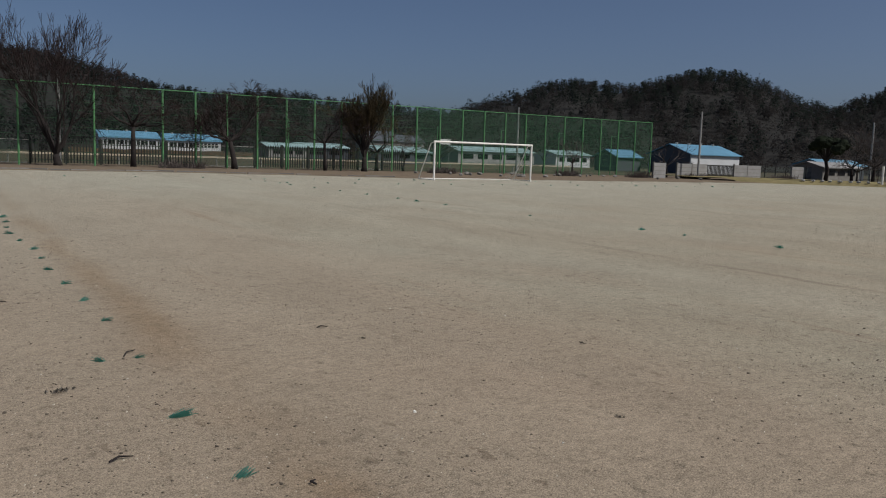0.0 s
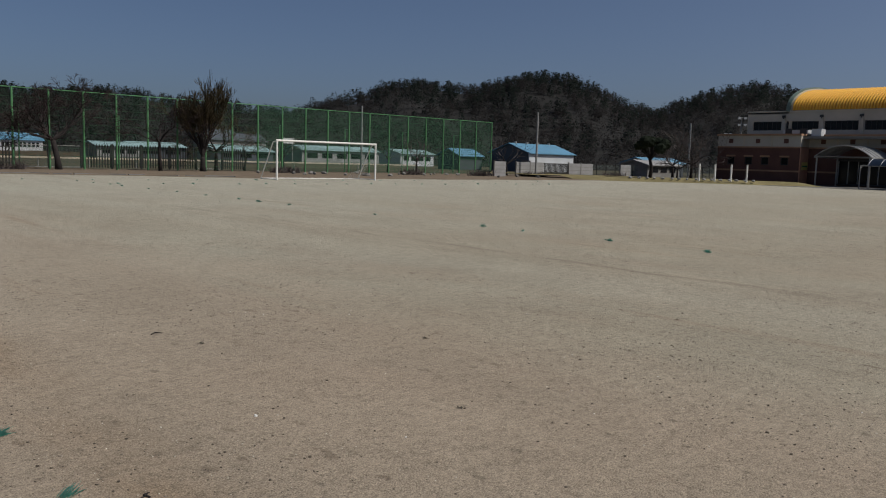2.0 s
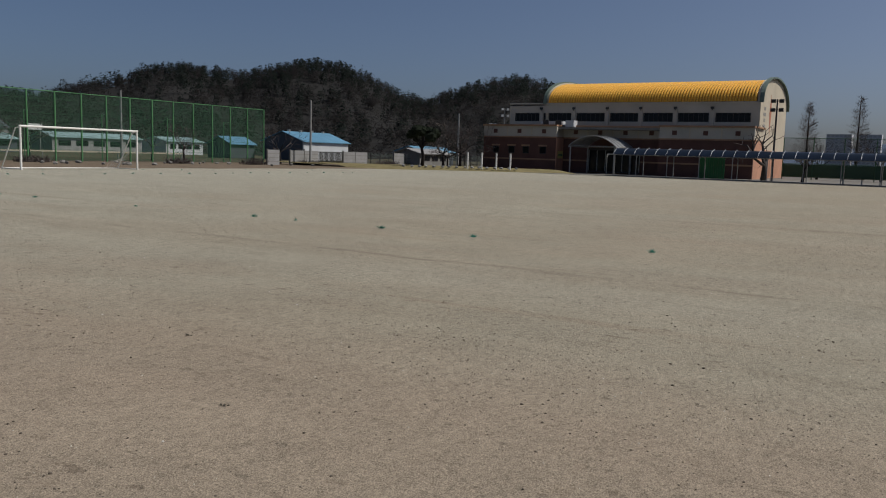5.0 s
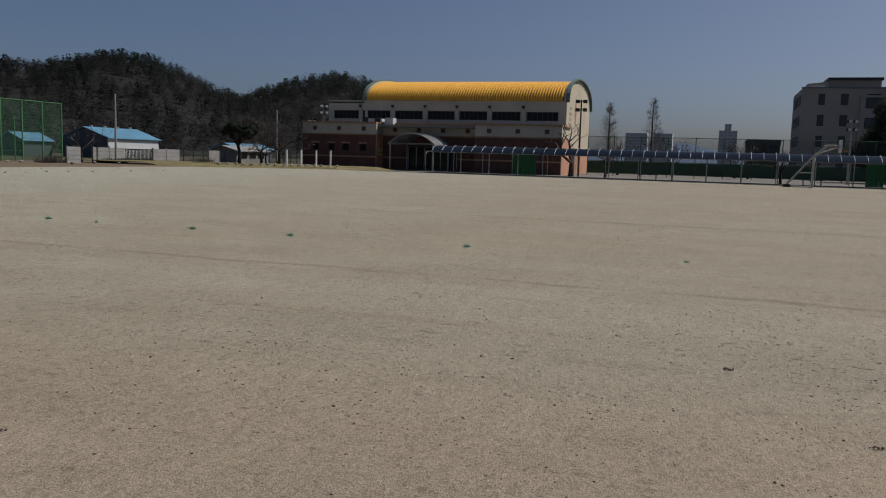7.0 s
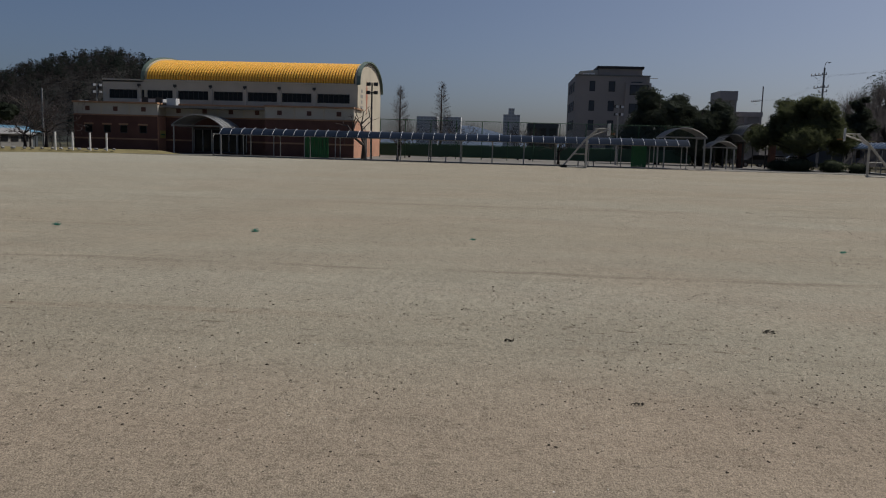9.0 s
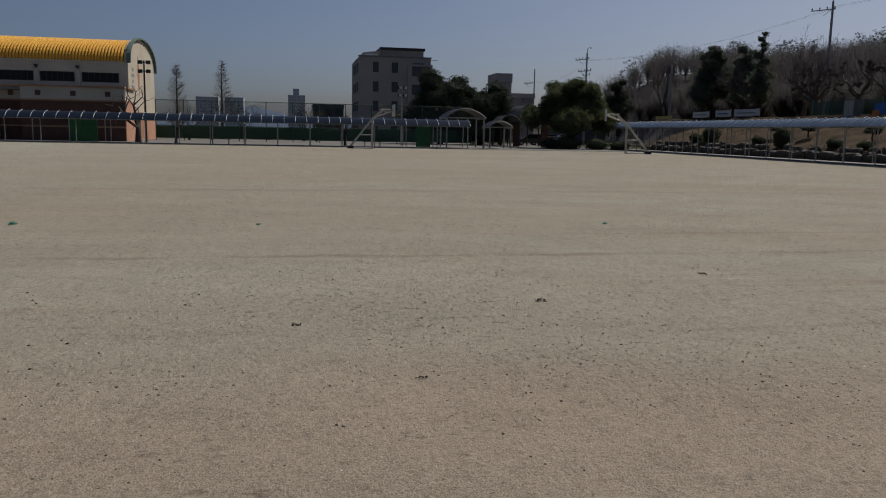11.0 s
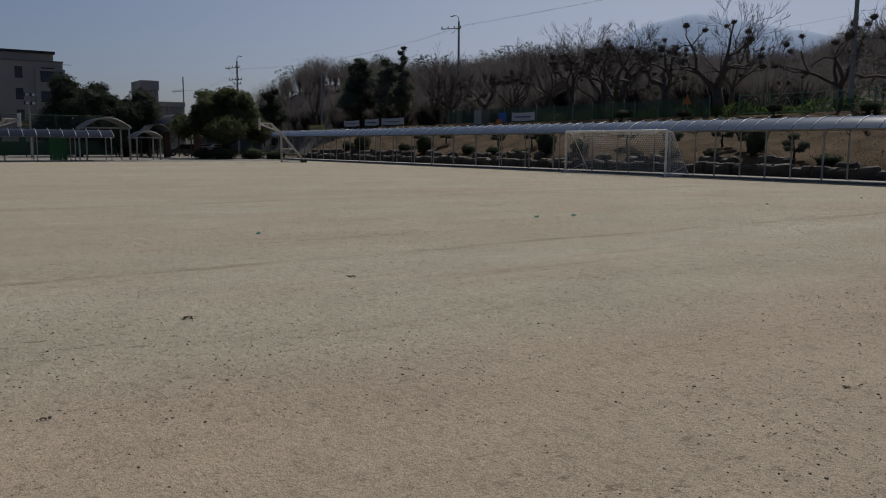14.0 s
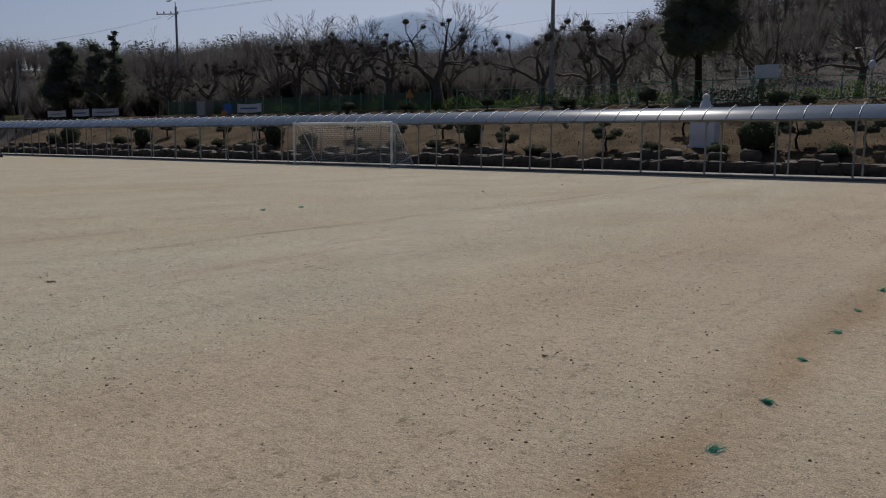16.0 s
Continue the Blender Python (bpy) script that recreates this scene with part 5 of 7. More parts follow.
def cloud_pine(label, x, y, z, height, pads, seed, thick=0.13, name="cloud_pruned_pine"):
    """A cloud-pruned pine: a crooked trunk, bare arms and flat dark pads."""
    rng = random.Random(seed)
    t = thing(name, label, "tree", (x, y, z - 0.04))
    tr = Shape()
    h0 = height * 0.42
    tr.tube([(0, 0, 0), (0.12 * height / 3, 0, h0 * 0.5), (-0.04, 0.05, h0)], [thick * 1.3, thick, thick * 0.85], 8)
    for dx, dy, hh, r in pads:
        tr.tube([(-0.04, 0.05, h0 * rng.uniform(0.8, 1)), (dx * 0.5, dy * 0.5, (h0 + hh) * 0.5 - 0.1), (dx, dy, hh - 0.05)], [thick * 0.6, thick * 0.45, thick * 0.25], 6, False)
        pd = Shape().ball((dx, dy, hh), (r * 0.9, r * 0.9, r * 0.55), rng, 0.18, 6, 9)
        leafy(pd, (dx, dy, hh), (r, r, r * 0.66), int(420 * r) + 80, 0.06, rng, 0.8, 0.35)
        part("needle_pad", pd, PINE, t)
    part("trunk", tr, BARK, t)

    return t



# clipped plants on the slope
clipped_shrub("large round clipped dark shrub on the dry slope", 11.27, -40.4, 1.9, 1.75)
EGGS = ((27.8, -40.6, 1.2, 1.75), (44.9, -40.2, 1.45, 1.75), (60.9, -40.0, 1.5, 1.7), (72.8, -40.2, 1.7, 1.75), (41.0, -39.8, 1.3, 1.1))
for x, y, w, h in EGGS:
    clipped_shrub("tall egg-shaped clipped dark shrub on the dry slope", x, y, w, h, None, 0.0, "egg-shaped shrubs on the slope")
LOW = ((23.0, -39.7, 1.3, 0.5), (16.3, -39.8, 1.1, 0.5), (12.9, -39.7, 1.0, 0.6), (7.6, -39.8, 1.1, 0.6), (30.2, -39.9, 1.0, 0.5), (33.4, -40.0, 1.2, 0.6), (36.0, -39.8, 1.1, 0.6), (47.7, -39.8, 1.2, 0.6), (51.0, -40.0, 1.1, 0.6), (54.0, -39.8, 1.2, 0.7), (65.0, -40.4, 1.2, 0.7), (4.4, -40.0, 1.1, 0.6), (1.2, -40.2, 1.2, 0.7), (76.5, -40.6, 1.4, 0.9))
for x, y, w, h in LOW:
    clipped_shrub("low clipped dark shrub above the boulders", x, y, w, h, None, 0.0, "low shrubs above the boulders")
TOPS = ((20.5, -49.3, 1.3, 0.9), (12.6, -48.9, 1.2, 0.8), (5.0, -48.6, 1.6, 1.0), (26.2, -49.4, 1.2, 0.6), (32.5, -49.3, 1.1, 0.6), (40.0, -49.3, 1.1, 0.5), (10.9, -48.6, 1.0, 0.6), (46.0, -49.3, 1.4, 0.6))
for x, y, w, h in TOPS:
    clipped_shrub("dark clipped shrub along the top of the slope", x, y, w, h, None, 0.25, "shrubs along the top of the slope")
PADS = [(-0.6, 0.1, 0.95, 0.35), (0.55, -0.1, 1.05, 0.36), (0.1, 0.1, 1.45, 0.36), (-0.2, -0.2, 0.7, 0.28), (0.3, 0.25, 0.75, 0.26)]
for i, (x, y, k) in enumerate(((18.85, -40.1, 1.0), (31.0, -42.0, 1.1), (34.5, -41.6, 0.95), (28.8, -41.4, 1.0), (48.5, -42.0, 1.1), (53.0, -42.2, 1.0), (9.57, -41.0, 1.2), (6.7, -41.1, 1.1), (61.0, -42.5, 1.0), (65.5, -42.6, 1.1), (15.9, -43.4, 1.2), (25.0, -40.0, 0.9), (39.2, -42.6, 1.1))):
    cloud_pine("small cloud-pruned garden pine on the slope", x, y, slope_z(x, y), 1.6 * k, [(a * k, b * k, c * k, r * k) for a, b, c, r in PADS], 60 + i, 0.06, "garden_pine")

# hard-pruned trees along the terrace
for i, (x, y, tr, rad, h, n) in enumerate(((54.9, -52.0, 2.6, 0.28, 6.6, 34), (51.4, -52.6, 2.2, 0.28, 6.8, 34), (49.0, -52.1, 1.7, 0.40, 7.4, 40), (44.2, -52.4, 2.6, 0.36, 7.0, 36), (39.2, -52.5, 2.4, 0.40, 7.6, 40), (29.9, -52.7, 1.9, 0.24, 6.6, 38), (24.5, -53.2, 2.2, 0.28, 6.8, 38), (75.6, -53.2, 1.9, 0.32, 5.2, 28), (69.0, -53.0, 1.9, 0.24, 5.6, 28), (65.5, -54.0, 2.0, 0.24, 5.4, 26))):
    knuckle_tree("hard-pruned tree with crooked limbs and dark knots of shoots", x, y, slope_z(x, y), tr, rad, h, 4, 100 + i, n, "pruned trees along the terrace")
for i, (x, y, tr, first, dep) in enumerate(((61.0, -55.0, 2.4, 2.25, 5), (54.0, -58.0, 2.6, 2.3, 5), (41.5, -57.0, 2.4, 2.1, 5), (76.5, -53.5, 1.4, 2.2, 4), (79.5, -54.5, 1.4, 2.2, 4), (92.5, -55.0, 1.5, 2.0, 4), (87.5, -53.0, 1.3, 2.0, 4), (9.2, -53.0, 1.8, 1.9, 4), (27.3, -54.5, 1.8, 2.0, 4), (57.5, -58.0, 2.0, 2.4, 4), (69.5, -57.0, 1.8, 2.2, 4), (103.0, -56.0, 2.0, 2.3, 4), (108.0, -52.0, 1.8, 2.3, 4), (21.5, -57.0, 1.8, 2.0, 4), (15.5, -56.0, 1.8, 2.0, 4))):
    bare_tree("tall leafless tree with a wide fine crown", x, y, slope_z(x, y), tr, 0.24, first, dep, 130 + i, 5, 0.08, 0.5, (2, 4), 0.74, None, 0.3, 0.75, bark=LIFTEDBARK)
_r = random.Random(77)
evergreen("dense dark pine with a broad round crown", 18.7, -53.4, slope_z(17, -52), 8.6, lobed(_r, 15, 1.75, 3.8, 8.0, 1.45, 1.2), 201, PINE, 0.2)
evergreen("broad dark evergreen on the terrace", 98.5, -54.0, 4.0, 10.4, lobed(_r, 14, 2.6, 2.2, 9.2, 1.7, 0.9, 0.75), 202, PINE, 0.3, 0.10, 380)
evergreen("dark evergreen with a ragged top on the terrace", 91.5, -54.5, 4.0, 9.2, lobed(_r, 12, 1.9, 2.4, 8.4, 1.4, 0.7, 0.7), 203, PINE, 0.25, 0.10, 380)
evergreen("slender dark conifer with tiers of branches", 85.6, -53.0, 4.0, 10.0, lobed(_r, 13, 1.3, 2.0, 9.6, 1.2, 0.35, 0.85), 204, PINE, 0.2, 0.10, 420)
evergreen("dark evergreen beside the gate road", 112.0, -47.0, 1.5, 8.8, lobed(_r, 8, 1.5, 2.5, 8.0, 1.7, 0.8, 0.6), 205, GATEPINE, 0.25, 0.11, 340)
evergreen("large yellow-green evergreen with a wide domed crown", 84.6, -30.2, 0.0, 7.4, lobed(_r, 40, 5.1, 2.7, 6.9, 1.45, 1.0, 0.62), 206, CEDAR, 0.3, 0.085, 620)
evergreen("tall dark evergreen before the grey building", 99.5, -18.4, 0.0, 9.6, lobed(_r, 17, 4.0, 1.8, 8.2, 2.3, 1.4, 0.45), 207, GATEPINE, 0.3, 0.10, 400)
evergreen("broad dark evergreen beyond the canopies", 99.0, -23.4, 0.0, 8.0, lobed(_r, 16, 4.0, 1.6, 6.9, 2.2, 1.3, 0.4), 208, GATEPINE, 0.3, 0.10, 400)
evergreen("low dark evergreen behind the gate canopy", 104.0, -27.3, 0.0, 4.8, lobed(_r, 7, 1.9, 1.2, 4.0, 1.5, 1.0, 0.3), 209, GATEPINE, 0.2, 0.10, 380)
for i, (x, y, w, h) in enumerate(((81.2, -28.6, 3.0, 1.3), (80.6, -31.6, 2.6, 1.2), (83.0, -27.4, 2.4, 1.1), (79.0, -33.4, 2.0, 1.0))):
    clipped_shrub("dense dark hedge bush below the evergreen", x, y, w, h, None, 0.0, "bushes below the evergreen", 0.0, i)


def clump_tree(label, x, y, height, seed):
    """A pruned evergreen: a bare forked trunk and separate dark clumps of needles."""
    rng = random.Random(seed)
    t = thing("clump_pruned_tree", label, "tree", (x, y, 0.25))
    part("trunk", Shape().tube([(0, 0, 0), (0.12, -0.05, height * 0.25), (0.0, 0.1, height * 0.45)], [0.2, 0.16, 0.14], 8), BARK, t, smooth=True)
    for k in range(11):
        a = k * 2.4
        w = (0.3 + 1.5 * (k % 4) / 3) * rng.uniform(0.8, 1.1)
        c = Vector((w * math.cos(a), w * math.sin(a), height * (0.93 - 0.11 * w) + rng.uniform(-0.35, 0.1)))
        part("limb", Shape().tube([(0, 0.08, height * 0.42), tuple(c * 0.5 + Vector((0, 0, height * 0.24))), tuple(c)], [0.09, 0.06, 0.03], 5, False), BARK, t)
        r = rng.uniform(0.48, 0.68)
        s = Shape().ball(c, (r * 0.85, r * 0.85, r * 0.75), rng, 0.2, 6, 9)
        leafy(s, c, (r, r, r * 0.85), 260, 0.055, rng, 0.7)
        part("needle_clump", s, CLUMP, t)


clump_tree("pruned evergreen with separate dark needle clumps", 67.9, 44.1, 4.2, 77)


def slim_larch(label, x, y, height, seed):
    """A tall narrow leafless conifer with short fine side branches."""
    rng = random.Random(seed)
    t = thing("bare_conifer", label, "tree", (x, y, -0.05))
    tr, tw = Shape(), Shape()
    tr.tube([(0, 0, 0), (0.05, 0, height * 0.5), (0, 0, height)], [0.2, 0.11, 0.015], 7)
    for i in range(320):
        f = rng.uniform(0.16, 0.97)
        a = rng.uniform(0, 6.283)
        ln = (2.6 * (1 - f) ** 0.75 + 0.12) * rng.uniform(0.7, 1.15)
        p = Vector((0, 0, height * f))
        d = Vector((math.cos(a), math.sin(a), 0.5))
        q = p + d * ln * 0.8
        tw.tube([p, q], [0.011, 0.006], 3, False)
        for _ in range(5):
            s0 = p.lerp(q, rng.uniform(0.3, 1))
            e = Vector((rng.gauss(0, 0.3), rng.gauss(0, 0.3), rng.uniform(0.1, 0.5))) + d * 0.2
            tw.tube([s0, s0 + e * 0.6], [0.007, 0.005], 3, False)
    part("trunk", tr, BARK, t, smooth=True)
    tagged(part("twig_crown", tw, TWIG, t), kind="stuff")


slim_larch("tall narrow leafless conifer beyond the fence", 108.0, 14.0, 9.3, 1)
slim_larch("tall narrow leafless conifer beyond the court fence", 108.0, 8.5, 10.0, 2)
knuckle_tree("hard-pruned tree with stubby bare limbs beside the walkway", 77.4, 13.4, 0.0, 1.6, 0.24, 6.0, 3, 160, 0)
for i, (x, y) in enumerate(((99.0, 5.2), (103.0, -3.3), (98.5, 11.5), (104.0, -1.8), (78.6, -5.3), (78.6, 10.3))):
    bare_tree("small leafless tree by the court fence", x, y, 0.0, 1.3, 0.12, 1.3 if x > 90 else 0.7, 4 if x > 90 else 3, 170 + i, 5, 0.08, 0.55, (2, 4), 0.72, None, 0.2, 0.75)


# ---- garden statue, signs and fence on the terrace ----
def statue():
    z = slope_z(14.1, -41.4)
    t = thing("statue", "white stone statue on a pale block pedestal", "statue", (14.1, -41.4, z - 0.1))
    part("pedestal", Shape().box((-0.72, -0.5, 0), (0.72, 0.5, 0.12)).box((-0.62, -0.42, 0.12), (0.62, 0.42, 1.45)).box((-0.66, -0.46, 1.45), (0.66, 0.46, 1.55)), WHITESTONE, t, "pale stone block pedestal")
    part("plaque", Shape().box((-0.4, 0.425, 0.65), (0.4, 0.44, 1.0)), WHITESTONE, t)
    s = Shape()
    prof = ((1.55, 0.34), (1.8, 0.36), (2.05, 0.30), (2.25, 0.24), (2.42, 0.16), (2.5, 0.19), (2.62, 0.17), (2.72, 0.03))
    s.tube([(0, 0, a) for a, _ in prof], [b for _, b in prof], 12)
    part("figure", s, WHITESTONE, t, "plain upright white stone form", smooth=True)


statue()


def terrace_fence():
    f = thing("railing", "green steel railing with arched panels along the terrace", "railing", (0, -50.4, 3.8))
    pd = Shape().tube([(0, 0, -0.3), (0, 0, 1.5)], 0.05, 6).data("post", RAILGREEN)
    arch = Shape()
    for k in range(3):
        c = 0.4 + 0.8 * k
        arch.tube([(c + 0.38 * math.cos(a), 0, 0.35 + 0.75 * math.sin(a)) for a in [math.pi * i / 8 for i in range(9)]], 0.022, 4, False)
        arch.tube([(c, 0, 0.1), (c, 0, 1.1)], 0.018, 4, False)
    for z in (0.12, 1.35):
        arch.tube([(0, 0, z), (2.4, 0, z)], 0.028, 5, False)
    ad = arch.data("panel", RAILGREEN)
    for i in range(23):
        x = 36.0 - i * 2.4
        o = new("post", pd)
        o.parent, o.location = f, (x, 0, 0)
        q = new("panel", ad)
        q.parent, q.location = f, (x - 2.4, 0, 0)
    g = thing("mesh_fence", "low green mesh fence below the pruned trees", "fence", (0, -50.4, 3.8))
    for i in range(15):
        o = new("post", pd)
        o.parent, o.location = g, (38.5 + i * 2.4, 0, 0)
        if i < 14:
            net_sheet("mesh_panel", (38.5 + i * 2.4, 0), (40.9 + i * 2.4, 0), 0.0, 1.35, DARKNET, g)
    h = Shape()
    rng = random.Random(5)
    for i in range(10500):
        x = rng.uniform(-12, 58)
        y = rng.uniform(-51.7, -50.75)
        top = 0.75 + 0.2 * math.sin(x * 0.9) + 0.12 * math.sin(x * 2.3)
        h.leaf((x, y, slope_z(x, y) + rng.uniform(0, top)), 0.10, rng)
    setting("hedge", h, HEDGE, "loose green hedge behind the terrace fence", "hedge", kind="stuff")
    s = thing("board_stand", "white board on a white ladder frame on the terrace", "sign", (14.6, -51.6, 3.85))
    for x in (0.0, 0.45, 0.9):
        part("leg", Shape().tube([(x - 0.35, 0.3, 0), (x + 0.1, 0, 2.15)], 0.035, 6), WHITE, s)
    for k in range(4):
        part("rung", Shape().tube([(-0.2 + 0.1 * k, 0.2 - 0.05 * k, 0.5 + 0.45 * k), (0.72 + 0.1 * k, 0.2 - 0.05 * k, 0.5 + 0.45 * k)], 0.025, 6), WHITE, s)
    part("board", Shape().box((-1.3, -0.06, 1.35), (0.1, -0.02, 2.2)), BACKBOARD, s)


terrace_fence()


def banner(label, x, y, z, w, h, mat, bars, ink=None):
    """A cloth banner slung between two stakes, with unreadable lines of print."""
    b = thing("banner", label, "banner", (x, y, z), "banners along the terrace")
    for sx in (-w / 2, w / 2):
        part("stake", Shape().tube([(sx, -0.03, -1.2), (sx, -0.03, h + 0.1)], 0.025, 6), STEEL, b)
    cols = 12
    part("cloth", Shape().grid([[(-w / 2 + w * i / cols, 0.03 * math.sin(i * 1.3 + zz), zz - 0.05 * math.sin(math.pi * i / cols)) for i in range(cols + 1)] for zz in (0, h / 2, h)]), mat, b)
    for k in range(bars):
        zz = h * (0.25 + 0.5 * k / max(1, bars - 1)) if bars > 1 else h * 0.45
        part("print_bar", Shape().box((-w * 0.36, 0.05, zz - h * 0.10), (w * 0.36, 0.056, zz + h * 0.06)), ink or INKBLUE, b)


banner("white cloth banner with a line of blue print", 57.3, -48.4, 3.85, 3.2, 0.75, BANNERWHITE, 1)
banner("white cloth banner tied above the slope", 80.8, -48.6, 3.9, 5.0, 0.75, BANNERWHITE, 1, GREYPAINT)
banner("pale cloth banner tied above the slope", 86.0, -48.8, 3.9, 3.4, 0.75, BANNERWHITE, 1)
banner("pale cloth banner near the gate", 91.5, -49.0, 3.9, 4.0, 0.7, BANNERWHITE, 1, GREYPAINT)
banner("faded yellow cloth banner near the gate", 100.5, -48.5, 3.4, 4.6, 0.8, BANNERYELLOW, 1, GREYPAINT)
w = thing("notice_board", "blue and orange notice panel on the terrace", "sign", (60.6, -48.6, 3.6))
part("panel", Shape().box((-0.7, -0.03, 0.15), (0.5, 0.03, 1.05)), BLUESHEET, w)
part("panel", Shape().box((-0.1, 0.034, 0.0), (0.75, 0.06, 0.45)), ORANGESIGN, w, "orange lower panel")
for sx in (-0.6, 0.45):
    part("leg", Shape().tube([(sx, -0.06, -0.5), (sx, -0.06, 1.0)], 0.03, 6), STEEL, w)
w = thing("warning_sign", "small orange triangular warning sign on a post", "sign", (40.2, -50.0, 3.7))
part("pole", Shape().tube([(0, 0, 0), (0, 0, 1.7)], 0.03, 6), STEEL, w)
part("plate", Shape().prism([(-0.42, 0.04, 1.0), (0.42, 0.04, 1.0), (0, 0.04, 1.75)], (0, 0.02, 0)), ORANGESIGN, w)
w = thing("utility_cabinet", "grey utility cabinet beside the terrace", "cabinet", (65.2, -49.6, slope_z(65, -49.6) - 0.1))
part("body", Shape().box((-0.7, -0.4, 0.1), (0.7, 0.4, 1.6)), CONCRETE, w)
part("door", Shape().box((-0.6, 0.404, 0.2), (-0.02, 0.43, 1.5)), STEEL, w)
part("door", Shape().box((0.02, 0.404, 0.2), (0.6, 0.43, 1.5)), STEEL, w)
part("plinth", Shape().box((-0.75, -0.45, 0.0), (0.75, 0.45, 0.1)), CONCRETE, w)


# ---- poles and wires ----
def utility_pole(label, x, y, z, top, arms, lamp=False, facing=0.0, rad=0.15):
    p = thing("utility_pole", label, "pole", (x, y, z), "", facing)
    h = top - z
    part("shaft", Shape().tube([(0, 0, -0.2), (0, 0, h)], [rad * 1.25, rad * 0.75], 10), PALE_CONCRETE, p)
    for zz, ln, off in arms:
        a = part("crossarm", Shape().box((-ln / 2 + off, -0.05, h - zz - 0.05), (ln / 2 + off, 0.05, h - zz + 0.05)), STEEL, p)
        n = max(2, int(ln / 0.7) + 1)
        for i in range(n):
            xx = -ln / 2 + off + 0.08 + (ln - 0.16) * i / (n - 1)
            part("insulator", Shape().tube([(xx, 0, h - zz + 0.05), (xx, 0, h - zz + 0.16), (xx, 0, h - zz + 0.32)], [0.05, 0.09, 0.04], 7), WHITE, a)
        part("brace", Shape().tube([(off, 0, h - zz - 0.6), (off + ln * 0.35, 0, h - zz - 0.04)], 0.025, 5), STEEL, p)
    if lamp:
        part("lamp_arm", Shape().tube([(0, 0, h - 0.1), (-0.05, 0, h + 0.5), (-0.4, 0, h + 0.75), (-0.75, 0, h + 0.65)], 0.045, 6), STEEL, p)
        part("lamp_head", Shape().ball((-0.85, 0, h + 0.62), (0.28, 0.1, 0.07), random.Random(2), 0.0, 5, 8), STEEL, p)
    return p


utility_pole("concrete utility pole with a crossarm and curved lamp arm", 80.1, -57.4, 4.0, 16.2, [(0.8, 2.6, -1.0)], True, 210)
utility_pole("concrete utility pole with stacked crossarms", 114.7, -42.8, 0.0, 13.4, [(0.9, 3.0, 1.0), (2.6, 2.8, 0.4), (3.2, 1.6, 0.0)], True, 20)
utility_pole("slender utility pole with a long crossarm beyond the gate", 142.0, -43.2, 0.0, 13.0, [(2.4, 4.0, 2.0)], False, 10, 0.13)
utility_pole("pale concrete pole rising between the pruned trees", 28.8, -51.9, 3.8, 13.5, [], False, 0, 0.15)
utility_pole("grey utility pole behind the fence", 6.9, 63.5, 0.0, 6.4, [], False, 0, 0.09)
utility_pole("pale utility pole beside the blue-roofed shed", 62.0, 53.6, 0.0, 6.5, [], False, 0, 0.10)
utility_pole("thin pale pole behind the netting", 51.0, 68.2, 0.0, 6.8, [], False, 0, 0.10)
utility_pole("thin grey pole beyond the pine", 103.5, 61.0, 0.0, 7.6, [], False, 0, 0.13)
utility_pole("dark utility pole among the trees", 102.0, -50.0, 3.5, 11.0, [], False, 0, 0.14)


def wire(pts, sag, r=0.008):
    """Overhead lines that hang between poles."""
    s = Shape()
    for a, b in pts:
        a, b = Vector(a), Vector(b)
        s.tube([a.lerp(b, i / 14) - Vector((0, 0, sag * 4 * (i / 14) * (1 - i / 14))) for i in range(15)], r, 3, False)
    return s


for i, (a, b, sg) in enumerate((((79.5, -57.8, 15.6), (-40, -78, 24.5), 1.5), ((80.4, -57.2, 15.6), (-40, -77, 23.9), 1.5), ((79.5, -57.8, 15.6), (114.7, -42.8, 12.4), 1.2), ((80.4, -57.2, 15.5), (115.5, -42.6, 12.3), 1.2), ((114.7, -42.8, 12.2), (143.0, -43.2, 10.8), 1.0), ((113.8, -43.1, 12.2), (142.0, -43.2, 10.8), 1.1), ((28.8, -51.9, 10.2), (-30, -52, 9.2), 0.6), ((28.8, -51.9, 10.0), (75, -54.0, 11.0), 0.8))):
    tagged(part("overhead_wire", wire([(a, b)], sg), IRON, None, "thin dark overhead wire strung between poles"), "", "wire", "overhead wires")


def floodlight(label, x, y, z, h, mat, turn=0.0):
    p = thing("floodlight_pole", label, "floodlight", (x, y, z), "", turn)
    part("shaft", Shape().tube([(0, 0, 0), (0, 0, h)], [0.11, 0.07], 8), mat, p)
    for k, (dx, zz) in enumerate(((0.35, h - 0.15), (-0.35, h - 0.15), (0.35, h - 0.95), (-0.35, h - 0.95))):
        a = part("lamp", Shape().box((dx - 0.2, -0.22, zz - 0.16), (dx + 0.2, 0.02, zz + 0.16)), DARK, p)
        part("glass", Shape().box((dx - 0.17, -0.235, zz - 0.13), (dx + 0.17, -0.222, zz + 0.13)), LAMPGLASS, a)
    for zz in (h - 0.15, h - 0.95):
        part("bracket", Shape().box((-0.5, 0.021, zz - 0.03), (0.5, 0.06, zz + 0.03)), mat, p)


floodlight("dark floodlight pole with four lamps at the hall corner", 78.6, 12.9, 0.0, 7.4, DARK, 90)
floodlight("grey floodlight pole before the grey building", 88.0, -12.0, 0.0, 6.3, STEEL, -60)
floodlight("grey floodlight pole beyond the grass bank", 99.0, 53.0, 0.0, 6.0, STEEL, -40)
floodlight("floodlight pole on the hall's far side", 92.0, 47.5, 0.0, 7.6, STEEL, -40)
p = thing("street_lamp", "grey lamp post with a round bright head on the terrace", "street lamp", (8.2, -50.9, 3.8))
part("shaft", Shape().tube([(0, 0, 0), (0, 0, 2.9)], 0.05, 8), STEEL, p)
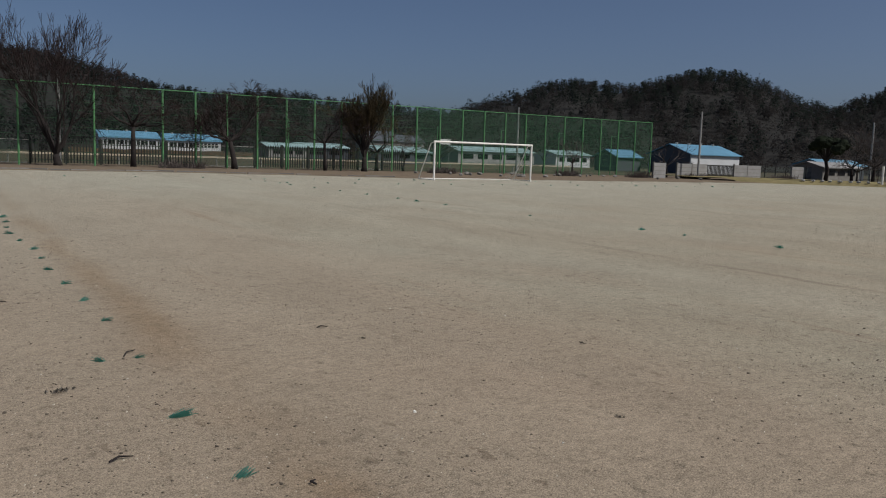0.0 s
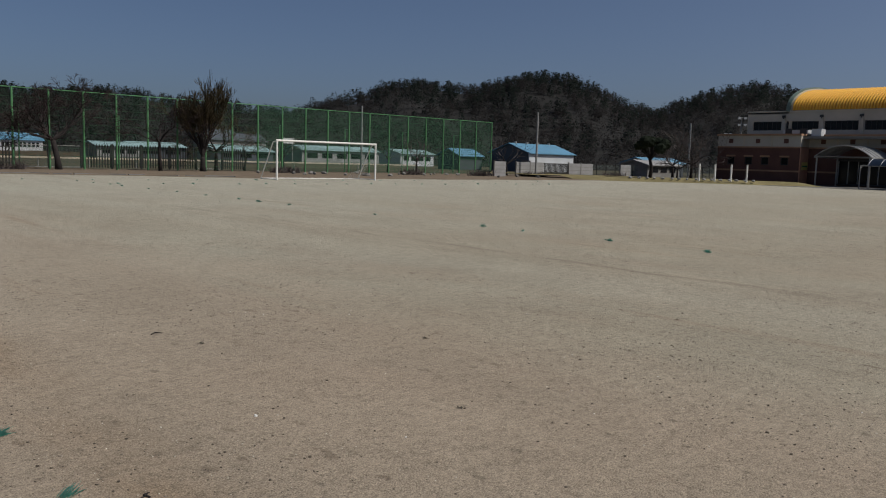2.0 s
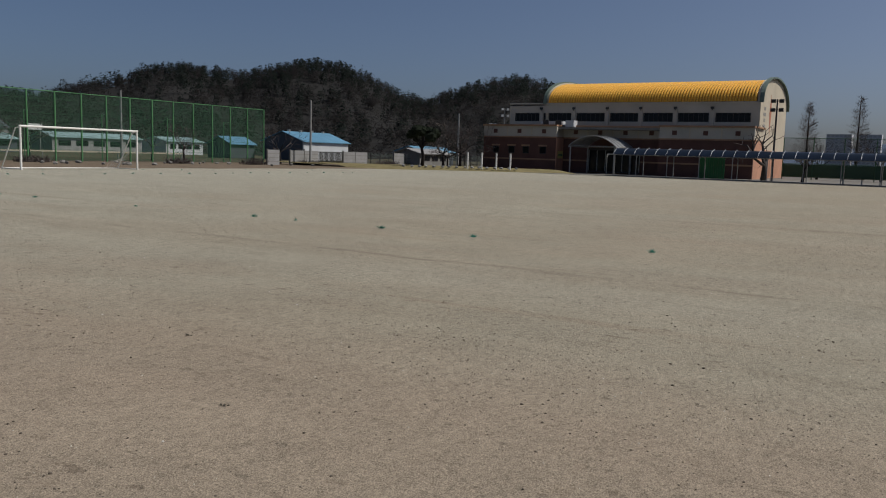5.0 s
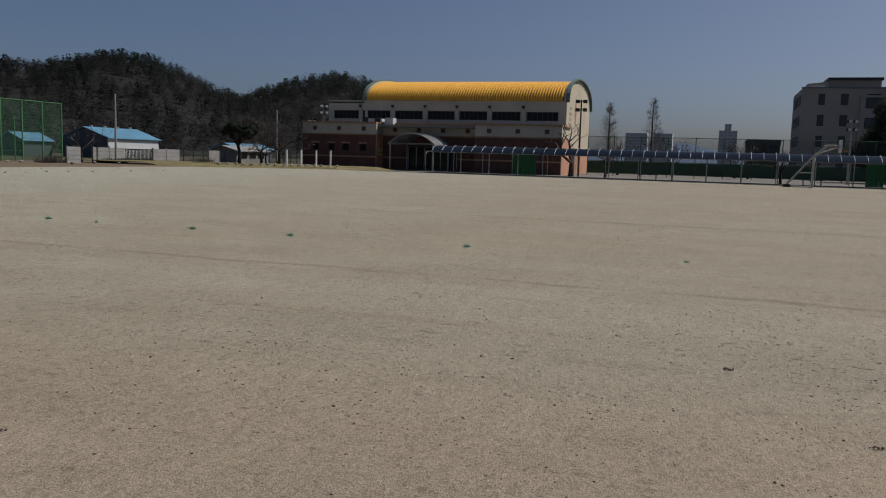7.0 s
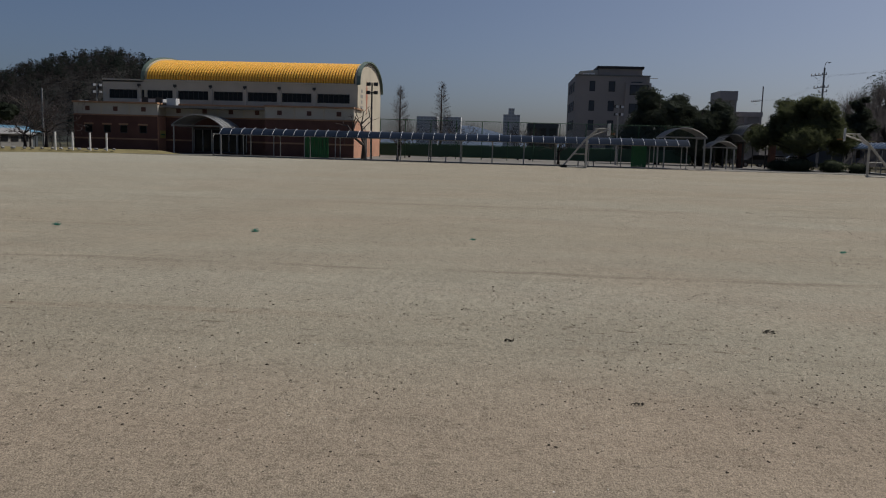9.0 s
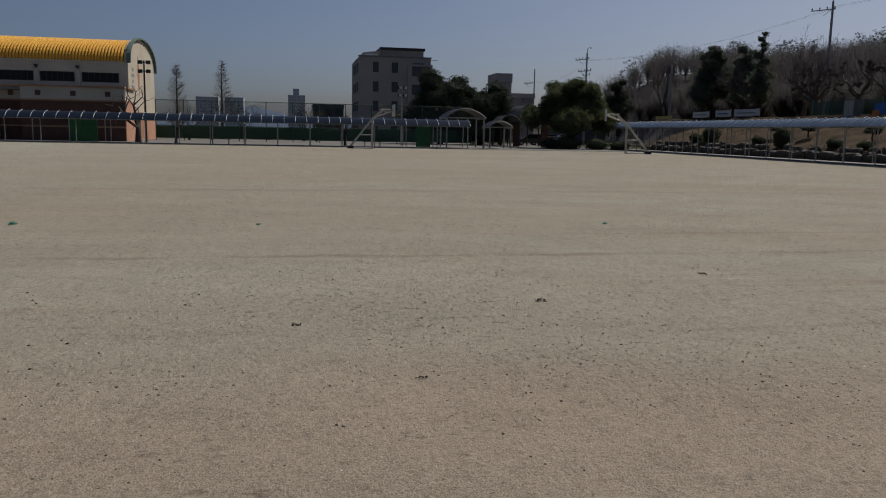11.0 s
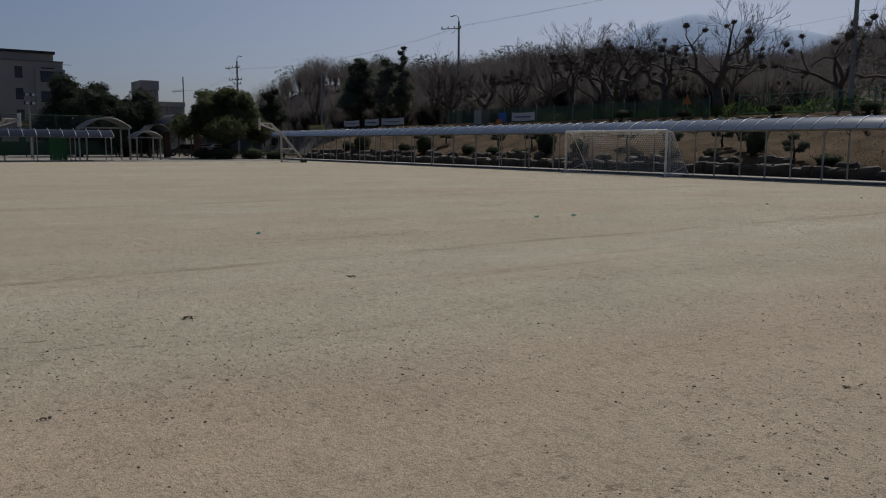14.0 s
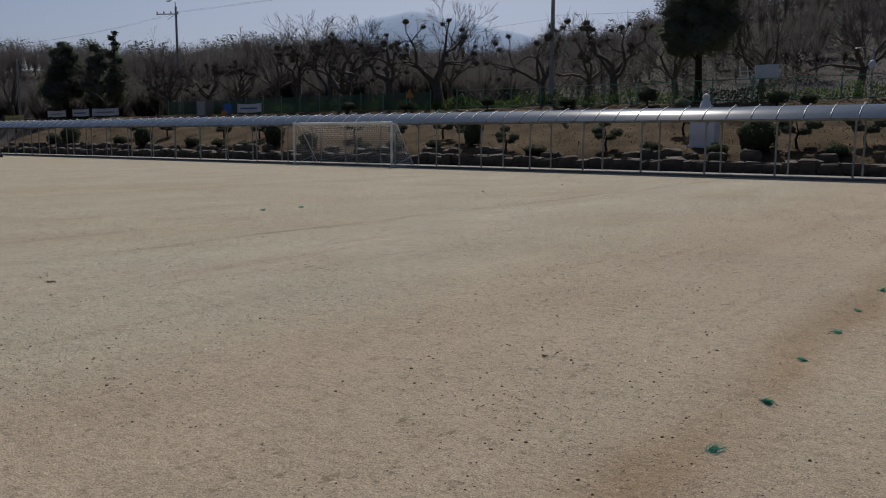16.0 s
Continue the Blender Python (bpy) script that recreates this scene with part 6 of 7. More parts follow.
part("head", Shape().ball((0, 0.15, 1.85), (0.2, 0.2, 0.3), random.Random(3), 0.0, 6, 10), LAMPGLASS, p, smooth=True)
part("arm", Shape().tube([(0, 0, 2.7), (0.5, 0.1, 2.85), (0.9, 0.1, 2.8)], 0.03, 6), STEEL, p)


# ---- north boundary ----
def picket_fence():
    f = thing("iron_fence", "black iron picket fence with finials along the road", "fence", (0, 66.0, 0))
    pk = Shape()
    n = 0
    panel = Shape()
    for z in (0.35, 0.95, 1.55):
        panel.box((0, -0.025, z - 0.03), (2.4, 0.025, z + 0.03))
    pd = panel.data("rail_panel", IRON)
    bar = Shape().box((-0.042, -0.03, 0.1), (0.042, 0.03, 1.75))
    bar.tube([(0, 0, 1.75), (0, 0, 1.83), (0, 0, 1.95)], [0.04, 0.075, 0.01], 5)
    bd = bar.data("picket", IRON)
    post = Shape().box((-0.06, -0.06, 0), (0.06, 0.06, 2.0)).data("post", IRON)
    for i in range(21):
        x = -14 + i * 2.4
        if i in (6, 7, 13, 14, 19):
            net_sheet("mesh_panel", (x + 0.06, 0), (x + 2.34, 0), 0.08, 1.75, CHAINLINK, f)
            for z in (0.1, 1.75):
                part("mesh_rail", Shape().tube([(x, 0, z), (x + 2.4, 0, z)], 0.03, 6), STEEL, f)
        else:
            o = new("rail_panel", pd)
            o.parent, o.location = f, (x, 0, 0)
            for k in range(11):
                b = new("picket", bd)
                b.parent, b.location = f, (x + 0.12 + k * 0.216, 0, 0)
        o = new("post", post)
        o.parent, o.location = f, (x, 0, 0)
    g = thing("guard_rail", "pale road guard rail behind the iron fence", "guard rail", (0, 70.0, 0))
    part("beam", Shape().box((-40, -0.05, 0.70), (60, 0.05, 0.84)), CREAM, g)
    for i in range(26):
        part("post", Shape().tube([(-40 + 4 * i, 0.1, 0), (-40 + 4 * i, 0.1, 0.95)], 0.06, 6), STEEL, g)
    c = thing("concrete_fence", "pale precast concrete panel wall with a dark gate", "wall", (0, 55.0, 0))
    for a, b in ((57.4, 59.0), (60.6, 62.6), (62.7, 64.8), (69.0, 71.0), (71.1, 73.2), (78.5, 80.5)):
        q = part("panel", Shape().box((a, -0.06, 0.0), (b, 0.06, 1.5)), PALE_CONCRETE, c)
        for z in (0.35, 0.72, 1.1):
            part("groove", Shape().box((a + 0.05, -0.075, z), (b - 0.05, -0.063, z + 0.05)), CONCRETE, q)
        part("post", Shape().box((a - 0.08, -0.09, 0), (a - 0.005, 0.09, 1.6)), CONCRETE, c)
    gate = part("gate", Shape().box((64.9, -0.04, 0.15), (68.9, 0.04, 0.25)).box((64.9, -0.04, 1.35), (68.9, 0.04, 1.45)), IRON, c, "dark iron sliding gate")
    for k in range(20):
        part("bar", Shape().box((64.95 + k * 0.2, -0.03, 0.25), (65.03 + k * 0.2, 0.03, 1.35)), IRON, gate)
    e = thing("wire_fence", "thin dark wire fence beyond the grass bank", "fence", (0, 56.0, 0))
    for i in range(20):
        part("post", Shape().tube([(73.5 + i * 1.8, 0, 0), (73.5 + i * 1.8, 0, 1.6)], 0.045, 6), IRON, e)
    for z in (0.3, 0.9, 1.5):
        part("rail", Shape().tube([(73.5, 0, z), (108, 0, z)], 0.025, 5), IRON, e)
    net_sheet("mesh", (73.5, 0.03), (108, 0.03), 0.1, 1.5, CHAINLINK, e)
    # bollards and white stones on the bank
    for i, (x, y) in enumerate(((69.4, 39.7), (70.3, 38.6), (71.3, 37.5), (72.2, 36.4))):
        b = thing("bollard", "white painted post at the edge of the bank", "post", (x, y, 0.3), "white posts on the bank")
        part("shaft", Shape().tube([(0, 0, -0.1), (0, 0, 1.5)], 0.085, 10), WHITE, b)
        part("cap", Shape().tube([(0, 0, 1.5), (0, 0, 1.56)], [0.1, 0.07], 10), CONCRETE, b)
    rng = random.Random(9)
    for i in range(16):
        t = i / 15
        s = Shape().ball((0, 0, 0.08), (0.22, 0.15, 0.10), random.Random(i), 0.18, 5, 8)
        o = part("edging_stone", s, PALE_CONCRETE, None, "white painted stone edging the bank")
        tagged(o, "", "stone", "white stones along the bank")
        o.matrix_basis = pose(64.5 + 8.2 * t, 44.0 - 8.0 * t + rng.uniform(-0.1, 0.1), 0.28, 0, 0, rng.uniform(0, 180))
    for i, (x, y, w, h) in enumerate(((14.5, 59.6, 3.2, 0.75), (36.0, 58.5, 2.6, 0.6), (48.5, 57.0, 2.2, 0.6), (55.5, 55.0, 2.6, 0.7), (62.0, 53.8, 3.0, 0.6), (76.0, 54.0, 3.4, 0.7))):
        s = thing("brushwood", "low tangle of dry brown brushwood on the verge", "shrub", (x, y, 0.03), "brushwood on the verge")
        tw = Shape()
        for k in range(260):
            a = Vector((rng.uniform(-w / 2, w / 2), rng.uniform(-0.6, 0.6), 0))
            tw.tube([a, a + Vector((rng.gauss(0, 0.3), rng.gauss(0, 0.3), rng.uniform(0.2, h)))], [0.02, 0.008], 3, False)
        tagged(part("twig_tangle", tw, TWIG, s), kind="stuff")
    for i in range(26):
        o = part("verge_stone", Shape().ball((0, 0, 0.1), (rng.uniform(0.1, 0.26), rng.uniform(0.1, 0.2), rng.uniform(0.08, 0.15)), rng, 0.2, 5, 8), CONCRETE, None, "grey stone lying on the earth verge")
        tagged(o, "", "stone", "stones on the verge")
        o.location = (rng.uniform(32, 60), rng.uniform(50, 57), 0.06)


picket_fence()


def shed(label, x0, x1, y0, y1, wall, ridge, wall_mat, end_mat, roof_mat, windows=0, vents=0, z=0.0):
    """A long low building with a pitched sheet roof, ridge along x."""
    s = thing("farm_building", label, "building", (x0, y0, z))
    w, d = x1 - x0, y1 - y0
    part("long_wall", Shape().box((0, 0, 0), (w, 0.2, wall)), wall_mat, s)
    part("long_wall", Shape().box((0, d - 0.2, 0), (w, d, wall)), wall_mat, s)
    for x in (0.0, w - 0.2):
        part("end_wall", Shape().prism([(x, 0.2, 0), (x, d - 0.2, 0), (x, d - 0.2, wall), (x, d / 2, ridge - 0.08), (x, 0.2, wall)], (0.2, 0, 0)), end_mat, s)
    for a, b in (((-0.35, wall - 0.12), (d / 2, ridge)), ((d + 0.35, wall - 0.12), (d / 2, ridge))):
        part("roof_slope", Shape().prism([(-0.3, a[0], a[1]), (-0.3, b[0], b[1]), (-0.3, b[0], b[1] + 0.1), (-0.3, a[0], a[1] + 0.1)], (w + 0.6, 0, 0)), roof_mat, s)
    for k in range(windows):
        x = 0.6 + (w - 1.2) * (k + 0.15) / windows
        v = part("window", Shape().box((x, -0.04, wall * 0.42), (x + (w - 1.2) / windows * 0.7, -0.004, wall * 0.8)), DARK, s)
        part("pane", Shape().box((x + 0.05, -0.055, wall * 0.45), (x + (w - 1.2) / windows * 0.7 - 0.05, -0.042, wall * 0.77)), DARKGLASS, v)
    for k in range(vents):
        x = w * (k + 0.5) / vents
        part("roof_vent", Shape().tube([(x, d / 2, ridge), (x, d / 2, ridge + 0.35)], 0.25, 8), STEEL, s)
    return s


shed("blue-roofed white farm shed with dark gable end", 94.3, 105.2, 83.0, 91.5, 2.9, 4.35, WHITEWALL, SLATEWALL, BLUEROOF, 0, 4)
shed("low dark shed with a blue roof beside the fence", 88.0, 93.0, 92.0, 97.0, 2.2, 3.3, SLATEWALL, SLATEWALL, BLUEROOF)
shed("long white poultry house with blue roof beyond the road", 27.5, 39.5, 182.0, 190.0, 2.5, 3.9, WHITEWALL, WHITEWALL, BLUEROOF, 13, 3, 0.75)
shed("second white poultry house with blue roof beyond the road", 41.5, 53.5, 184.0, 192.0, 2.5, 3.9, WHITEWALL, WHITEWALL, BLUEROOF, 13, 3, 0.6)
bank = Shape().grid([[(20 + 4 * i, y, zz + 0.1 * math.sin(i * 1.7) * (zz > 0.5)) for i in range(12)] for y, zz in ((165, -0.05), (172, 0.7), (180, 0.85), (198, 0.85))])
setting("field_bank", bank, DRYGRASS, "raised field bank of dry grass below the poultry houses", "ground", smooth=True)
shed("low pale farm shed with a flat teal roof", 48.5, 56.0, 138.0, 145.0, 2.2, 2.9, PALE_CONCRETE, CONCRETE, PALEROOF, 3)
shed("pale shed with a weathered teal roof", 56.5, 66.0, 142.0, 150.0, 2.3, 3.1, SLATEWALL, SLATEWALL, PALEROOF, 2)
shed("dark shed with a teal roof behind the budding tree", 60.0, 70.0, 118.0, 126.0, 2.0, 2.8, SLATEWALL, SLATEWALL, PALEROOF, 3)
shed("long low shed with a pale blue roof behind the net", 82.0, 100.0, 128.0, 134.0, 2.6, 3.4, PALE_CONCRETE, CONCRETE, PALEROOF, 5)
shed("pale house with a white roof beyond the fields", 104.0, 113.0, 126.0, 133.0, 2.5, 3.3, WHITEWALL, WHITEWALL, PALEROOF, 4)
shed("small grey house among the trees beyond the road", 88.0, 96.0, 165.0, 172.0, 4.4, 6.0, PALE_CONCRETE, PALE_CONCRETE, SLATEWALL, 3)
shed("grey house with a dark roof up the lane", 74.0, 81.0, 150.0, 156.0, 4.2, 6.2, CONCRETE, CONCRETE, SLATEWALL, 2)
shed("low white shed beyond the grass bank", 83.5, 90.5, 54.6, 58.5, 1.6, 2.1, CONCRETE, CONCRETE, PALE_CONCRETE, 3)
shed("low shed with a blue roof beyond the grass bank", 92.0, 100.5, 60.0, 64.0, 1.9, 2.5, SLATEWALL, WHITEWALL, BLUEROOF, 3)
b = thing("billboard", "white hoarding on posts above the sheds", "sign", (79.0, 128.0, 0))
part("board", Shape().box((-1.3, 0, 3.6), (1.3, 0.1, 4.6)), BACKBOARD, b)
for sx in (-1.0, 1.0):
    part("leg", Shape().tube([(sx, 0.15, 0), (sx, 0.15, 4.5)], 0.07, 6), STEEL, b)


# ---- court fence and buildings to the east ----
def court_fence():
    f = thing("court_fence", "tall grey-green chain-link court fence with dark green windbreak", "fence", (95, 0, 0))
    pd = Shape().tube([(0, 0, 0), (0, 0, 4.5)], 0.05, 7).data("post", DARKGREEN)
    ys = [14.6 - 3.0 * i for i in range(13)]
    for y in ys:
        o = new("post", pd)
        o.parent, o.location = f, (0, y, 0)
    for z in (1.7, 4.46):
        part("rail", Shape().tube([(0, ys[0], z), (0, ys[-1], z)], 0.03, 6), DARKGREEN, f)
    for a, b in zip(ys, ys[1:]):
        net_sheet("mesh_panel", (0.03, a), (0.03, b), 1.72, 4.45, CHAINLINK, f)
        net_sheet("windbreak", (0.03, a), (0.03, b), 0.25, 1.68, DARKNET, f)
        part("windbreak_cloth", Shape().box((0.09, b, 0.3), (0.10, a, 1.62)), DARKGREEN, f)
    for y0, y1, x in ((16.9, 19.3, 77.6), (-13.4, -12.0, 77.4)):
        g = thing("green_screen", "green corrugated sheet screen under the walkway", "screen", (x, y0, 0))
        n = int((y1 - y0) / 0.2)
        for k in range(n):
            part("sheet", Shape().box((0 if k % 2 else 0.03, k * 0.2, 0.05), (0.03 if k % 2 else 0.06, k * 0.2 + 0.19, 2.1)), GREENGATE, g)
        part("rail", Shape().box((0.07, 0, 1.9), (0.12, y1 - y0, 2.0)), STEEL, g)
    for y in (6.0, -7.6):
        b = thing("bench", "low dark wooden bench under the walkway", "bench", (75.3, y, 0.07), "benches under the walkway")
        for k in range(3):
            part("slat", Shape().box((-0.22 + k * 0.15, -0.9, 0.4), (-0.09 + k * 0.15, 0.9, 0.44)), IRON, b)
        for sy in (-0.7, 0.7):
            part("leg", Shape().box((-0.2, sy - 0.04, 0), (0.2, sy + 0.04, 0.4)), STEEL, b)


court_fence()


def grey_building():
    b = thing("grey_building", "dark grey five-storey school building with rooftop block", "building", (118, 0, 0))
    Y0, Y1, H = -20.2, -9.8, 12.0
    cols = [(-19.2, -17.6), (-15.4, -14.5), (-12.6, -11.8)]
    ops = []
    for s in range(4):
        z = 1.6 + s * 2.75
        for a, c in cols:
            ops.append((a, c, z, z + 1.45))
    wall_x(b, "front_wall", 0.0, 0.35, Y0, Y1, 0.0, H, ops, GREYWALL)
    for a, c, z0, z1 in ops:
        w = part("window", Shape().box((0.1, a, z0), (0.2, c, z0 + 0.08)).box((0.1, a, z1 - 0.08), (0.2, c, z1)).box((0.1, a, z0 + 0.08), (0.2, a + 0.07, z1 - 0.08)).box((0.1, c - 0.07, z0 + 0.08), (0.2, c, z1 - 0.08)), DARK, b)
        part("pane", Shape().box((0.14, a + 0.07, z0 + 0.08), (0.16, c - 0.07, z1 - 0.08)), SLATEWALL, w)
    part("side_wall", Shape().box((0.354, Y1 - 0.35, 0), (14, Y1, H)), GREYWALL, b)
    part("side_wall", Shape().box((0.354, Y0, 0), (14, Y0 + 0.35, H)), GREYWALL, b)
    for s in range(4):
        for k in range(3):
            w = part("window", Shape().box((1.6 + 3.6 * k, Y1 + 0.004, 1.6 + s * 2.75), (3.8 + 3.6 * k, Y1 + 0.06, 3.0 + s * 2.75)), DARK, b, "dark window frame")
            part("pane", Shape().box((1.75 + 3.6 * k, Y1 + 0.062, 1.7 + s * 2.75), (3.65 + 3.6 * k, Y1 + 0.075, 2.9 + s * 2.75)), SLATEWALL, w)
    part("roof", Shape().box((0.2, Y0 + 0.1, H - 0.2), (14, Y1 - 0.36, H - 0.05)), CONCRETE, b)
    part("parapet", Shape().box((-0.12, Y0 - 0.1, H), (0.3, Y1 + 0.12, H + 0.18)), CONCRETE, b)
    part("rooftop_block", Shape().box((1.2, Y0 + 0.9, H - 0.04), (10, -13.1, H + 1.15)), GREYWALL, b)
    part("rooftop_cornice", Shape().box((0.9, Y0 + 0.7, H + 1.15), (10.2, -12.9, H + 1.5)), DARK, b)
    part("roof_hatch", Shape().prism([(1.4, -13.05, H), (1.4, -10.3, H), (1.4, -10.5, H + 0.75), (1.4, -13.05, H + 1.0)], (4, 0, 0)), BEIGE, b)
    part("skylight", Shape().prism([(1.38, -12.6, H + 0.3), (1.38, -10.8, H + 0.25), (1.38, -10.9, H + 0.45), (1.38, -12.6, H + 0.55)], (-0.02, 0, 0)), WHITE, b)
    part("projecting_bay", Shape().box((-0.5, Y0 - 0.2, 0), (-0.004, Y0 + 3.4, H - 0.9)), GREYWALL, b)
    for s in range(4):
        w = part("window", Shape().box((-0.56, Y0 + 0.2, 1.6 + s * 2.6), (-0.504, Y0 + 2.8, 3.0 + s * 2.6)), DARK, b)
        for k in range(3):
            part("pane", Shape().box((-0.58, Y0 + 0.3 + k * 0.83, 1.7 + s * 2.6), (-0.562, Y0 + 1.05 + k * 0.83, 2.9 + s * 2.6)), SLATEWALL, w)
    part("rail", Shape().tube([(0, Y0 - 1.1, H - 0.2), (0, Y0 + 0.6, H - 0.2)], 0.04, 6), STEEL, b)


grey_building()


def block(name, label, x, y0, y1, depth, h, mat, dark, floors, bays, z=0.0):
    """A plain distant block with rows of window openings set into its front."""
    b = thing(name, label, "building", (x, y0, z))
    w = y1 - y0
    part("wall", Shape().box((0.3, 0, 0), (depth, w, h)), mat, b)
    fh, bw = h / floors, w / bays
    for i in range(floors):
        part("spandrel", Shape().box((0, 0, i * fh), (0.296, w, i * fh + fh * 0.45)), mat, b)
        for k in range(bays):
            part("window", Shape().box((0.2, k * bw + bw * 0.15, i * fh + fh * 0.452), (0.294, k * bw + bw * 0.85, i * fh + fh * 0.998)), dark, b)
            part("pier", Shape().box((0, k * bw, i * fh + fh * 0.452), (0.296, k * bw + bw * 0.148, i * fh + fh * 0.998)), mat, b)
    part("parapet", Shape().box((-0.1, -0.1, h), (depth, w + 0.1, h + fh * 0.3)), mat, b)
    return b


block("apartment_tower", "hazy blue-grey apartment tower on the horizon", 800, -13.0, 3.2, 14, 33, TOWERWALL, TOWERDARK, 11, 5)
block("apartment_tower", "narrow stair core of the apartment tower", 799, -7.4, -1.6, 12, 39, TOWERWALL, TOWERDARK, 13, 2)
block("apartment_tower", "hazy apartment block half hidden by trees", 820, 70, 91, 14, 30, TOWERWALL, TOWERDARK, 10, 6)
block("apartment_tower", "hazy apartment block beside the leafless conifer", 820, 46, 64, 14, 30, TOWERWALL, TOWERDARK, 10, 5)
block("low_building", "low dark brown building beyond the court", 150, -9.6, -4.2, 8, 5.3, SLATEWALL, DARK, 2, 3)
block("low_building", "beige office building beyond the gate", 136, -41.5, -34.2, 10, 7.6, OFFICE, GREYWALL, 3, 3)
block("low_building", "beige stair tower of the office building", 134, -36.8, -34.2, 6, 10.0, OFFICE, OFFICE, 2, 1)
shed("dark-roofed house behind the yellow-green tree", 120.0, 130.0, -48.5, -41.5, 4.6, 8.2, SLATEWALL, SLATEWALL, SLATEWALL, 2)


def car(label, x, y, turn, paint):
    """A small parked car: body, cabin, glass, lights and wheels."""
    c = thing("car", label, "car", (x, y, 0.0), "cars parked beyond the gate", turn)
    prof = [(-2.1, 0.35), (2.1, 0.35), (2.12, 0.65), (1.9, 0.82), (1.0, 0.92), (-1.9, 0.95), (-2.12, 0.7)]
    part("body", Shape().prism([(a, -0.85, b) for a, b in prof], (0, 1.7, 0)), paint, c)
    cab = [(1.0, 0.92), (0.35, 1.42), (-1.3, 1.45), (-1.9, 0.95)]
    part("cabin", Shape().prism([(a, -0.72, b) for a, b in cab], (0, 1.44, 0)), DARKGLASS, c)
    part("roof", Shape().box((-1.25, -0.7, 1.43), (0.3, 0.7, 1.48)), paint, c)
    for sx in (-1.3, 1.3):
        for sy in (-0.8, 0.8):
            w = part("wheel", Shape().tube([(sx, sy - 0.1, 0.31), (sx, sy + 0.1, 0.31)], 0.31, 12), RUBBER, c)
            part("rim", Shape().tube([(sx, sy - 0.11, 0.31), (sx, sy + 0.11, 0.31)], 0.18, 10), STEEL, w)
    for sy in (-0.6, 0.6):
        part("headlight", Shape().box((2.1, sy - 0.18, 0.62), (2.14, sy + 0.18, 0.76)), LAMPGLASS, c)
        part("tail_light", Shape().box((-2.14, sy - 0.15, 0.66), (-2.1, sy + 0.15, 0.82)), REDPAINT, c)


car("silver car parked beyond the school gate", 104.0, -33.2, 80, CARPAINT[0])
car("white car parked beyond the school gate", 104.6, -36.0, 80, CARPAINT[1])
car("dark car parked beyond the school gate", 101.0, -30.6, 80, CARPAINT[2])
car("white car parked beyond the court fence", 112.0, 1.5, 90, CARPAINT[1])
g = thing("school_gate", "dark gate pillars and low sliding gate", "gate", (93.0, -29.8, 0))
for y in (-3.2, 0.0, 3.4):
    part("pillar", Shape().box((-0.35, y - 0.3, 0), (0.35, y + 0.3, 2.6)).box((-0.42, y - 0.37, 2.6), (0.42, y + 0.37, 2.75)), BRICK, g)
for k in range(14):
    part("bar", Shape().box((-0.03, -2.8 + k * 0.2, 0.1), (0.03, -2.74 + k * 0.2, 1.2)), STEEL, g)
part("rail", Shape().box((-0.04, -2.9, 1.2), (0.04, -0.1, 1.28)), STEEL, g)


# ---- marks and litter on the pitch ----
def tuft_data(seed, n, height, lean, spread):
    """A tuft of plastic bristles nailed into the sand, pressed over to one side."""
    rng = random.Random(seed)
    s = Shape()
    for _ in range(n):
        a = rng.uniform(0, 6.283)
        b = Vector((rng.gauss(0, 0.018), rng.gauss(0, 0.018), 0.0))
        d = Vector((lean[0] + spread * math.cos(a) * rng.random(), lean[1] + spread * math.sin(a) * rng.random(), rng.uniform(0.12, 0.8)))
        ln = height * rng.uniform(0.6, 1.15)
        mid = b + d * ln * 0.5
        tip = b + d * ln + Vector((0, 0, -0.25 * ln * (1 - d.z)))
        tip.z = max(0.006, tip.z)
        w = d.cross(Vector((0, 0, 1))).normalized() * 0.0022
        s.face((b - w, b + w, mid + w * 0.8, tip, mid - w * 0.8))
    return s.data("marker_tuft", MARKGREEN)


TUFTS = [tuft_data(1, 55, 0.085, (0.9, 0.3), 0.45), tuft_data(2, 60, 0.10, (1.1, 0.8), 0.35), tuft_data(3, 55, 0.09, (0.3, 0.1), 0.9), tuft_data(4, 55, 0.10, (-0.4, 0.8), 0.7), tuft_data(5, 45, 0.07, (0.7, -0.5), 0.9)]


def tuft(x, y, k, turn, size=1.0):
    o = new("marker_tuft", TUFTS[k])
    o.matrix_basis = Matrix.LocRotScale((x, y, 0.001), Euler((0, 0, radians(turn))), (size, size, size))
    tagged(o, "teal plastic bristle tuft marking the pitch line in the sand", "line marker", "line marker tufts")


_t = random.Random(31)
for y, x, k, turn, size in ((3.56, 1.12, 0, 10, 1.15), (4.56, 1.05, 1, -35, 1.2), (6.02, 1.13, 4, 0, 1.0), (6.0, 0.89, 3, 20, 0.9), (7.42, 1.13, 2, 0, 1.1), (8.47, 1.09, 0, 30, 1.1), (9.58, 1.05, 2, 0, 1.3), (10.72, 1.04, 3, 60, 1.2), (11.83, 1.02, 2, 0, 1.0), (12.88, 1.0, 0, 15, 1.4), (-4.37, 1.42, 3, 120, 1.0), (-5.33, 1.43, 1, 100, 1.05), (-6.39, 1.43, 0, -20, 0.9), (-7.43, 1.42, 2, 40, 1.1), (-8.42, 1.43, 2, 0, 0.9), (-9.68, 1.44, 3, 0, 1.2)):
    tuft(x, y, k, turn, size * 0.66)
for i in range(22):
    y = 14.1 + 1.12 * i
    tuft(1.25 - 0.02 * y + _t.uniform(-0.05, 0.05), y, _t.randrange(5), _t.uniform(0, 360), _t.uniform(0.8, 1.3))
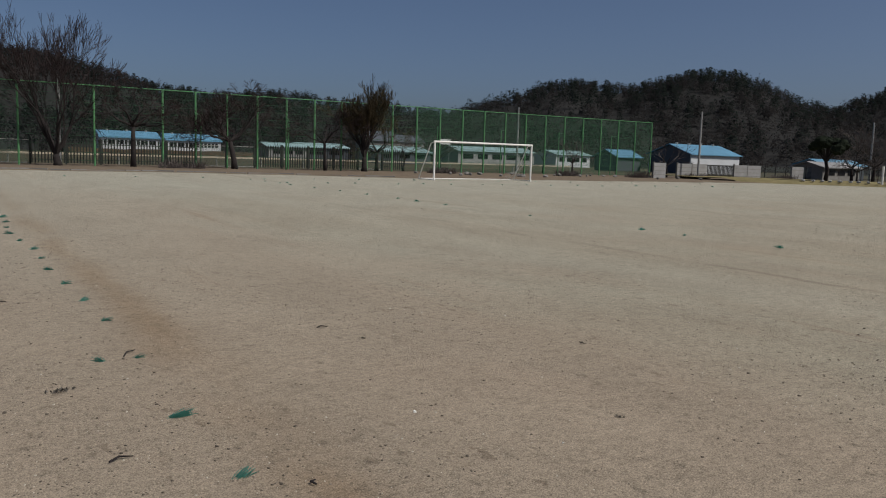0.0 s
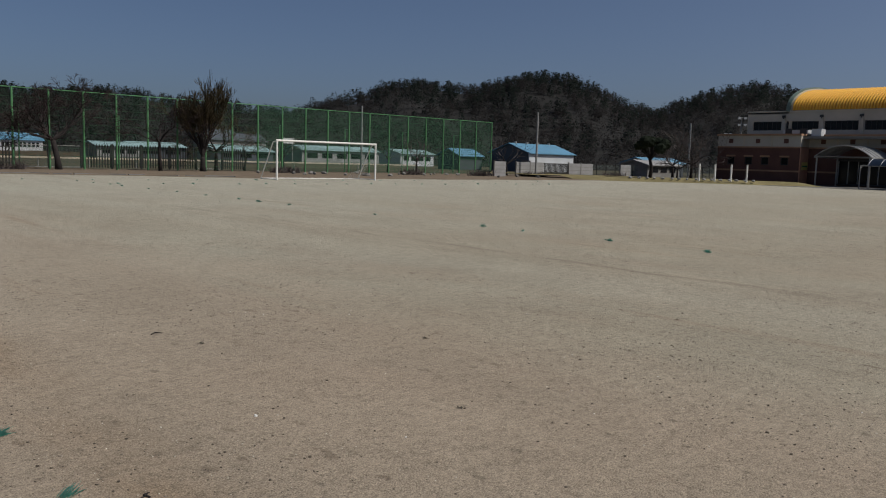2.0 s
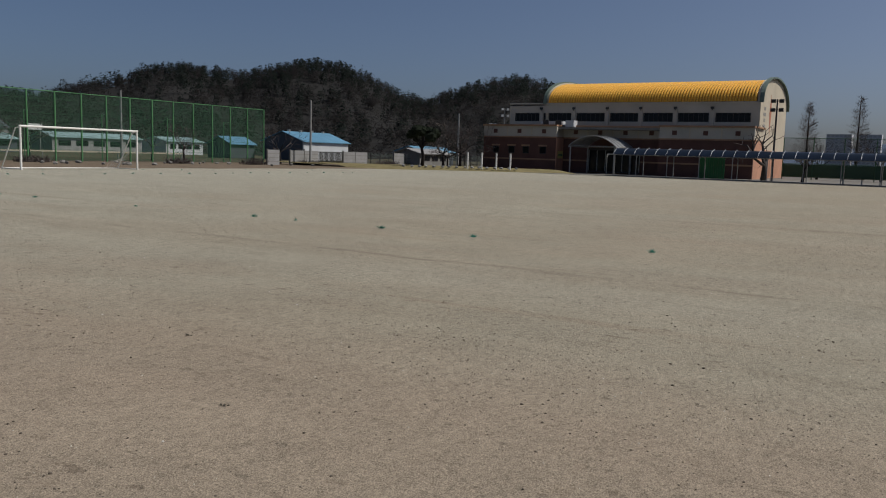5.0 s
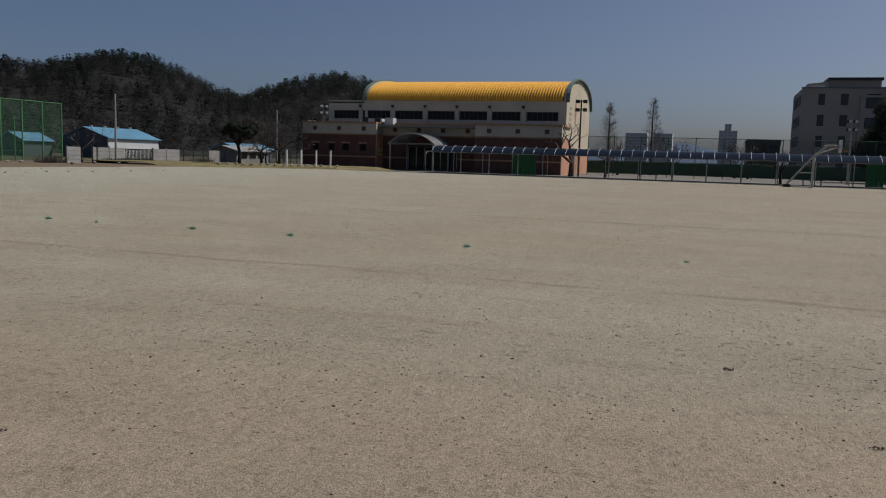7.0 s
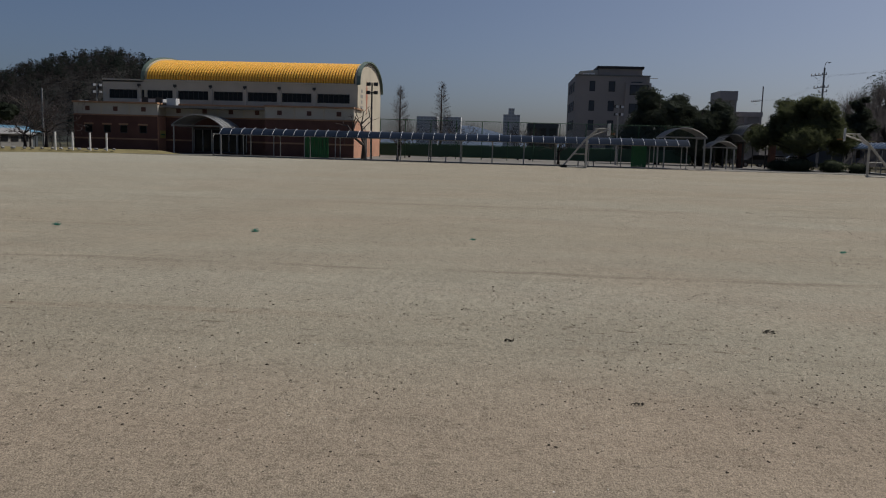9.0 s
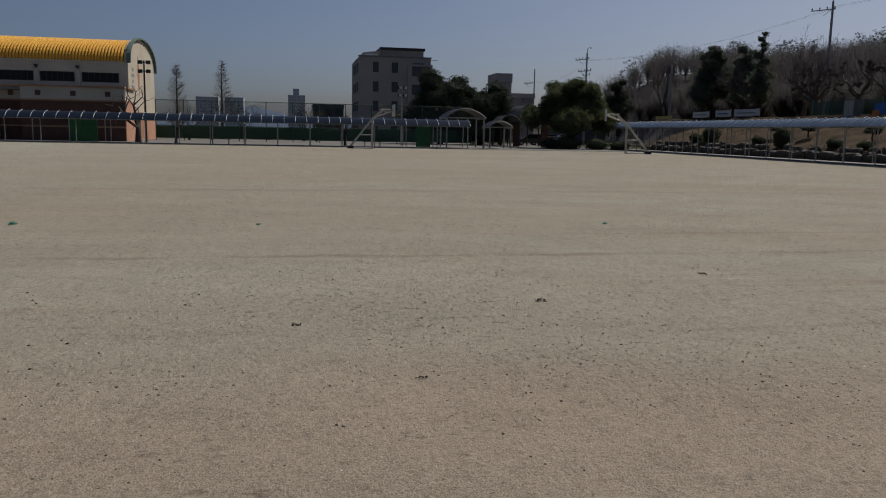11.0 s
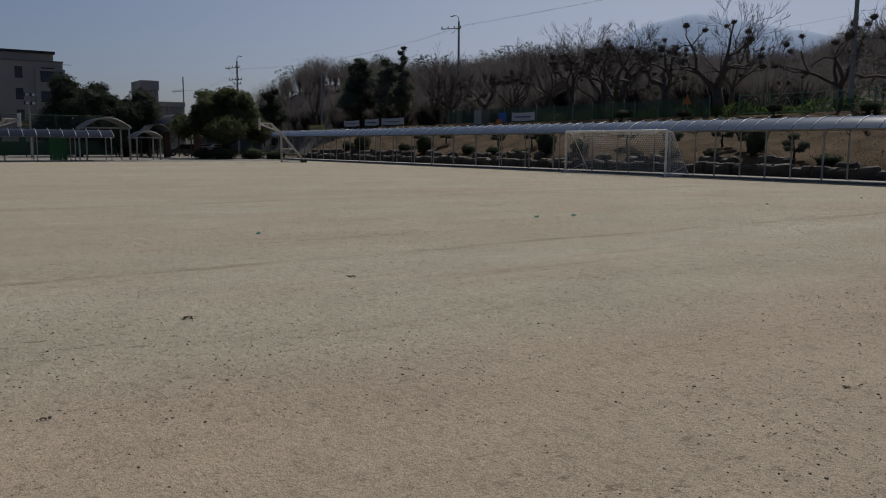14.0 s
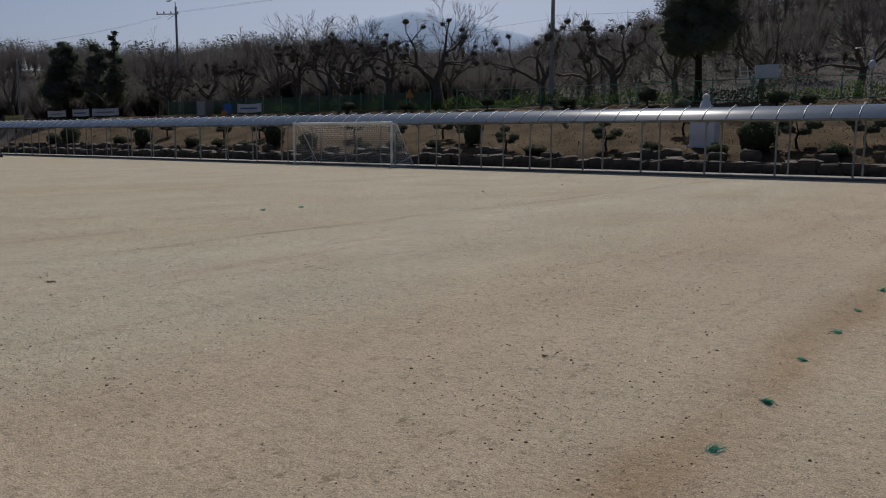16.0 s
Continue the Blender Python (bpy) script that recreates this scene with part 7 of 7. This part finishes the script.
for i in range(12):
    y = -10.8 - 1.12 * i
    tuft(1.3 - 0.015 * y + _t.uniform(-0.05, 0.05), y, _t.randrange(5), _t.uniform(0, 360), _t.uniform(0.8, 1.2))
for y, size in ((13.05, 2.2), (11.75, 1.2), (9.43, 1.9), (7.25, 1.9), (3.9, 2.0), (0.28, 1.1), (-5.57, 1.4), (-11.9, 1.6), (-12.9, 1.5), (21.3, 1.6), (23.0, 1.7), (24.5, 1.7), (27.0, 1.2), (29.5, 1.3), (32.0, 1.2), (34.5, 1.6), (36.3, 1.4), (38.2, 1.5), (40.4, 1.5), (17.0, 0.9), (-20.0, 1.2), (-25.0, 1.2)):
    tuft(13.3 + _t.uniform(-0.08, 0.08), y, _t.randrange(5), _t.uniform(0, 360), size * 0.62)
for i in range(20):
    tuft(14.2 + i * 1.75 + _t.uniform(-0.3, 0.3), 36.6 + _t.uniform(-0.25, 0.25), _t.randrange(5), _t.uniform(0, 360), _t.uniform(0.8, 1.3))
for i in range(15):
    tuft(5.0 + i * 3.1 + _t.uniform(-0.4, 0.4), 42.0 + _t.uniform(-0.25, 0.25), _t.randrange(5), _t.uniform(0, 360), _t.uniform(0.8, 1.2))


def pitch_litter():
    rng = random.Random(55)
    forms = []
    s = Shape()
    def pebble(x, y, r):
        k = len(s.v)
        a = rng.uniform(0, 6.28)
        for j in range(5):
            b = a + j * 1.257
            q = r * rng.uniform(0.7, 1.2)
            s.v.append((x + q * math.cos(b), y + q * math.sin(b), 0.0))
        for j in range(5):
            b = a + 0.4 + j * 1.257
            q = r * rng.uniform(0.4, 0.8)
            s.v.append((x + q * math.cos(b), y + q * math.sin(b), r * rng.uniform(0.35, 0.7)))
        for j in range(5):
            s.f.append((k + j, k + (j + 1) % 5, k + 5 + (j + 1) % 5, k + 5 + j))
        s.f.append(tuple(k + 5 + j for j in range(5)))
    pebbles, dark_grit, pale_grit = s, Shape(), Shape()
    for i in range(60000):
        d = 1.5 + 22 * rng.random() ** 1.5
        az = rng.uniform(-5, 185)
        x, y = d * math.sin(radians(az)), d * math.cos(radians(az))
        if noise.noise(Vector((x * 0.45, y * 0.3, 0))) + 0.3 * rng.gauss(0, 1) < 0.0:
            continue
        u = rng.random()
        s = dark_grit if u < 0.45 else pale_grit if u < 0.65 else pebbles
        pebble(x, y, (abs(rng.gauss(0, 0.0028)) + 0.0014 + 0.00020 * d) * (0.8 if s is pale_grit else 1.2 if s is dark_grit else 1.0))
    for i in range(650):
        d = 3 + 30 * rng.random()
        az = rng.uniform(-5, 185)
        s = dark_grit if i % 3 else pebbles
        pebble(d * math.sin(radians(az)), d * math.cos(radians(az)), rng.uniform(0.004, 0.009) + 0.0004 * d)
    setting("gravel", dark_grit, DARKGRIT, "scattered dark specks of grit and leaf on the sand", "gravel", kind="stuff")
    setting("gravel", pale_grit, PALEGRIT, "scattered pale specks of quartz grit on the sand", "gravel", kind="stuff")
    s = pebbles
    setting("gravel", s, PEBBLE, "loose grit and small pebbles on the sand", "gravel", kind="stuff")
    w = Shape()
    s = w
    for i in range(70):
        d = 2.5 + 12 * rng.random()
        az = rng.uniform(0, 180)
        pebble(d * math.sin(radians(az)), d * math.cos(radians(az)), rng.uniform(0.004, 0.008))
    pebble(2.34, 4.04, 0.014)
    setting("white_grit", w, WHITE, "scattered white quartz grains", "gravel", kind="stuff")
    for i, (x, y, ln, turn) in enumerate(((1.05, 6.05, 0.2, 60), (0.62, 4.0, 0.12, 20), (1.4, 3.3, 0.06, 80), (0.35, 8.6, 0.1, 30), (2.7, 6.4, 0.1, 10))):
        t = Shape().tube([(0, 0, 0.01), (ln * 0.5, 0.02, 0.014), (ln, -0.01, 0.008)], [0.005, 0.006, 0.003], 5)
        o = part("dry_twig", t, BARK, None, "short dry brown twig lying on the sand")
        tagged(o, "", "twig", "twigs on the sand")
        o.matrix_basis = pose(x, y, 0.002, 0, 0, turn)
    for i, (x, y, k) in enumerate(((0.56, 5.34, 1.0), (1.02, 2.95, 0.5), (2.9, 5.9, 0.5), (6.5, -0.3, 0.7), (5.05, -1.07, 0.6), (7.2, -2.5, 0.9), (8.45, -4.77, 0.8), (2.91, -5.39, 0.6), (3.4, 3.4, 0.5), (4.5, 5.0, 0.5))):
        t = Shape()
        g = random.Random(70 + i)
        for _ in range(26):
            t.leaf((g.gauss(0, 0.035), g.gauss(0, 0.022), 0.008 + g.random() * 0.015), 0.016, g)
        o = part("leaf_clump", t, KNOT, None, "small dark clump of dead leaves on the sand")
        tagged(o, "", "leaves", "leaf clumps on the sand")
        o.matrix_basis = Matrix.LocRotScale((x, y, 0.0), Euler((0, 0, g.uniform(0, 6))), (k, k, k))
    # a few living grass tufts at the edge of the pitch
    for i, (x, y) in enumerate(((0.12, 3.3), (-0.2, 9.6), (0.4, 16.0), (-0.3, 13.0))):
        t = Shape()
        g = random.Random(90 + i)
        for _ in range(70):
            a = g.uniform(0, 6.28)
            b = Vector((g.gauss(0, 0.03), g.gauss(0, 0.03), 0))
            tip = b + Vector((math.cos(a) * 0.06, math.sin(a) * 0.06, g.uniform(0.03, 0.09)))
            e = Vector((-math.sin(a), math.cos(a), 0)) * 0.004
            t.face((b - e, b + e, tip))
        o = part("grass_tuft", t, BAMBOO, None, "small olive grass tuft growing in the sand")
        tagged(o, "", "grass", "grass tufts on the sand")
        o.location = (x, y, 0)


pitch_litter()
